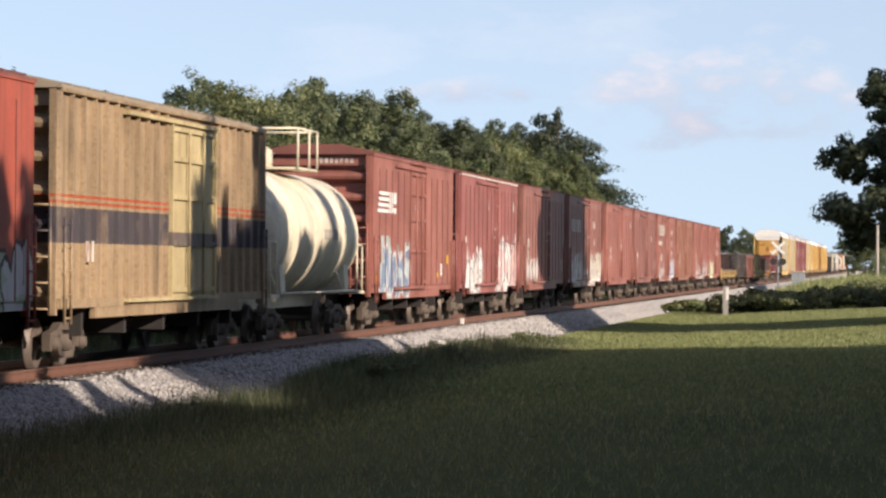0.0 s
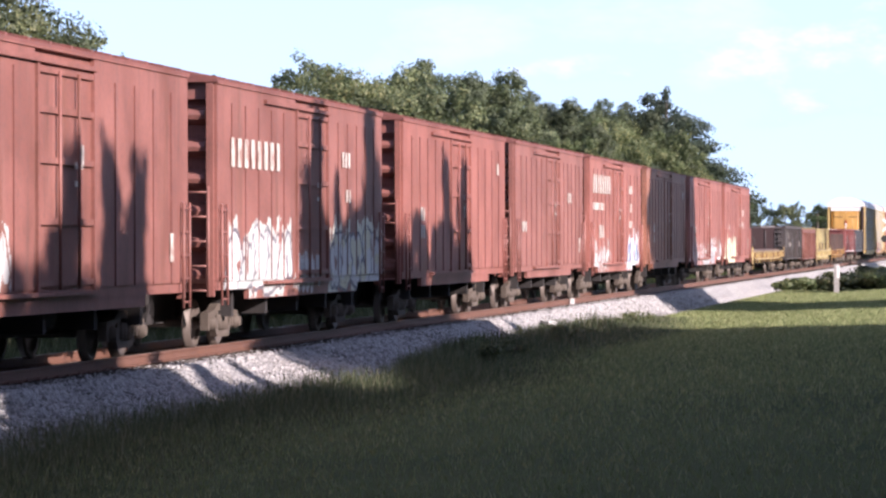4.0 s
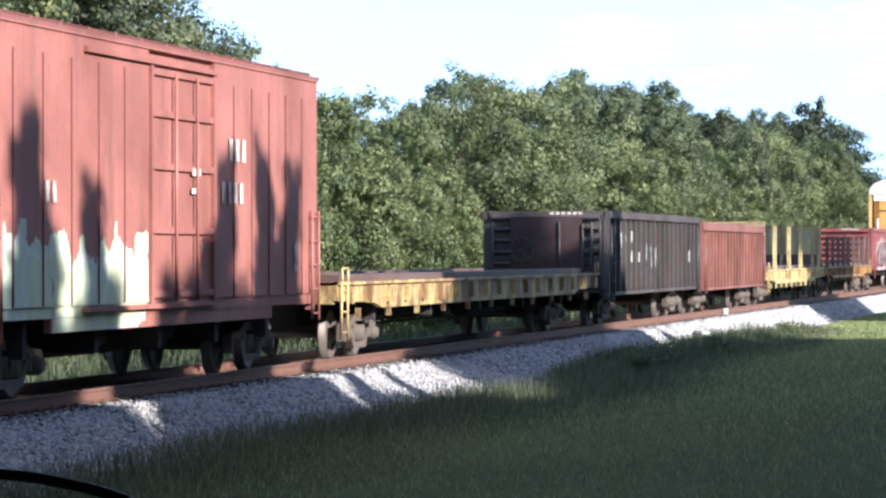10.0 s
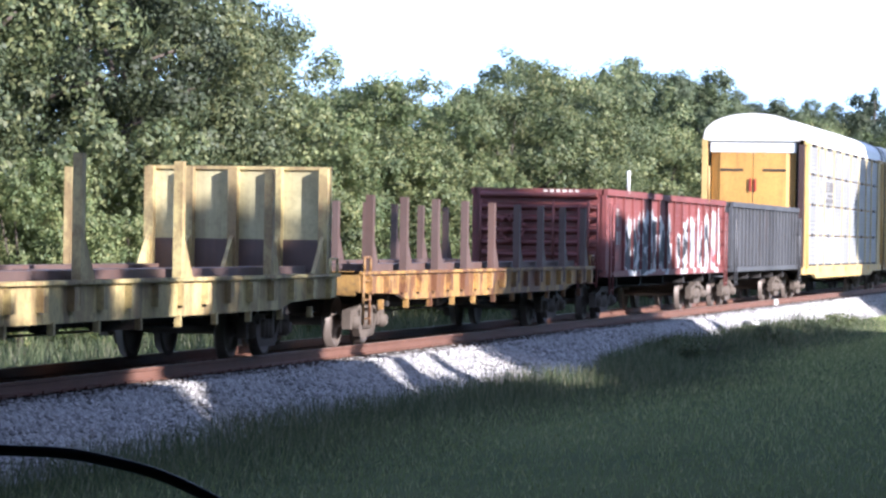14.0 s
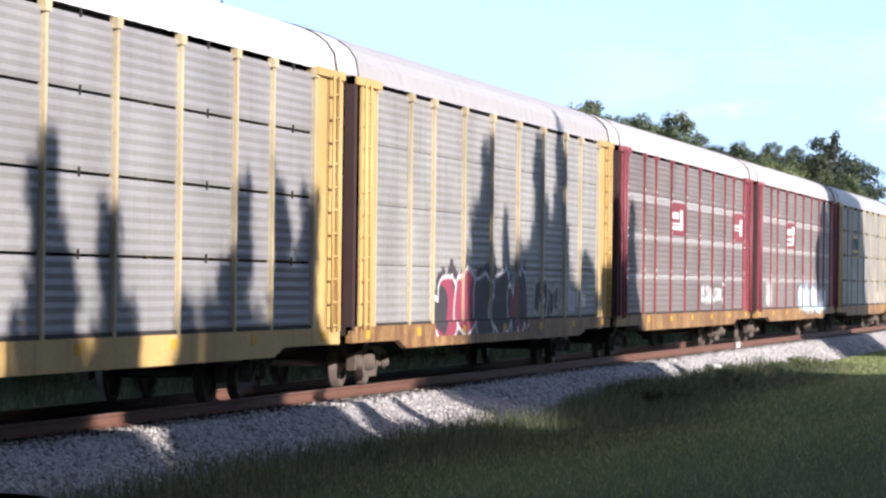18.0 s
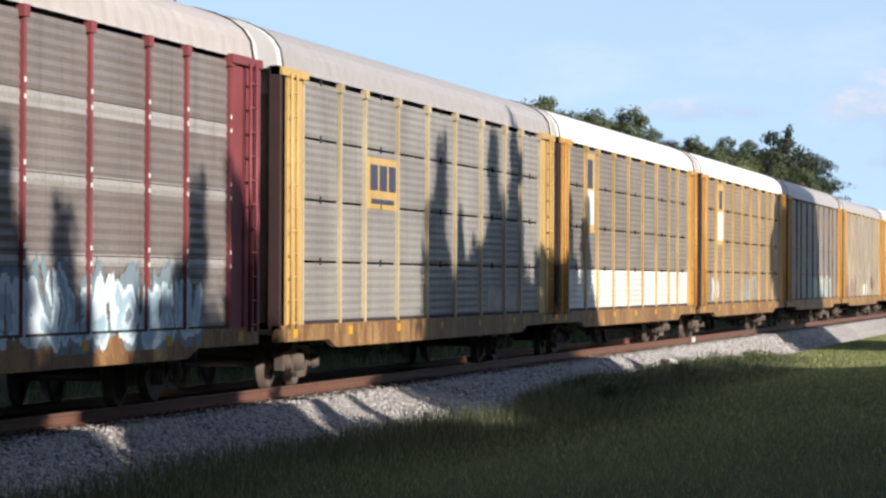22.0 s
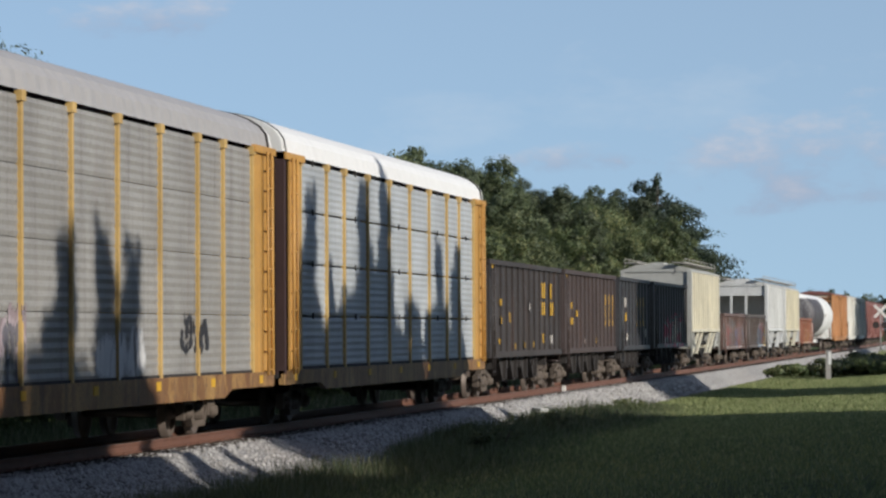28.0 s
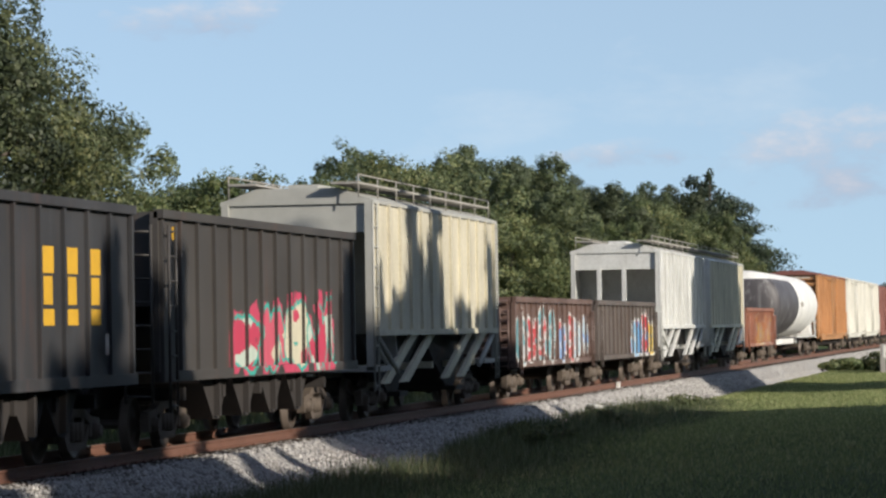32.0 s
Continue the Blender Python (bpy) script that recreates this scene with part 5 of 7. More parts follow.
def make_train():
    a = add
    # mixed cars at the head
    a(33.6, 51.0, boxcar(33.6, 51.0, paint("red_orange_paint", (0.36, 0.075, 0.045), 0.4, 0.35), "weathered orange-red steel boxcar", M_ROOF_RED))
    graffiti(CARS[-1][0], boxcar_depth(17.4, 15), 4.0, 8.6, 0.83, 2.3, (WHT, GRN), BLK, 5, 3, 0.26)
    tan = paint("tan_paint", (0.31, 0.222, 0.128), 0.42, 0.5, 0.4, bands=[(2.05, 2.62, (0.06, 0.055, 0.065)), (2.68, 2.73, (0.4, 0.08, 0.03)), (2.78, 2.83, (0.4, 0.08, 0.03))])
    a(52.7, 70.4, boxcar(52.7, 70.4, tan, "rust-streaked tan boxcar with a dark band and orange stripes", plain("tan_roof", (0.3, 0.25, 0.18)), posts=22, ribs=True, door=(0.47, 0.7),
                         door_mat=paint("pale_door", (0.46, 0.38, 0.2), 0.35, 0.3, bands=[(2.05, 2.3, (0.12, 0.1, 0.09))]), letters=[(-7.2, 1.75, 2, 0.34, M_LETTER)]))
    a(71.6, 84.5, tank_car(71.6, 84.5, paint("cream_tank_paint", (0.66, 0.6, 0.45), 0.3, 0.25, 0.35), "short cream-white tank car with railed dome platform"))
    RED_LABEL = "faded oxide-red ribbed steel boxcar"
    DK, SAGE = (0.16, 0.15, 0.17), (0.55, 0.62, 0.45)
    # each car: where it runs, its paint, its tags (place, fills, outline, shapes, stroke, cloud, wear), its white lettering
    specs = [
        (85.3, 101.0, OXIDE, [(-6.4, -0.9, 0.83, 2.3, ((0.16, 0.24, 0.35), (0.36, 0.45, 0.48), (0.5, 0.57, 0.56)), WHT, 4, 0.18, (0.36, 0.46, 0.44), 0.34)],
         [(-6.6, 2.2, 1, 0.25, M_LETTER), (-6.6, 1.75, 2, 0.25, M_LETTER), (-0.4, 3.2, 1, 0.16, M_LETTER)], " with a blue tag and white marks", None),
        (103.0, 118.6, OXIDE2, [(-6.6, -2.3, 0.83, 2.15, (WHT, (0.6, 0.6, 0.56)), DK, 3, 0.2, WHT, 0.2), (1.9, 7.6, 0.83, 2.75, (WHT, PNK, (0.62, 0.5, 0.4), (0.45, 0.4, 0.45)), DK, 3, 0.25, (0.6, 0.56, 0.56), 0.25)],
         [(-1.0, 3.5, 1, 0.3, M_LETTER), (-6.9, 2.4, 2, 0.2, M_LETTER)], " with two pale bubble-letter tags", M_WHITE),
        (120.5, 135.6, BROWN, [(-6.9, -2.6, 1.15, 2.05, (CRM2, CRM2), (0.25, 0.12, 0.09), 4, 0.17, CRM2, 0.33)],
         [(-6.2, 2.35, 2, 0.32, M_LETTER), (-6.2, 1.95, 2, 0.3, M_LETTER), (1.0, 2.9, 1, 0.3, M_LETTER)], " with a pale worn tag", None),
        (137.7, 153.0, BROWN, [(-6.9, -1.7, 0.83, 2.15, (WHT, (0.5, 0.52, 0.5)), DK, 5, 0.17, (0.55, 0.56, 0.52), 0.34), (-1.2, 1.2, 0.83, 1.75, (CRM2, WHT), (0.3, 0.12, 0.08), 2, 0.16, None, 0.4), (2.2, 7.5, 0.83, 2.2, (WHT, (0.7, 0.67, 0.5)), DK, 5, 0.2, (0.7, 0.68, 0.56), 0.26)],
         [(-6.7, 3.1, 8, 0.5, M_LETTER), (3.2, 3.3, 3, 0.3, M_LETTER), (3.6, 2.6, 2, 0.26, M_LETTER)], " with a long white tag", None),
        (155.6, 171.0, OXIDE, [], [(-5.5, 1.9, 2, 0.3, M_LETTER), (-5.5, 2.3, 2, 0.3, M_LETTER), (0.8, 2.4, 1, 0.35, M_LETTER)], "", None),
        (173.0, 187.8, BROWN, [], [(-6.2, 2.1, 3, 0.28, M_LETTER), (3.6, 3.0, 3, 0.28, M_LETTER)], " streaked with dark rust", None),
        (189.6, 205.0, OXIDE, [(-6.6, -2.2, 0.83, 1.75, (CRM2, (0.4, 0.4, 0.4)), (0.35, 0.2, 0.16), 4, 0.13, (0.42, 0.38, 0.36), 0.45), (3.3, 6.9, 0.83, 2.1, ((0.12, 0.2, 0.36), (0.3, 0.42, 0.55)), (0.72, 0.74, 0.76), 3, 0.1, (0.68, 0.7, 0.72), 0.16)],
         [(-6.9, 3.4, 8, 0.6, M_LETTER), (-6.9, 2.85, 12, 0.24, M_LETTER), (-5.2, 1.95, 3, 0.42, M_LETTER), (3.6, 3.5, 4, 0.28, M_LETTER), (4.0, 2.85, 2, 0.3, M_LETTER), (3.6, 2.3, 4, 0.25, M_LETTER)], " with large worn white lettering", None),
        (207.0, 222.4, (0.29, 0.118, 0.074), [], [(-5.4, 2.2, 2, 0.3, M_LETTER), (-5.4, 1.8, 2, 0.26, M_LETTER)], " with dark streaks", None),
        (224.4, 240.4, OXIDE, [(-7.6, -2.0, 0.83, 1.65, (WHT, PNK, (0.5, 0.55, 0.55)), (0.3, 0.14, 0.12), 6, 0.13, (0.5, 0.4, 0.38), 0.4), (-1.6, 2.0, 0.83, 1.55, (WHT, (0.35, 0.42, 0.42)), (0.2, 0.09, 0.08), 3, 0.15, (0.55, 0.58, 0.55), 0.3), (2.4, 7.8, 0.83, 1.95, (WHT, (0.35, 0.4, 0.42), (0.45, 0.18, 0.15)), (0.2, 0.09, 0.08), 5, 0.16, (0.55, 0.55, 0.52), 0.36)],
         [(-5.9, 2.2, 2, 0.3, M_LETTER), (-5.9, 1.75, 2, 0.3, M_LETTER)], " with white tags low down", None),
        (242.4, 258.0, OXIDE, [(-7.6, -1.5, 0.83, 2.0, (SAGE, (0.6, 0.63, 0.4)), (0.66, 0.66, 0.56), 4, 0.3, SAGE, 0.14)],
         [(-5.6, 2.4, 2, 0.26, M_LETTER), (2.6, 3.1, 3, 0.32, M_LETTER), (2.2, 2.5, 4, 0.3, M_LETTER)], " with a pale green tag", None)]
    for k, (u0, u1, c, tags, letters, tail, eave) in enumerate(specs):
        # the eighth car's heavier grime also stands in for shade on it
        m = paint("oxide_red_paint", c, 0.3 + 0.06 * (k % 4), 0.65 if k == 7 else 0.38, 0.4)
        car = a(u0, u1, boxcar(u0, u1, m, RED_LABEL + tail, M_ROOF_RED, letters=letters, bright_eave=eave, posts=14 + (k % 2)))
        for q, (y0, y1, z0, z1, fills, line, n, fat, cloud, wear) in enumerate(tags):
            graffiti(car, boxcar_depth(u1 - u0, 14 + (k % 2)), y0, y1, z0, z1, fills, line, 10 * k + q + 1, n, fat, cloud, wear)
        if k == 0:
            panels(car, M_WHITE, *[(-7.2 + 0.1 * q, -5.3, 3.06 + 0.15 * q, 3.15 + 0.15 * q) for q in range(4)], (-5.15, -4.95, 3.06, 3.6), (-4.75, -4.55, 3.06, 3.6), (-4.4, -3.95, 3.06, 3.2), (-4.4, -3.95, 3.3, 3.6), (5.0, 5.3, 1.4, 1.75))
            panels(car, M_YELLOWL, (6.3, 6.7, 1.75, 2.0), (4.2, 4.5, 1.35, 1.5), (-7.4, -7.1, 1.2, 1.45))
        else:
            # small stencilled data patches that most of the cars carry
            panels(car, M_LETTER, (6.2, 6.45, 3.55, 3.85) if k % 3 == 1 else (6.3, 6.5, 1.5, 1.95), (0.7, 1.1, 2.85, 2.95), (0.7, 1.0, 2.6, 2.68))
    # flats and gondolas
    M_FYEL = paint("flat_car_yellow", (0.5, 0.37, 0.14), 0.9, 0.65, 0.4)
    M_FRUST = paint("rusted_steel", (0.1, 0.06, 0.048), 0.45, 0.4)
    a(259.4, 285.2, flat_car(259.4, 285.2, M_FYEL, "long rust-streaked yellow flat car with raised deck rails", (0.86, 1.32), load_mat=M_FRUST))
    a(286.9, 303.0, gondola(286.9, 303.0, paint("black_gondola_paint", (0.046, 0.037, 0.034), 0.3, 0.35, 0.45), "black steel gondola car with white marks", 2.78, 0.76, posts=19, chord=0.15, deep=0.1, sill=0.08, plate=True,
                             letters=[(-4.6, 2.05, 1, 0.28, M_LETTER), (-4.6, 1.55, 1, 0.28, M_LETTER), (-3.4, 1.55, 1, 0.26, M_LETTER), (5.9, 1.55, 1, 0.3, M_LETTER)]))
    g = post_depth(16.1, 19, 0.06, 1.44, 0.76, 0.84, deep=0.1)
    graffiti(CARS[-1][0], g, -6.9, -5.5, 1.5, 2.6, (CRM2, CRM2), BLK, 61, 1, 0.07)
    graffiti(CARS[-1][0], g, -2.0, 0.3, 1.2, 2.3, ((0.42, 0.5, 0.5), CRM2), BLK, 62, 2, 0.07)
    a(303.9, 319.3, gondola(303.9, 319.3, paint("brown_gondola_paint", (0.185, 0.064, 0.047), 0.62, 0.5, 0.65), "rust-brown gondola car with sagging sides", 2.66, 0.69, posts=20, chord=0.22, deep=0.1, sill=0.07))
    M_PALEY2 = paint("flat_car_pale_yellow", (0.52, 0.42, 0.18), 0.7, 0.45, 0.35)
    stk = [(y, 2.72) for y in (-6.8, -2.3, 1.7, 6.0)]
    a(320.0, 339.4, flat_car(320.0, 339.4, M_PALEY2, "pale yellow bulkhead flat car with tall stakes", (0.72, 1.22), stakes=stk, stake_mat=M_PALEY2, bulkheads=2.78, wall_mat=paint("pale_bulkhead", (0.46, 0.41, 0.22), 0.4, 0.3, 0.5), load_mat=M_FRUST))
    stk = [(-9.4 + 18.6 * k / 8, 2.45) for k in range(9)]
    a(340.8, 361.2, flat_car(340.8, 361.2, paint("rusted_yellow_sill", (0.4, 0.23, 0.06), 1.0, 0.7, 0.5), "rusty yellow flat car with dark steel stakes", (0.76, 1.24), stakes=stk, stake_mat=M_FRUST, load_mat=M_FRUST))
    red = a(362.9, 381.4, gondola(362.9, 381.4, paint("red_gondola_paint", (0.19, 0.05, 0.045), 0.5, 0.3, 0.4), "red gondola car with black and white tags", 2.9, 0.98,
                             letters=[(-7.9, 2.1, 1, 0.4, M_LETTER), (-7.9, 1.7, 2, 0.3, M_LETTER)]))
    g = post_depth(18.5, 15, 0.06, 1.44, 0.98, 1.12)
    graffiti(red, g, -6.4, 0.2, 0.99, 2.5, (BLK, (0.05, 0.05, 0.06)), CRM2, 63, 4, 0.16, CRM2, 0.2, "black rounded shapes sprayed over white")
    graffiti(red, g, 1.4, 8.6, 0.99, 2.65, (BLK, (0.3, 0.33, 0.35), (0.4, 0.06, 0.06)), CRM2, 64, 4, 0.17, CRM2, 0.24, "black rounded shapes sprayed over white")
    part("marker_staff", tubes(((1.5, -6.4, 2.85), (1.5, -6.4, 3.38), 0.04, 0.04, 6)), M_WHITE, red, "short white staff on the rim")
    part("marker_staff", tubes(((1.5, 6.1, 2.85), (1.5, 6.1, 3.8), 0.04, 0.04, 6)), M_YEL, red, "yellow staff on the rim")
    a(382.8, 398.2, gondola(382.8, 398.2, paint("slate_gondola_paint", (0.06, 0.062, 0.068), 0.1, 0.3, 0.4), "slate-grey ribbed gondola car", 2.9, 0.98, posts=20, letters=[(-6.8, 2.1, 1, 0.34, M_LETTER)]))
    # autoracks
    galv = panel("bright_galvanised_panel", (0.255, 0.25, 0.243), rust=0.04, grime=0.15)
    grey = panel("grey_panel", (0.3, 0.295, 0.275))
    taupe = panel("taupe_panel", (0.19, 0.17, 0.155))
    taupe2 = panel("taupe_panel_tagged", (0.19, 0.17, 0.155), bands=[(1.94, 2.1, (0.36, 0.35, 0.33)), (2.92, 3.1, (0.36, 0.35, 0.33)), (3.86, 4.06, (0.36, 0.35, 0.33))])
    taupe1 = panel("taupe_panel_striped", (0.19, 0.17, 0.155), bands=[(1.94, 2.1, (0.36, 0.35, 0.33)), (2.92, 3.1, (0.36, 0.35, 0.33)), (3.86, 4.06, (0.36, 0.35, 0.33))])
    silver = panel("silver_grey_panel", (0.27, 0.262, 0.242))
    brownish = panel("brown_grey_panel", (0.22, 0.195, 0.17))
    ochre = panel("ochre_panel", (0.28, 0.205, 0.13))
    ashy = panel("ash_panel", (0.22, 0.21, 0.195))
    galv2 = panel("blue_grey_galvanised_panel", (0.4, 0.42, 0.43), rust=0.05, grime=0.15)
    lastp = panel("grey_galvanised_panel", (0.29, 0.28, 0.26))
    M_EMB = plain("grey_emblem", (0.15, 0.14, 0.14))
    lowwhite = paint("pale_lower_panel", (0.66, 0.66, 0.62), 0.15, 0.2, 0.25)
    navy = plain("navy_shield", (0.05, 0.06, 0.1), 0.2)
    a(398.1, 424.4, autorack(398.1, 424.4, M_PALEYEL, M_YEL, M_ROOF_WHITE, galv, "clean white-roofed autorack car with yellow frames", end_mat=M_YEL, door_mat=M_ORANGE, patches=[(-6.3, -5.1, 3.84 - 0.09 * q, 3.89 - 0.09 * q, M_EMB) for q in range(4)] + [(-5.0, -4.7, 3.57, 3.89, M_EMB), (-4.55, -4.2, 3.57, 3.89, M_EMB), (-5.6, -4.2, 3.4, 3.47, M_EMB), (-6.2, -4.2, 3.2, 3.33, M_EMB)]))
    a(425.2, 450.7, autorack(425.2, 450.7, M_PALEYEL, M_YELSILL, M_ROOF_GALV, grey, "grey autorack car with yellow posts and dark tags", end_mat=M_YEL, joint=0.012))
    graffiti(CARS[-1][0], rack_depth(25.5), -6.2, 2.4, 0.83, 2.15, (BLK, (0.045, 0.04, 0.045), (0.06, 0.05, 0.055), (0.05, 0.045, 0.05), (0.3, 0.05, 0.085)), WHT, 66, 5, 0.3, (0.06, 0.05, 0.06), 0.2)
    graffiti(CARS[-1][0], rack_depth(25.5), 3.4, 6.4, 1.08, 1.95, (BLK, BLK), (0.55, 0.53, 0.4), 66, 4, 0.1, None, 0.3)
    graffiti(CARS[-1][0], rack_depth(25.5), 7.4, 9.2, 1.2, 1.8, (CRM2, CRM2), CRM2, 67, 2, 0.07, None, 0.4)
    a(451.6, 477.4, autorack(451.6, 477.4, M_MAROON, M_YELSILL, M_ROOF_DUSTY, taupe1, "taupe autorack car with maroon frames and striped panels", patches=[(-3.9, -1.32, 3.12, 3.98, M_MAROON), (8.88, 11.18, 3.12, 3.98, M_MAROON), (-3.9, -2.5, 3.55, 3.72, M_WHITE), (-3.9, -1.8, 3.26, 3.36, M_WHITE), (-3.9, -1.8, 3.4, 3.44, M_WHITE), (-2.2, -1.85, 3.36, 3.8, M_WHITE), (9.0, 10.2, 3.55, 3.62, M_WHITE), (9.0, 10.2, 3.45, 3.49, M_WHITE), (10.4, 10.75, 3.3, 3.8, M_WHITE)], joint=0.012, bolts=True))
    graffiti(CARS[-1][0], rack_depth(25.8), 2.0, 7.2, 1.2, 1.95, (WHT, CRM2), (0.2, 0.18, 0.16), 68, 6, 0.05, None, 0.3)
    a(478.7, 503.9, autorack(478.7, 503.9, M_MAROON, M_YELSILL, M_ROOF_DUSTY, taupe2, "taupe autorack car with maroon frames and a pale blue tag", patches=[(-3.78, -1.28, 3.12, 3.98, M_MAROON), (-3.6, -1.7, 3.2, 3.29, M_WHITE), (-3.6, -1.9, 3.36, 3.45, M_WHITE), (-3.6, -2.3, 3.55, 3.75, M_WHITE), (-1.9, -1.6, 3.29, 3.6, M_WHITE), (-2.05, -1.45, 3.6, 3.85, M_WHITE)], joint=0.012, bolts=True))
    graffiti(CARS[-1][0], rack_depth(25.2), 0.2, 9.4, 0.83, 1.95, ((0.42, 0.58, 0.66), (0.6, 0.7, 0.74), (0.35, 0.5, 0.58)), (0.62, 0.74, 0.8), 69, 9, 0.1, (0.2, 0.27, 0.31), 0.3)
    graffiti(CARS[-1][0], rack_depth(25.2), -9.4, -7.8, 1.1, 2.0, (CRM2, CRM2), CRM2, 70, 2, 0.06, None, 0.4)
    a(505.1, 530.7, autorack(505.1, 530.7, M_PALEYEL, M_YELSILL, M_ROOF_GALV, silver, "silver-grey autorack car with yellow posts and square sign", end_mat=M_YEL, patches=[(-6.44, -3.72, 3.02, 3.92, M_YEL), (-6.1, -5.5, 3.35, 3.8, navy), (-5.35, -4.75, 3.35, 3.8, navy), (-4.6, -4.05, 3.35, 3.8, navy), (-6.0, -4.2, 3.12, 3.2, navy)]))
    graffiti(CARS[-1][0], rack_depth(25.6), 5.0, 8.6, 1.1, 1.75, ((0.45, 0.41, 0.34), (0.5, 0.45, 0.38)), (0.36, 0.33, 0.3), 71, 4, 0.08, None, 0.35)
    a(531.4, 556.8, autorack(531.4, 556.8, M_YEL, M_YELSILL, M_ROOF_WHITE, brownish, "brown-grey autorack car with white roof and pale lower panels", lowwhite, M_ORANGE, patches=[(-8.6, -6.9, 2.95, 4.9, M_YEL), (-8.4, -7.1, 3.15, 4.0, M_WHITE), (-8.2, -7.3, 4.05, 4.75, navy)]))
    a(557.9, 583.8, autorack(557.9, 583.8, M_YEL, M_YELSILL, M_ROOF_WHITE, ochre, "ochre autorack car with white roof and yellow frames", None, M_ORANGE, patches=[(-8.2, -6.4, 2.95, 4.9, M_YEL), (-8.0, -6.6, 3.1, 4.0, M_WHITE), (-7.7, -6.9, 4.1, 4.7, navy)]))
    graffiti(CARS[-1][0], rack_depth(25.9), -9.6, -7.6, 1.08, 2.0, (CRM2, CRM2), CRM2, 72, 2, 0.05, None, 0.4)
    graffiti(CARS[-1][0], rack_depth(25.9), -1.6, 3.4, 1.08, 2.1, ((0.33, 0.33, 0.29), (0.3, 0.31, 0.28)), (0.4, 0.4, 0.36), 73, 3, 0.07, None, 0.35)
    a(584.8, 609.4, autorack(584.8, 609.4, M_YELSILL, M_YELSILL, M_ROOF_GALV, ashy, "ash-grey autorack car with a green and orange tag", None, M_ORANGE, joint=0.012))
    graffiti(CARS[-1][0], rack_depth(24.6), -1.5, 7.6, 1.07, 2.15, ((0.28, 0.5, 0.46), (0.62, 0.42, 0.34), (0.5, 0.55, 0.5)), (0.6, 0.6, 0.55), 74, 7, 0.12, None, 0.3)
    a(610.6, 635.4, autorack(610.6, 635.4, M_YEL, M_YELSILL, M_ROOF_GALV, lastp, "grey galvanised autorack car with pale yellow posts", None, M_ORANGE, joint=0.012, crown=0.72))
    graffiti(CARS[-1][0], rack_depth(24.8), -9.6, -3.6, 1.07, 2.0, ((0.16, 0.15, 0.17), (0.2, 0.16, 0.18)), (0.4, 0.33, 0.35), 75, 5, 0.18, (0.3, 0.24, 0.25), 0.42)
    graffiti(CARS[-1][0], rack_depth(24.8), 0.2, 3.0, 1.07, 1.9, (WHT, WHT), (0.5, 0.5, 0.5), 76, 3, 0.13, None, 0.3)
    graffiti(CARS[-1][0], rack_depth(24.8), 5.4, 7.4, 1.3, 2.1, (BLK, BLK), BLK, 77, 2, 0.03, None, 0.3)
    a(636.3, 661.2, autorack(636.3, 661.2, M_YEL, M_YELSILL, M_ROOF_WHITE, galv2, "blue-grey autorack car with a white roof and orange ends", None, M_ORANGE, crown=0.76))
    # open hoppers
    hb = (0.05, 0.045, 0.045)
    hop = [(662.9, 677.7, (0.044, 0.037, 0.035), [(-6.85, 3.22, 1, 0.33, M_YELLOWL), (-5.4, 2.45, 2, 0.18, M_YELLOWL), (-5.2, 1.95, 1, 0.2, M_YELLOWL), (-3.65, 2.0, 1, 0.27, M_YELLOWL), (3.05, 2.72, 2, 0.44, M_YELLOWL), (4.95, 2.72, 1, 0.44, M_YELLOWL), (3.05, 2.22, 2, 0.38, M_YELLOWL), (4.95, 2.22, 2, 0.38, M_YELLOWL), (-5.7, 1.42, 2, 0.14, M_YELLOWL), (-2.55, 1.28, 1, 0.15, M_YELLOWL), (-0.65, 1.3, 1, 0.15, M_YELLOWL), (1.2, 1.3, 1, 0.15, M_YELLOWL), (0.4, 2.35, 1, 0.2, M_LETTER), (3.2, 1.4, 1, 0.3, M_YELLOWL), (5.0, 1.4, 2, 0.24, M_LETTER)], ""),
           (678.6, 692.9, (0.06, 0.042, 0.038), [(-6.6, 3.2, 1, 0.3, M_YELLOWL), (-4.2, 2.2, 2, 0.2, M_YELLOWL), (-5.6, 2.45, 2, 0.2, M_YELLOWL), (-5.6, 1.95, 3, 0.22, M_YELLOWL), (1.2, 1.35, 1, 0.15, M_YELLOWL), (-2.0, 1.35, 1, 0.15, M_LETTER)], ""),
           (694.0, 704.5, (0.034, 0.035, 0.039), [(-3.6, 2.6, 2, 0.32, M_LETTER), (-3.4, 2.1, 2, 0.28, M_YELLOWL), (-3.0, 1.4, 2, 0.25, M_LETTER), (3.6, 1.5, 1, 0.3, M_LETTER)], ""),
           (706.0, 720.4, (0.05, 0.046, 0.043), [(-6.6, 3.2, 1, 0.2, M_YELLOWL)], " with a bright red and green tag")]
    for u0, u1, c, letters, tail in hop:
        car = open_hopper(u0, u1, paint("sooty_hopper_paint", c, 0.2, 0.3, 0.2), "sooty black open hopper car" + (tail or " with yellow marks"), letters, posts=9 if u0 == 694.0 else 13)
        for y in {694.0: (1.14, 2.28, 3.42), 678.6: (4.33, 5.41, 6.49)}.get(u0, ()):
            for z0, z1, w in ((2.62, 2.98, 0.27), (2.2, 2.58, 0.2), (1.92, 2.14, 0.27)):
                part("side_mark", boxes((1.44, 1.446, y - w - 0.1, y + w - 0.1, z0, z1)), M_YELLOWL, car, "worn yellow painted shape")
        a(u0, u1, car)
    g = post_depth(14.4, 13, 0.12, 1.44, 1.07, 1.22, 0.05)
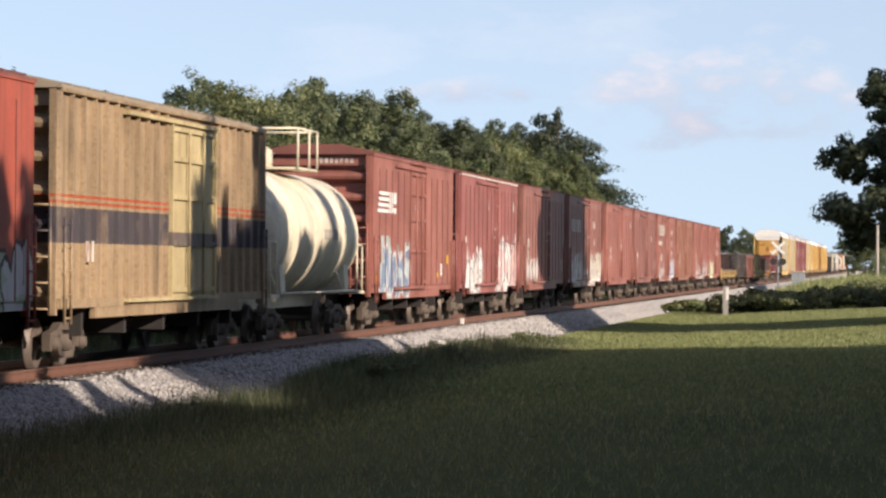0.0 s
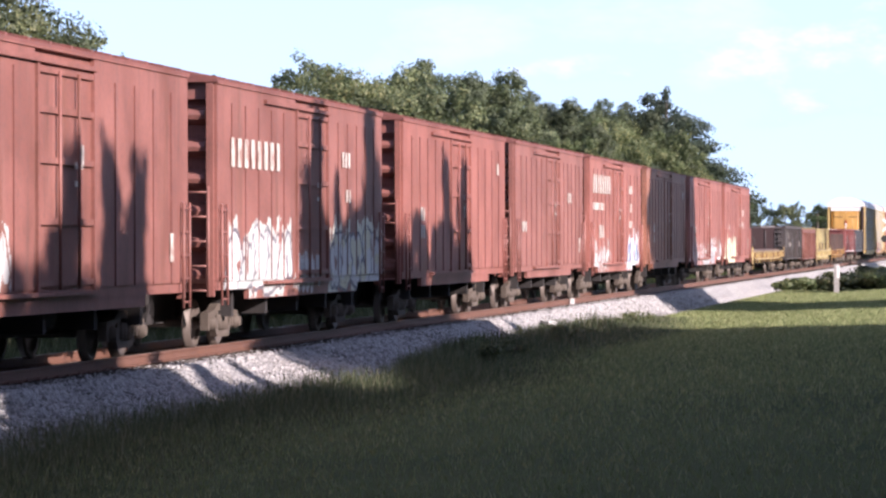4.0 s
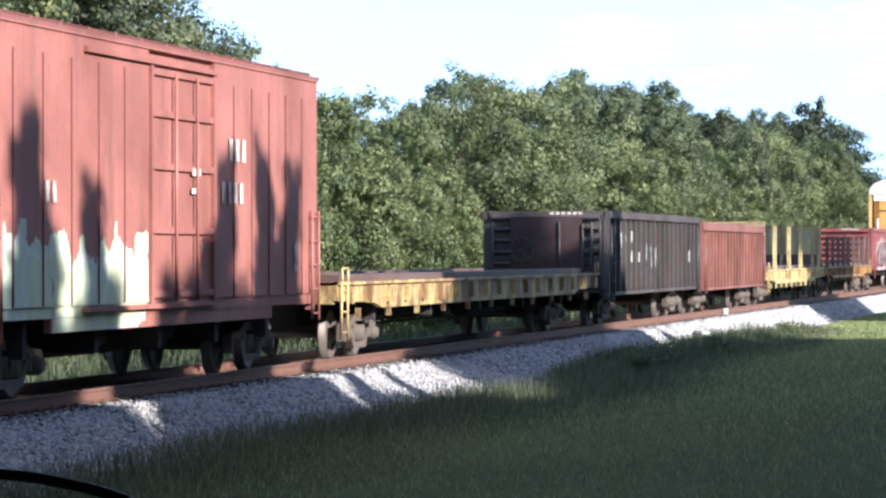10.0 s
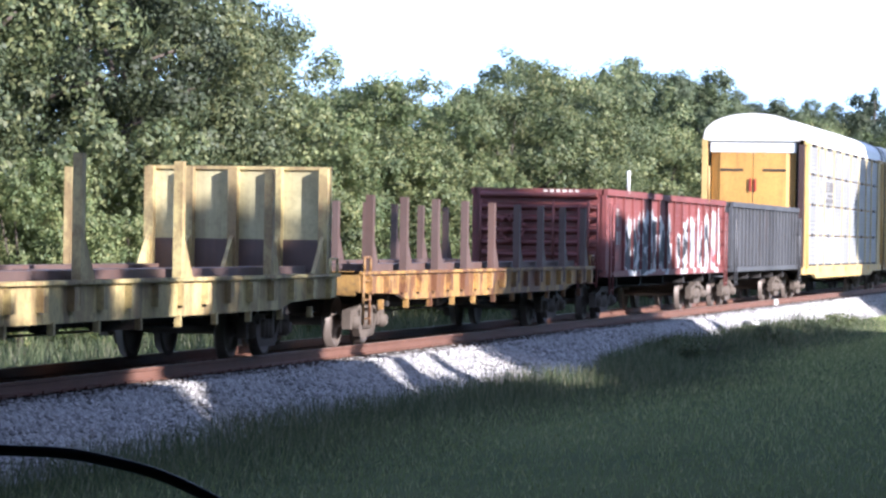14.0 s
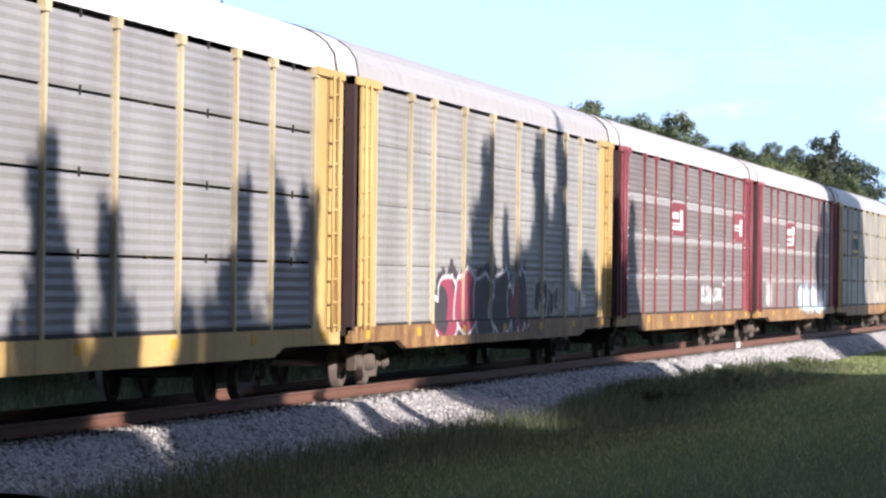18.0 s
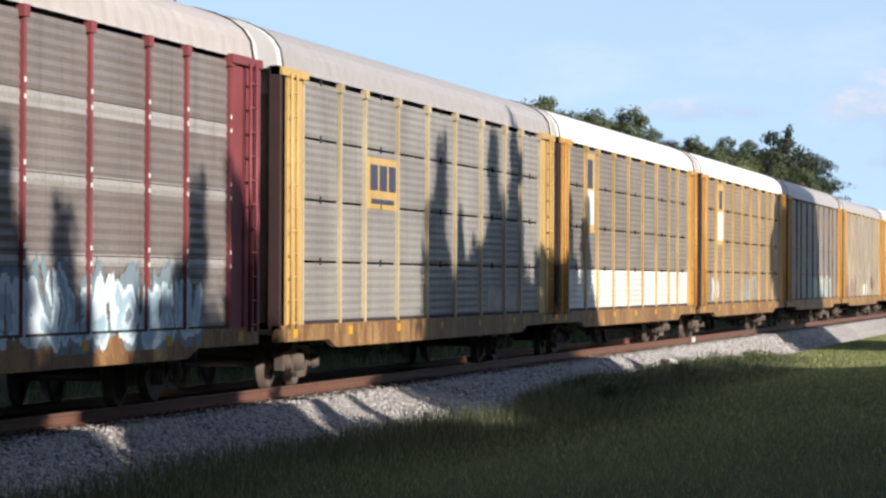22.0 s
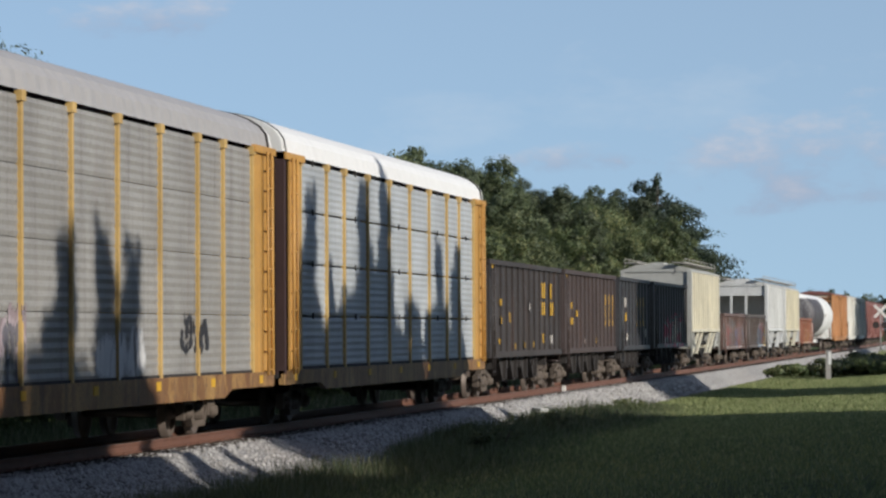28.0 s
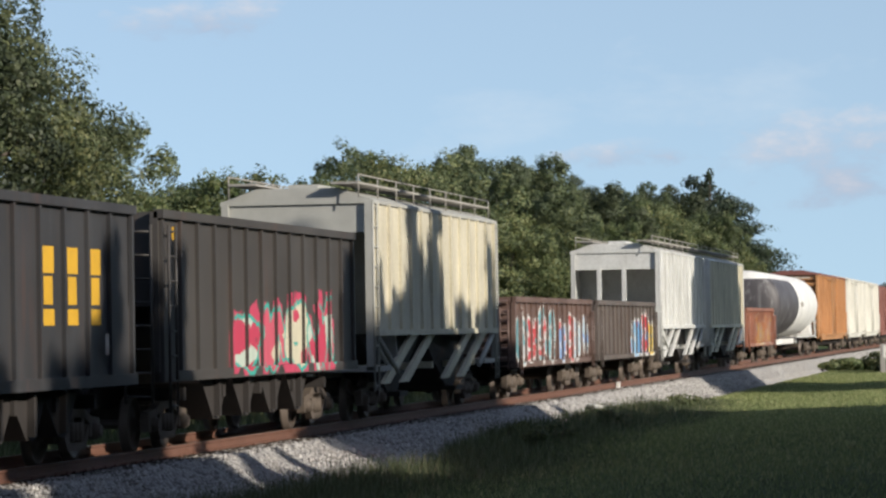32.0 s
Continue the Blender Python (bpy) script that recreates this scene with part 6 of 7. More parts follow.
    graffiti(CARS[-1][0], g, -2.6, 5.2, 1.08, 2.45, ((0.5, 0.05, 0.1), (0.5, 0.58, 0.5), (0.56, 0.1, 0.15), (0.6, 0.56, 0.42)), (0.05, 0.36, 0.3), 86, 4, 0.2, (0.52, 0.06, 0.12), 0.1, "bright red, cream and green sprayed tag")
    cream = paint("cream_hopper_paint", (0.56, 0.52, 0.4), 0.15, 0.2, 0.25)
    greyend = plain("grey_end_paint", (0.4, 0.4, 0.37), 0.2)
    a(722.0, 737.2, covered_hopper(722.0, 737.2, cream, "cream covered hopper car with a railed roof walkway", end_mat=greyend))
    wine = paint("brown_tagged_paint", (0.13, 0.08, 0.065), 0.3, 0.35, 0.4)
    a(740.0, 754.2, gondola(740.0, 754.2, wine, "brown gondola car covered in looping tags", 2.55, 0.8))
    g = post_depth(14.2, 15, 0.06, 1.44, 0.8, 0.94)
    graffiti(CARS[-1][0], g, -6.7, 0.1, 0.82, 2.4, ((0.5, 0.52, 0.54), (0.5, 0.07, 0.08), (0.16, 0.36, 0.4)), WHT, 81, 4, 0.13, None, 0.12)
    graffiti(CARS[-1][0], g, 0.6, 6.7, 0.82, 2.4, ((0.2, 0.34, 0.6), (0.5, 0.08, 0.08), (0.4, 0.5, 0.56)), WHT, 82, 4, 0.13, None, 0.12)
    wine2 = paint("brown_tagged_paint_blue", (0.1, 0.08, 0.07), 0.3, 0.35, 0.4)
    a(755.5, 770.2, gondola(755.5, 770.2, wine2, "brown gondola car with a blue and yellow tag", 2.55, 0.8))
    graffiti(CARS[-1][0], post_depth(14.7, 15, 0.06, 1.44, 0.8, 0.94), 1.2, 7.0, 0.82, 2.35, ((0.1, 0.28, 0.55), YEL, (0.25, 0.45, 0.65), RED), WHT, 83, 4, 0.2, None, 0.14)
    pale = paint("pale_grey_hopper_paint", (0.55, 0.55, 0.53), 0.12, 0.2, 0.25)
    a(771.6, 786.6, covered_hopper(771.6, 786.6, pale, "pale grey covered hopper car", end_mat=pale))
    a(788.2, 803.2, covered_hopper(788.2, 803.2, cream, "cream covered hopper car", end_mat=pale))
    a(804.8, 819.5, gondola(804.8, 819.5, paint("rust_gondola_paint", (0.25, 0.1, 0.06), 0.4, 0.3, 0.4), "rusty orange-brown gondola car", 2.5, 0.8))
    graffiti(CARS[-1][0], post_depth(14.7, 15, 0.06, 1.44, 0.8, 0.94), -3.0, 6.0, 0.82, 2.3, (YEL, CRM2, (0.5, 0.2, 0.06)), (0.66, 0.62, 0.5), 84, 5, 0.15, None, 0.2)
    a(821.4, 849.6, tank_car(821.4, 849.6, paint("white_tank_paint", (0.72, 0.71, 0.68), 0.08, 0.15, 0.2, patches=[(-14, -1.0, 0, 4, (0.06, 0.055, 0.06))]), "long tank car, dark at one end and white at the other", r=1.62, zc=2.78, fittings=False))
    a(851.4, 876.6, boxcar(851.4, 876.6, paint("orange_boxcar_paint", (0.4, 0.19, 0.07), 0.3, 0.3, 0.3), "faded orange ribbed steel boxcar", M_ROOF_RED, posts=22, eave=4.55, ribs=True))
    whitebox = paint("white_boxcar_paint", (0.6, 0.58, 0.52), 0.12, 0.25, 0.25)
    a(878.4, 897.6, boxcar(878.4, 897.6, whitebox, "off-white insulated boxcar with ribbed sides", plain("white_box_roof", (0.6, 0.58, 0.54)), posts=18, eave=4.6, ribs=True))
    a(899.2, 918.4, boxcar(899.2, 918.4, whitebox, "off-white insulated boxcar with ribbed sides", plain("white_box_roof", (0.6, 0.58, 0.54)), posts=18, eave=4.6, ribs=True))
    for u in (920.2, 938.0, 955.8):
        a(u, u + 16.0, boxcar(u, u + 16.0, paint("oxide_red_paint", BROWN, 0.35, 0.35, 0.4), "dull brown-red ribbed steel boxcar", M_ROOF_RED))


make_train()


# ---- trees and bushes ----
def leaf_cloud(blobs, count, size, seed, droop=0.0, tufts=13, loose=0.235):
    """Small pointed leaf quads: every ellipsoid clump (x, y, z, rx, ry, rz) carries tufts on its shell, and the leaves sit round the tufts."""
    rng = np.random.default_rng(seed)
    blobs = np.array(blobs)
    w = blobs[:, 3] * blobs[:, 5]
    nb = len(blobs)
    td = rng.normal(size=(nb, tufts, 3))
    td[:, :, 2] = td[:, :, 2] * 0.8 + 0.25
    td /= np.linalg.norm(td, axis=2)[:, :, None]
    reach = 0.7 + 0.45 * rng.random((nb, tufts, 1))
    tc = blobs[:, None, :3] + td * blobs[:, None, 3:6] * reach
    which = rng.choice(nb, count, p=w / w.sum())
    tuft = rng.integers(0, tufts, count)
    d = rng.normal(size=(count, 3))
    d /= np.linalg.norm(d, axis=1)[:, None]
    fat = (0.75 + 0.6 * rng.random((nb, tufts)))[which, tuft][:, None]
    P = tc[which, tuft] + d * blobs[which, 3:6] * loose * fat * (0.55 + 0.75 * rng.random((count, 1)) ** 0.8) * 1.5
    P[:, 2] -= droop * rng.random(count)
    n = d * 0.9 + td[which, tuft] * 0.5 + rng.normal(size=(count, 3)) * 0.4
    n /= np.linalg.norm(n, axis=1)[:, None]
    a = np.cross(n, rng.normal(size=(count, 3)))
    a /= np.linalg.norm(a, axis=1)[:, None]
    b = np.cross(n, a)
    s = size * (0.6 + 0.8 * rng.random(count))[:, None]
    V = np.empty((count, 4, 3))
    V[:, 0], V[:, 2] = P - a * s, P + a * s
    V[:, 1], V[:, 3] = P + b * s * 0.55 + n * s * 0.15, P - b * s * 0.55 + n * s * 0.15
    return V.reshape(-1, 3)


def quads_mesh(name, V, mat):
    n = len(V) // 4
    me = bpy.data.meshes.new(name)
    me.vertices.add(len(V))
    me.vertices.foreach_set("co", V.astype(np.float32).ravel())
    me.loops.add(4 * n)
    me.loops.foreach_set("vertex_index", np.arange(4 * n, dtype=np.int32))
    me.polygons.add(n)
    me.polygons.foreach_set("loop_start", np.arange(0, 4 * n, 4, dtype=np.int32))
    me.materials.append(mat)
    me.update(calc_edges=True)
    return me


def broadleaf(seed, height, width, leaves, mat, label, trunk_h=0.25, size=0.062, low=0.16, category="tree", name="broadleaf_tree"):
    """A broad tree with its base at the origin: tapered trunk, forking limbs, uneven crown of leaf sprays."""
    rnd = random.Random(seed)
    tree = thing(name, label, category)
    bm = bmesh.new()
    lean = (rnd.uniform(-0.3, 0.3), rnd.uniform(-0.3, 0.3))
    top = (lean[0], lean[1], height * (trunk_h + 0.2))
    tube(bm, (0, 0, -0.2), (lean[0] * 0.5, lean[1] * 0.5, height * trunk_h), 0.022 * height, 0.016 * height, 9)
    tube(bm, (lean[0] * 0.5, lean[1] * 0.5, height * trunk_h), top, 0.016 * height, 0.009 * height, 8)
    blobs = []
    n = 34
    for i in range(n):
        a = 2.4 * i + rnd.uniform(-0.6, 0.6)
        f = (i + 0.5) / n
        z = height * (low + (0.9 - low) * f)
        shape = math.sin(math.pi * min(1.0, 0.3 + 0.62 * f)) ** 0.6
        spread = width * 0.5 * shape * rnd.uniform(0.45, 1.0)
        r = width * rnd.uniform(0.09, 0.165)
        c = (lean[0] + spread * math.cos(a), lean[1] + spread * math.sin(a), z + height * 0.05 * rnd.uniform(-1, 1))
        blobs.append((*c, r, r, r * rnd.uniform(0.6, 0.9)))
        if i % 2 == 0:
            tube(bm, (lean[0] * 0.6, lean[1] * 0.6, height * (trunk_h + 0.05 + 0.3 * f * rnd.random())), c, 0.008 * height, 0.003 * height, 6)
    for i in range(16):
        a = rnd.uniform(0, 6.3)
        q = rnd.random()
        r = width * rnd.uniform(0.05, 0.09)
        reach = width * 0.54 * math.sin(math.pi * min(1.0, 0.3 + 0.62 * q)) ** 0.6
        blobs.append((lean[0] + reach * math.cos(a), lean[1] + reach * math.sin(a), height * (low + 0.08 + (0.9 - low) * q), r, r, r))
    part("trunk", bm, M_BARK, tree)
    part("crown", quads_mesh("crown", leaf_cloud(blobs, leaves, size, seed, 0.1), mat), None, tree, "dense green crown")
    return tree


def pine(seed, height, width, leaves, mat, label, size=0.12, power=0.9):
    rnd = random.Random(seed)
    tree = thing("pine_tree", label, "tree")
    bm = bmesh.new()
    tube(bm, (0, 0, -0.2), (0.1, 0, height * 0.97), 0.017 * height, 0.004 * height, 8)
    blobs = []
    levels = 15
    for i in range(levels):
        f = i / (levels - 1)
        z = height * (0.22 + 0.74 * f)
        for k in range(5 if f < 0.8 else 3):
            a = 6.28 * k / 5 + i * 1.1 + rnd.uniform(-0.3, 0.3)
            reach = width * 0.5 * (1 - f) ** power * rnd.uniform(0.6, 1.05) + 0.2
            c = (reach * 0.75 * math.cos(a), reach * 0.75 * math.sin(a), z + rnd.uniform(-0.3, 0.5))
            blobs.append((*c, reach * 0.42 + 0.2, reach * 0.42 + 0.2, 0.45 + 0.25 * (1 - f)))
            tube(bm, (0, 0, z - 0.3), c, 0.06, 0.02, 5)
    part("trunk", bm, M_BARK, tree)
    part("crown", quads_mesh("crown", leaf_cloud(blobs, leaves, size, seed, 0.15, 8, 0.4), mat), None, tree, "dark layered needle crown")
    return tree


def palm(seed, height, label):
    rnd = random.Random(seed)
    tree = thing("palm_tree", label, "palm tree")
    part("trunk", tubes(((0, 0, -0.2), (0.1, 0, height * 0.8), 0.2, 0.16, 9)), M_BARK, tree)
    vs = []
    for i in range(34):
        a, up = rnd.uniform(0, 6.28), rnd.uniform(-0.7, 1.2)
        ln = rnd.uniform(1.0, 1.5)
        base = Vector((0.1, 0, height * 0.8))
        d = Vector((math.cos(a) * math.cos(up), math.sin(a) * math.cos(up), math.sin(up)))
        side = d.cross(Vector((0, 0, 1))).normalized()
        mid = base + d * ln * 0.6
        for k in range(11):
            s = (k - 5) / 5
            tip = mid + d * ln * 0.75 * (1 - 0.4 * abs(s)) + side * s * ln * 0.75 - Vector((0, 0, 0.3 * abs(s) + 0.15))
            w = side * 0.05
            vs += [mid - w, mid + w, tip + w * 0.3, tip - w * 0.3]
    part("crown", quads_mesh("crown", np.array([tuple(v) for v in vs]), M_FROND), None, tree, "fan-shaped fronds")
    return tree


def make_trees():
    rnd = random.Random(11)
    kinds = [broadleaf(31, 9.5, 8.5, 80000, M_LEAF_A, "broad green oak in the belt behind the track"),
             broadleaf(32, 10.5, 8.0, 80000, M_LEAF_B, "dark green oak in the belt behind the track"),
             broadleaf(33, 8.0, 8.0, 75000, M_LEAF_C, "bright green tree overgrown with vines", low=0.1),
             broadleaf(34, 11.5, 10.0, 95000, M_LEAF_A, "tall spreading oak behind the track"),
             broadleaf(35, 6.5, 7.5, 62000, M_LEAF_C, "low bushy tree at the edge of the wood", low=0.05, trunk_h=0.12)]
    for t in kinds:
        t["group"] = "trees behind the track"
    used = set()

    def place(k, x, y, h, group=""):
        """Stand a tree of kind k at x, y with that height."""
        base = kinds[k]
        natural = (9.5, 10.5, 8.0, 11.5, 6.5)[k]
        s = h / natural
        if k not in used:
            used.add(k)
            ob = base
        else:
            ob = copy_thing(base, Matrix.Identity(4))
        ob.matrix_basis = Matrix.Translation((x, y, ground_z(x, y))) @ Matrix.Rotation(rnd.uniform(0, 6.28), 4, "Z") @ Matrix.Diagonal((s * rnd.uniform(0.9, 1.1), s * rnd.uniform(0.9, 1.1), s, 1))
        return ob

    # the belt behind the track: (kind, y, distance from the camera line, height)
    belt = [(3, 62, -29, 11.3), (0, 70, -28, 11.1), (1, 78, -28.5, 11.1), (3, 85, -28, 10.9), (0, 92, -28.5, 9.1), (2, 100, -27, 7.2), (0, 108, -29.5, 7.1), (2, 116, -28, 7.2), (1, 124, -31, 7.9), (2, 130, -27, 8.6),
            (0, 139, -28.5, 8.9), (3, 147, -29, 9.6), (0, 155, -28.5, 10.6), (2, 163, -26.5, 7.9), (1, 176, -29, 11.5), (3, 182, -28.5, 11.1), (2, 195, -27, 8.3), (1, 206, -28.5, 11.1), (0, 218, -29, 10.2),
            (2, 228, -28, 10.0), (1, 238, -29, 11.9), (3, 249, -31, 11.3), (2, 260, -28, 11.0), (1, 270, -30, 13.0), (2, 283, -28, 10.0), (0, 294, -31, 10.8), (1, 306, -31, 11.2), (1, 318, -31.8, 10.8), (2, 312, -28.5, 9.3)]
    for k, y, x, h in belt:
        place(k, x, y, h * 1.05)
    for i in range(34):
        y = 58 + i * 8.2
        place(4, -24.3 + rnd.uniform(-0.9, 0.9), y, rnd.uniform(3.6, 5.2))
    for i in range(14):
        place(rnd.choice((0, 1, 3)), -39 + rnd.uniform(-3, 3), 60 + i * 20, rnd.uniform(6.4, 7.6) * (1.0 if i > 5 else 0.9))
    # far woods on both sides of the crossing
    for x, y, h, k in ((-33, 430, 9, 1), (-30, 470, 8, 0), (-26, 520, 8.5, 1), (-24, 600, 9, 0), (-22, 680, 9, 1), (-6, 700, 9, 0), (-12, 900, 10, 1), (4, 560, 9, 1), (-2, 800, 10, 0), (-40, 760, 10, 1), (9, 420, 9, 0)):
        place(k, x, y, h)
    p = pine(41, 16.0, 15.0, 60000, M_NEEDLE, "tall dark pine above the wood behind the track", 0.13, 0.62)
    p.location = (-29.3, 297, -0.8)
    p2 = copy_thing(p, pose(-34, 318, -0.8, 0, 0, 120))
    p2.scale = (0.8, 0.8, 0.82)
    for x, y, h in ((-24.5, 180, 4.6), (-24, 440, 7.8)):
        palm(int(y), h, "cabbage palm with fan fronds").location = (x, y, -0.8)
    # the big oak to the right of the line, its shade put into dark leaves, and the row beside the lawn that throws the
    # long shadows
    oak = broadleaf(51, 14.2, 14.0, 110000, M_LEAF_B, "huge dark oak standing beyond the lawn", size=0.16, low=0.2)
    oak.location, oak.scale = (8.2, 322, -0.4), (1.69, 1.69, 1.56)
    caster = broadleaf(54, 17.2, 16.0, 130000, M_LEAF_B, "tall unseen oak by the lawn, placed for its shade", size=0.34, low=0.45, trunk_h=0.4)
    caster.location = (9.0, 125.5, -0.4)
    # two unseen dense trees, added to thicken the tall oak's shadow on the train
    caster_low = [(8.2, 123.6, 15.5), (10.4, 127.6, 15.0)]
    # unseen copies of this oak, added around the camera to keep skylight off the lawn
    for x, y, turn in ((-9.5, 13, 40), (-9, 2, 130), (5.5, 9, 220), (-2, -5, 300), (8, 1, 80)):
        copy_thing(caster, pose(x, y, -0.4, 0, 0, turn))
    row = broadleaf(52, 12.0, 9.0, 15000, M_LEAF_B, "dense unseen tree around the lawn, placed for its shade", size=0.26, low=0.02, trunk_h=0.1)
    tall = pine(53, 16.0, 9.0, 26000, M_NEEDLE, "slim tall conifer in the row beside the lawn", 0.2)
    tall["group"] = row["group"] = "row of trees beside the lawn"
    first = [True, True]

    def stand(k, x, y, h, natural):
        ob = (row, tall)[k] if first[k] else copy_thing((row, tall)[k], Matrix.Identity(4))
        first[k] = False
        s = h / natural
        ob.matrix_basis = Matrix.Translation((x, y, ground_z(x, y))) @ Matrix.Rotation(rnd.uniform(0, 6.28), 4, "Z") @ Matrix.Diagonal((s, s, s, 1))

    for y, z in SHADE_ROW:
        stand(0, 9.5 + rnd.uniform(-0.6, 0.6), y, z, 12.0)
    # more unseen trees outside the row, added to cut skylight and darken the lawn
    for x, y, z in ((13.5, 178, 10.5), (12, 166, 9.5), (18, 30, 14.5), (18, 42, 11.5), (18, 55, 14.5), (18, 68, 13), (6, -8, 13), (-3, -14, 14), (-12, -12, 13), (14, 2, 14), (27, 20, 17), (28, 45, 17), (-22, -10, 13), (27, 70, 16), (17, 17, 14), (19, 80, 13), (9, -12, 16), (1, -9, 18), (-8, -9, 18), (-16, -8, 18), (24, 5, 17), (33, 32, 18), (34, 58, 18)):
        stand(0, x, y, z, 12.0)
    for x, y, z in caster_low:
        stand(0, x, y, z, 12.0)
    for y, z in SHADE_TOPS:
        stand(1, 9.0, y, z, 16.0)


# row of trees beside the lawn: places along y with heights; slim tops above it
SHADE_ROW = [(-2 + 3.6 * i, (11.4 if i < 8 else 9.4) + 0.5 * math.sin(i * 2.1)) for i in range(11)] + [(37, 9.3), (39.4, 9.1), (42.0, 8.9), (44.4, 8.8), (46.8, 8.7), (49.4, 8.8), (52.0, 8.9), (53.9, 9.0), (55.8, 11.5), (58.2, 12.0), (61.0, 12.0), (64.4, 11.9), (68.5, 11.5), (73, 10.3), (77.5, 9.0), (82, 8.6), (85.2, 8.4)]
SHADE_TOPS = [(Y - 11.9, z + 10.3) for Y, z in ((38.4, 3.5), (40.8, 2.7), (46.9, 3.2), (48.9, 3.3), (50.7, 3.2), (54.2, 0.4), (56.6, -0.2), (64.4, 4.5), (66.3, 3.0), (70.0, 4.8), (72.2, 5.2), (79.6, 3.8), (82.4, 3.7))]
make_trees()


# ---- grass, weeds and low bushes ----
def blades(name, label, n, seed, y0, y1, xr, hr, w0, mat, bias=1.0):
    """Upright grass blades on the ground between y0 and y1; xr gives x from y and a random number, hr the height."""
    rng = np.random.default_rng(seed)
    y = y0 + (y1 - y0) * rng.random(n) ** bias
    u = rng.random(n)
    x = np.array([xr(q, r) for q, r in zip(y, u)])
    h = np.array([hr(p, q, r) for p, q, r in zip(x, y, rng.random(n))])
    a = rng.random(n) * 6.28
    lean = rng.normal(size=(n, 2)) * 0.3 * h[:, None]
    w = w0 * (0.6 + 0.9 * rng.random(n)) * np.clip(y / 95, 0.45, 1.2)
    z = np.array([ground_z(p, q) for p, q in zip(x, y)]) - 0.02
    V = np.empty((n, 4, 3))
    dx, dy = np.cos(a) * w, np.sin(a) * w
    V[:, 0] = np.stack([x - dx, y - dy, z], 1)
    V[:, 1] = np.stack([x + dx, y + dy, z], 1)
    V[:, 2] = np.stack([x + lean[:, 0] + dx * 0.2, y + lean[:, 1], z + h], 1)
    V[:, 3] = np.stack([x + lean[:, 0] - dx * 0.2, y + lean[:, 1], z + h], 1)
    ob = new(name, quads_mesh(name, V.reshape(-1, 3), mat))
    tagged(ob, label, "grass", kind="stuff")


def foot_x(y):
    return TRACK_X + bed_x(y, 1)


def tall_patch(y):
    """Weeds grow highest where the bank is overgrown."""
    return 0.3 + 0.38 * math.exp(-((y - 46) / 20.0) ** 4) + 0.52 * math.exp(-((y - 85) / 20.0) ** 4) + 0.3 * noise.noise((y * 0.25, 0, 2)) * (0.3 + math.exp(-((y - 85) / 20.0) ** 4))


blades("lawn_grass", "short mown lawn grass", 220000, 7, 28, 182, lambda y, u: foot_x(y) + 0.2 + u ** 1.1 * (2.5 - foot_x(y)), lambda x, y, u: 0.045 + 0.06 * u, 0.017, M_BLADE, 0.85)
blades("trackside_weeds", "tall unmown weeds along the ballast edge", 85000, 8, 30, 114, lambda y, u: foot_x(y) - 0.75 * max(0, tall_patch(y) - 0.25) * (1 - math.exp(-((y - 60) / 9.0) ** 4)) + u ** 1.5 * 3.6, lambda x, y, u: max(0.05, tall_patch(y) * (0.22 + 0.55 * u * u) * math.exp(-max(0, x - foot_x(y) - 0.9) / 1.3)), 0.013, M_WEED, 0.9)
blades("roadside_grass", "tall pale unmown grass beyond the lawn", 30000, 12, 200, 292, lambda y, u: -9.6 + 15 * u, lambda x, y, u: (0.9 + 1.1 * u) * (0.75 + 0.35 * noise.noise((x * 0.4, y * 0.12, 6))) * min(1.0, 0.35 + (x + 9.6) * 0.14), 0.035, M_BLADE, 0.8)
blades("far_side_grass", "rough pale grass behind the track", 16000, 9, 45, 190, lambda y, u: -18.2 - 5.5 * u, lambda x, y, u: 0.2 + 0.45 * u, 0.02, M_WEED, 1.2)


def bush(seed, x, y, w, h, count, mat, label):
    rnd = random.Random(seed)
    ob = thing("bush", label, "bush", "bushes beside the lawn", at=(x, y, ground_z(x, y)))
    blobs = [(rnd.uniform(-w, w) * 0.4, rnd.uniform(-w, w) * 0.4, h * rnd.uniform(0.2, 0.6), w * 0.22, w * 0.22, h * 0.32) for i in range(12)]
    part("stem", tubes(((0, 0, -0.1), (0.1, 0, h * 0.5), 0.05, 0.02, 6), ((0, 0, 0), (-0.3, 0.2, h * 0.45), 0.04, 0.02, 6)), M_BARK, ob)
    part("foliage", quads_mesh("foliage", leaf_cloud(blobs, count, 0.1, seed), mat), None, ob)
    return ob


for k, (x, y, w, h) in enumerate(((-7.2, 178, 4, 1.3), (-4.6, 176, 5, 1.4), (-1.6, 174, 5, 1.5), (1.6, 172, 5, 1.7), (-5.8, 190, 4, 1.4), (-2.6, 192, 5, 1.5), (0.8, 194, 6, 1.9), (-3.6, 215, 5, 1.5), (-0.6, 225, 6, 1.9), (-10.6, 186, 3, 0.9))):
    bush(70 + k, x, y, w, h * 0.75, 5200, M_LEAF_C if k % 2 else M_LEAF_A, "overgrown roadside bush beyond the lawn")


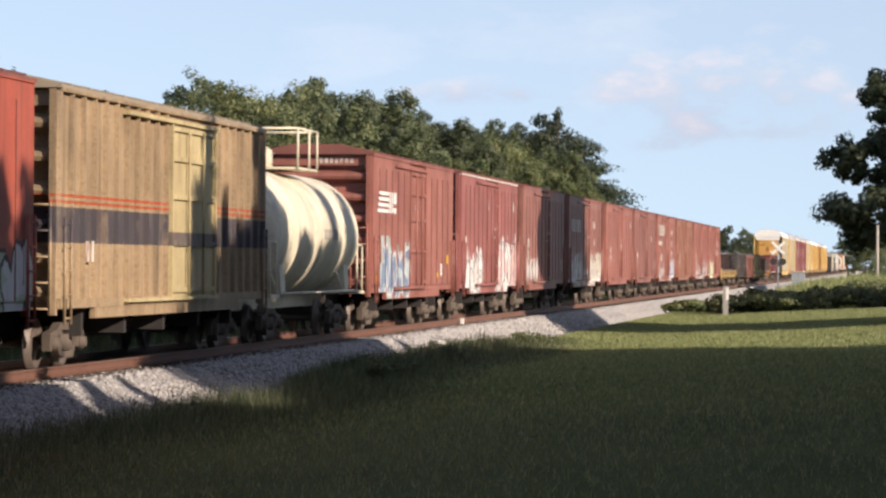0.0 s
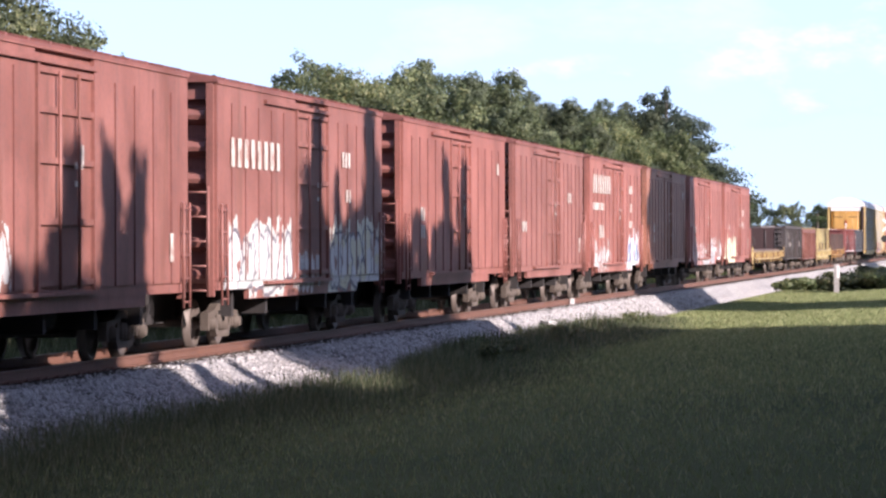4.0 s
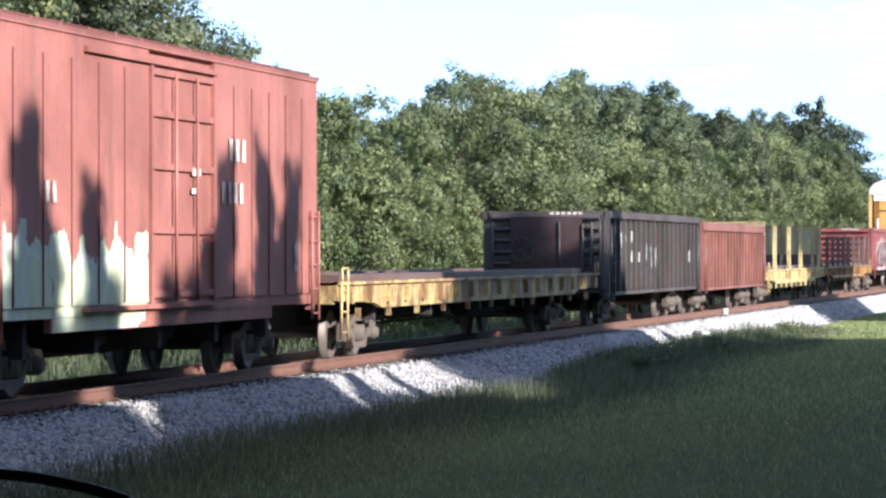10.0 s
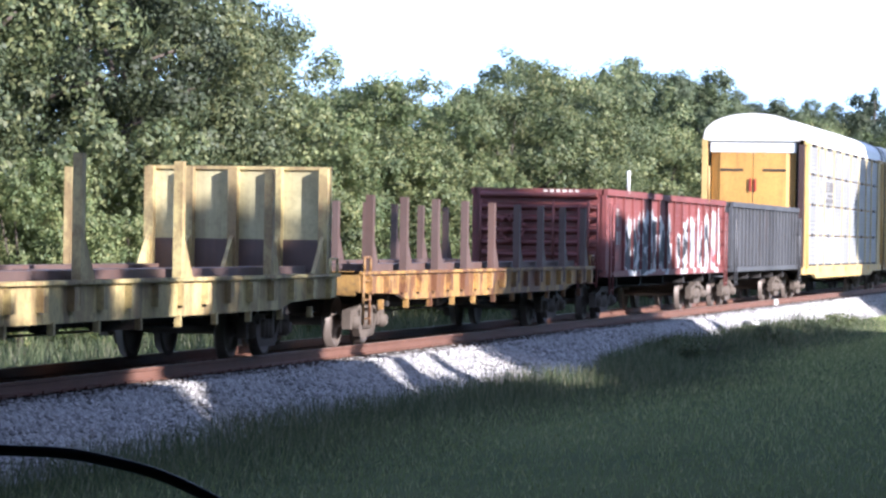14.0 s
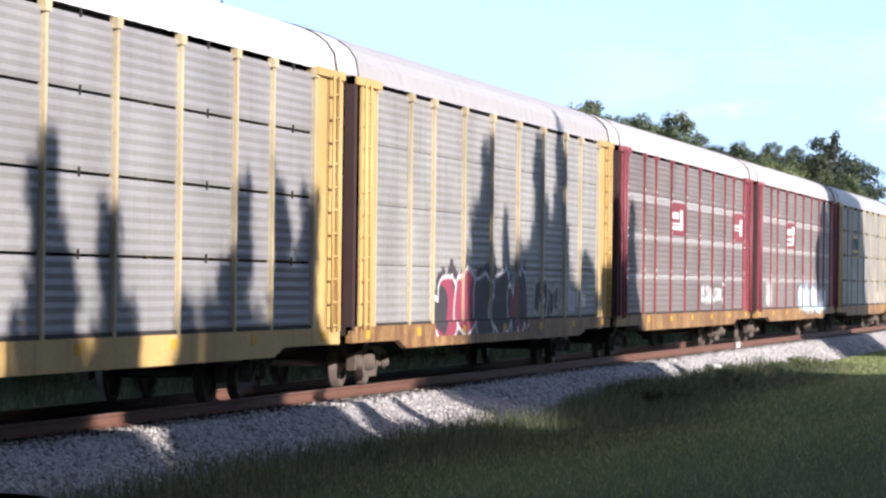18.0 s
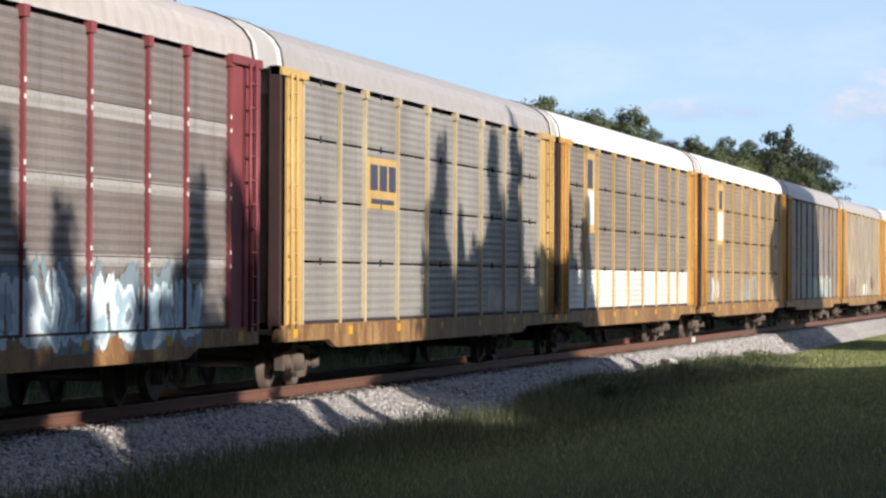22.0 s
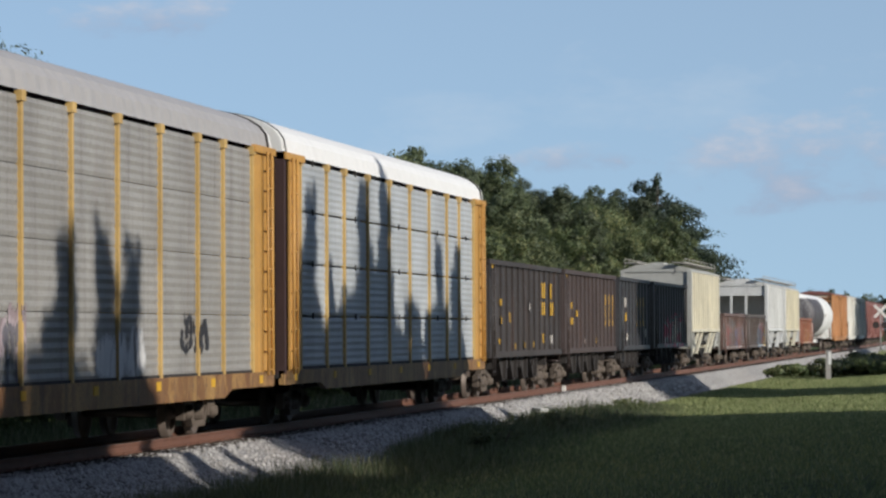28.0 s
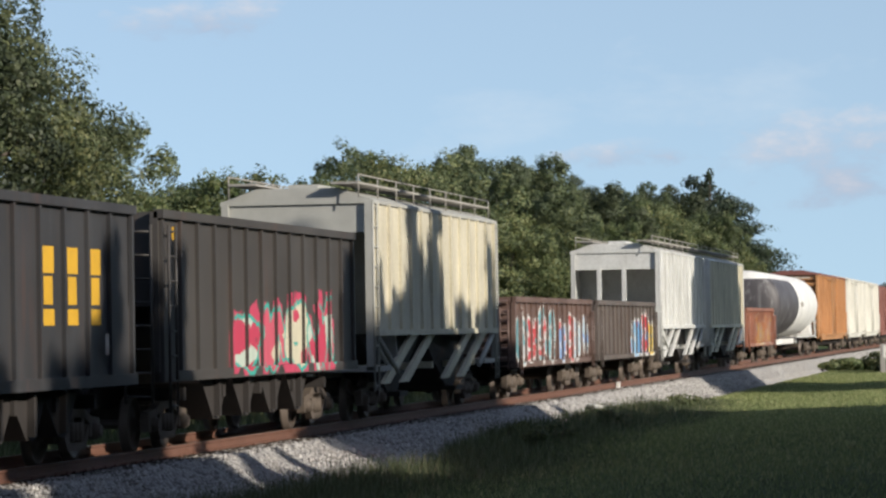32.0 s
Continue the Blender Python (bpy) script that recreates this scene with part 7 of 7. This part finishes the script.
def weed_clump(seed, x, y, w, h):
    """A dark leafy weed that stands out of the grass beside the ballast."""
    rnd = random.Random(seed)
    ob = thing("weed_clump", "dark leafy weed clump at the edge of the ballast", "weeds", "weeds beside the track", at=(x, y, ground_z(x, y)))
    part("stem", tubes(*[((0, 0, -0.05), (rnd.uniform(-0.3, 0.3) * w, rnd.uniform(-0.3, 0.3) * w, h * rnd.uniform(0.6, 0.9)), 0.012, 0.005, 5) for k in range(5)]), M_BARK, ob)
    blobs = [(rnd.uniform(-0.4, 0.4) * w, rnd.uniform(-0.4, 0.4) * w, h * rnd.uniform(0.25, 0.85), w * 0.2, w * 0.2, h * 0.2) for i in range(9)]
    part("foliage", quads_mesh("foliage", leaf_cloud(blobs, 700, 0.03, seed), M_LEAF_A), None, ob)


rnd_weed = random.Random(77)
for k in range(26):
    y = 70 + 36 * rnd_weed.random()
    weed_clump(200 + k, foot_x(y) + rnd_weed.uniform(-0.35, 1.5), y, rnd_weed.uniform(0.4, 0.9), rnd_weed.uniform(0.25, 0.55))


# ---- lineside things ----
def make_lineside():
    post = thing("marker_post", "short grey lineside post with a white face", "post", at=(-8.4, 172, -0.75))
    part("shaft", boxes((-0.13, 0.13, -0.08, 0.08, -0.1, 1.45)), M_CONCRETE, post)
    part("face_plate", boxes((0.0, 0.16, -0.1, -0.085, 0.75, 1.4)), M_WHITE, post, "white face")
    sig = thing("crossing_signal", "railway crossing signal mast with white crossed boards", "crossing signal", at=(-10.1, 300, -0.6))
    M_GALV = plain("mast_grey", (0.4, 0.4, 0.4), 0.15, 0.5, 0.3)
    part("mast", tubes(((0, 0, -0.1), (0, 0, 4.4), 0.07, 0.06, 8)), M_GALV, sig)
    for s in (-1, 1):
        bm = bmesh.new()
        box(bm, -0.75, 0.75, -0.1, -0.07, -0.12, 0.12)
        bmesh.ops.transform(bm, matrix=Matrix.Translation((0, -0.02 * (s + 1), 3.9)) @ Matrix.Rotation(radians(45 * s), 4, "Y"), verts=bm.verts)
        part("crossed_board", bm, M_WHITE, sig, "white board")
        lamp = part("lamp_hood", lathe(bmesh.new(), [(-0.12, 0.3), (0.0, 0.3), (0.1, 0.12)], "y", 14, (s * 0.4, -0.1, 2.7)), M_UNDER, sig, "black round lamp hood")
        part("lens", lathe(bmesh.new(), [(-0.01, 0.11), (0.01, 0.1)], "y", 12, (s * 0.4, -0.18, 2.7)), plain("red_lens", (0.25, 0.01, 0.01), 0.1, 0.2), lamp)
    part("cross_arm", boxes((-0.5, 0.5, -0.05, 0.05, 2.66, 2.74)), M_GALV, sig)
    part("base_box", boxes((-0.25, 0.25, -0.25, 0.25, -0.1, 0.5)), M_CONCRETE, sig)
    cab = thing("signal_cabinet", "grey metal signal cabinet beside the crossing", "cabinet", at=(-8.0, 288, -0.6))
    part("case", boxes((-0.55, 0.55, -0.4, 0.4, 0.1, 1.75)), plain("cabinet_grey", (0.3, 0.33, 0.36), 0.12, 0.5), cab)
    part("lid", boxes((-0.62, 0.62, -0.47, 0.47, 1.75, 1.85)), M_CONCRETE, cab)
    part("plinth", boxes((-0.6, 0.6, -0.45, 0.45, -0.1, 0.1)), M_CONCRETE, cab)
    part("door_seam", boxes((-0.01, 0.01, -0.412, -0.4, 0.15, 1.7)), M_UNDER, cab)
    road = new("crossing_road", sheet_mesh("crossing_road", [(-60, 303, -0.72), (-16.4, 304, -0.03), (-12.8, 304, -0.03), (40, 300, -0.3), (40, 309, -0.3), (-12.8, 312, -0.03), (-16.4, 312, -0.03), (-60, 311, -0.72)], [(0, 1, 6, 7), (1, 2, 5, 6), (2, 3, 4, 5)]))
    road.data.materials.append(plain("pale_asphalt", (0.16, 0.155, 0.15), 0.2, 0.9))
    tagged(road, "grey asphalt road over the level crossing", "road", kind="structure")
    pole = thing("utility_pole", "bare wooden utility pole beyond the bushes", "utility pole", at=(-1.35, 270, -0.5))
    part("shaft", tubes(((0, 0, -0.2), (0, 0, 5.4), 0.13, 0.1, 9)), plain("weathered_pole", (0.42, 0.38, 0.33), 0.2, 0.8), pole)
    part("cap", tubes(((0, 0, 5.4), (0, 0, 5.5), 0.12, 0.08, 9)), M_CONCRETE, pole)
    mark = thing("track_marker", "small white marker block beside the near rail", "marker", at=(-13.72, 108.6, -0.25))
    part("block", boxes((-0.05, 0.05, -0.12, 0.12, 0.0, 0.26)), M_WHITE, mark)
    part("foot", boxes((-0.09, 0.09, -0.16, 0.16, -0.03, 0.02)), M_CONCRETE, mark)
    plank = thing("loose_board", "weathered white board lying on the ballast", "board", at=(-12.62, 94.0, -0.4))
    bm = boxes((-0.1, 0.1, -1.3, 1.3, -0.05, 0.04))
    bmesh.ops.rotate(bm, verts=bm.verts, matrix=Matrix.Rotation(radians(16), 3, "Z"))
    part("plank", bm, M_WHITE, plank)
    # a black hose that loops up close to the camera
    hose = thing("garden_hose", "black rubber hose looping over the grass", "hose", at=(-1.9, 6.0, -0.5))
    cu = bpy.data.curves.new("hose", "CURVE")
    cu.dimensions, cu.bevel_depth, cu.bevel_resolution = "3D", 0.0108, 3
    sp = cu.splines.new("BEZIER")
    sp.bezier_points.add(len(HOSE) - 1)
    for p, c in zip(sp.bezier_points, HOSE):
        p.co = Vector(c) - hose.location
        p.handle_left_type = p.handle_right_type = "AUTO"
    tmp = new("tmp_hose", cu)
    me = bpy.data.meshes.new_from_object(tmp.evaluated_get(bpy.context.evaluated_depsgraph_get()))
    bpy.data.objects.remove(tmp)
    bpy.data.curves.remove(cu)
    me.name = "loop"
    me.materials.append(plain("black_rubber", (0.022, 0.022, 0.04), 0.2, 0.45))
    part("loop", me, None, hose)
    bm = bmesh.new()
    e = Vector(HOSE[-1]) - hose.location
    tube(bm, e - Vector((0.0, 0, 0.03)), e + Vector((0.004, 0, 0.0)), 0.013, 0.013, 10)
    part("fitting", bm, M_CONCRETE, hose)


HOSE = [(-3.3, 6.0, -0.62), (-2.85, 6.0, 1.0), (-2.4, 6.0, 1.35), (-2.148, 6.0, 1.3737), (-2.0054, 6.0, 1.3633), (-1.8203, 6.0, 1.3119), (-1.6794, 6.0, 1.2217), (-1.35, 6.0, 0.6), (-1.0, 6.0, -0.4)]
make_lineside()


# ---- movement ----
def gone(t):
    """How far the train has gone after t seconds."""
    return t * (20.3900759 + t * (-0.00247415 + t * (0.00425944 + t * (-2.54106811e-4 + t * 3.9745618e-6))))


def motions():
    times = [2.0 * k for k in range(17)]
    for car, u in CARS:
        walk(car, [(t, pose(TRACK_X, u - gone(t), 0)) for t in times])


motions()
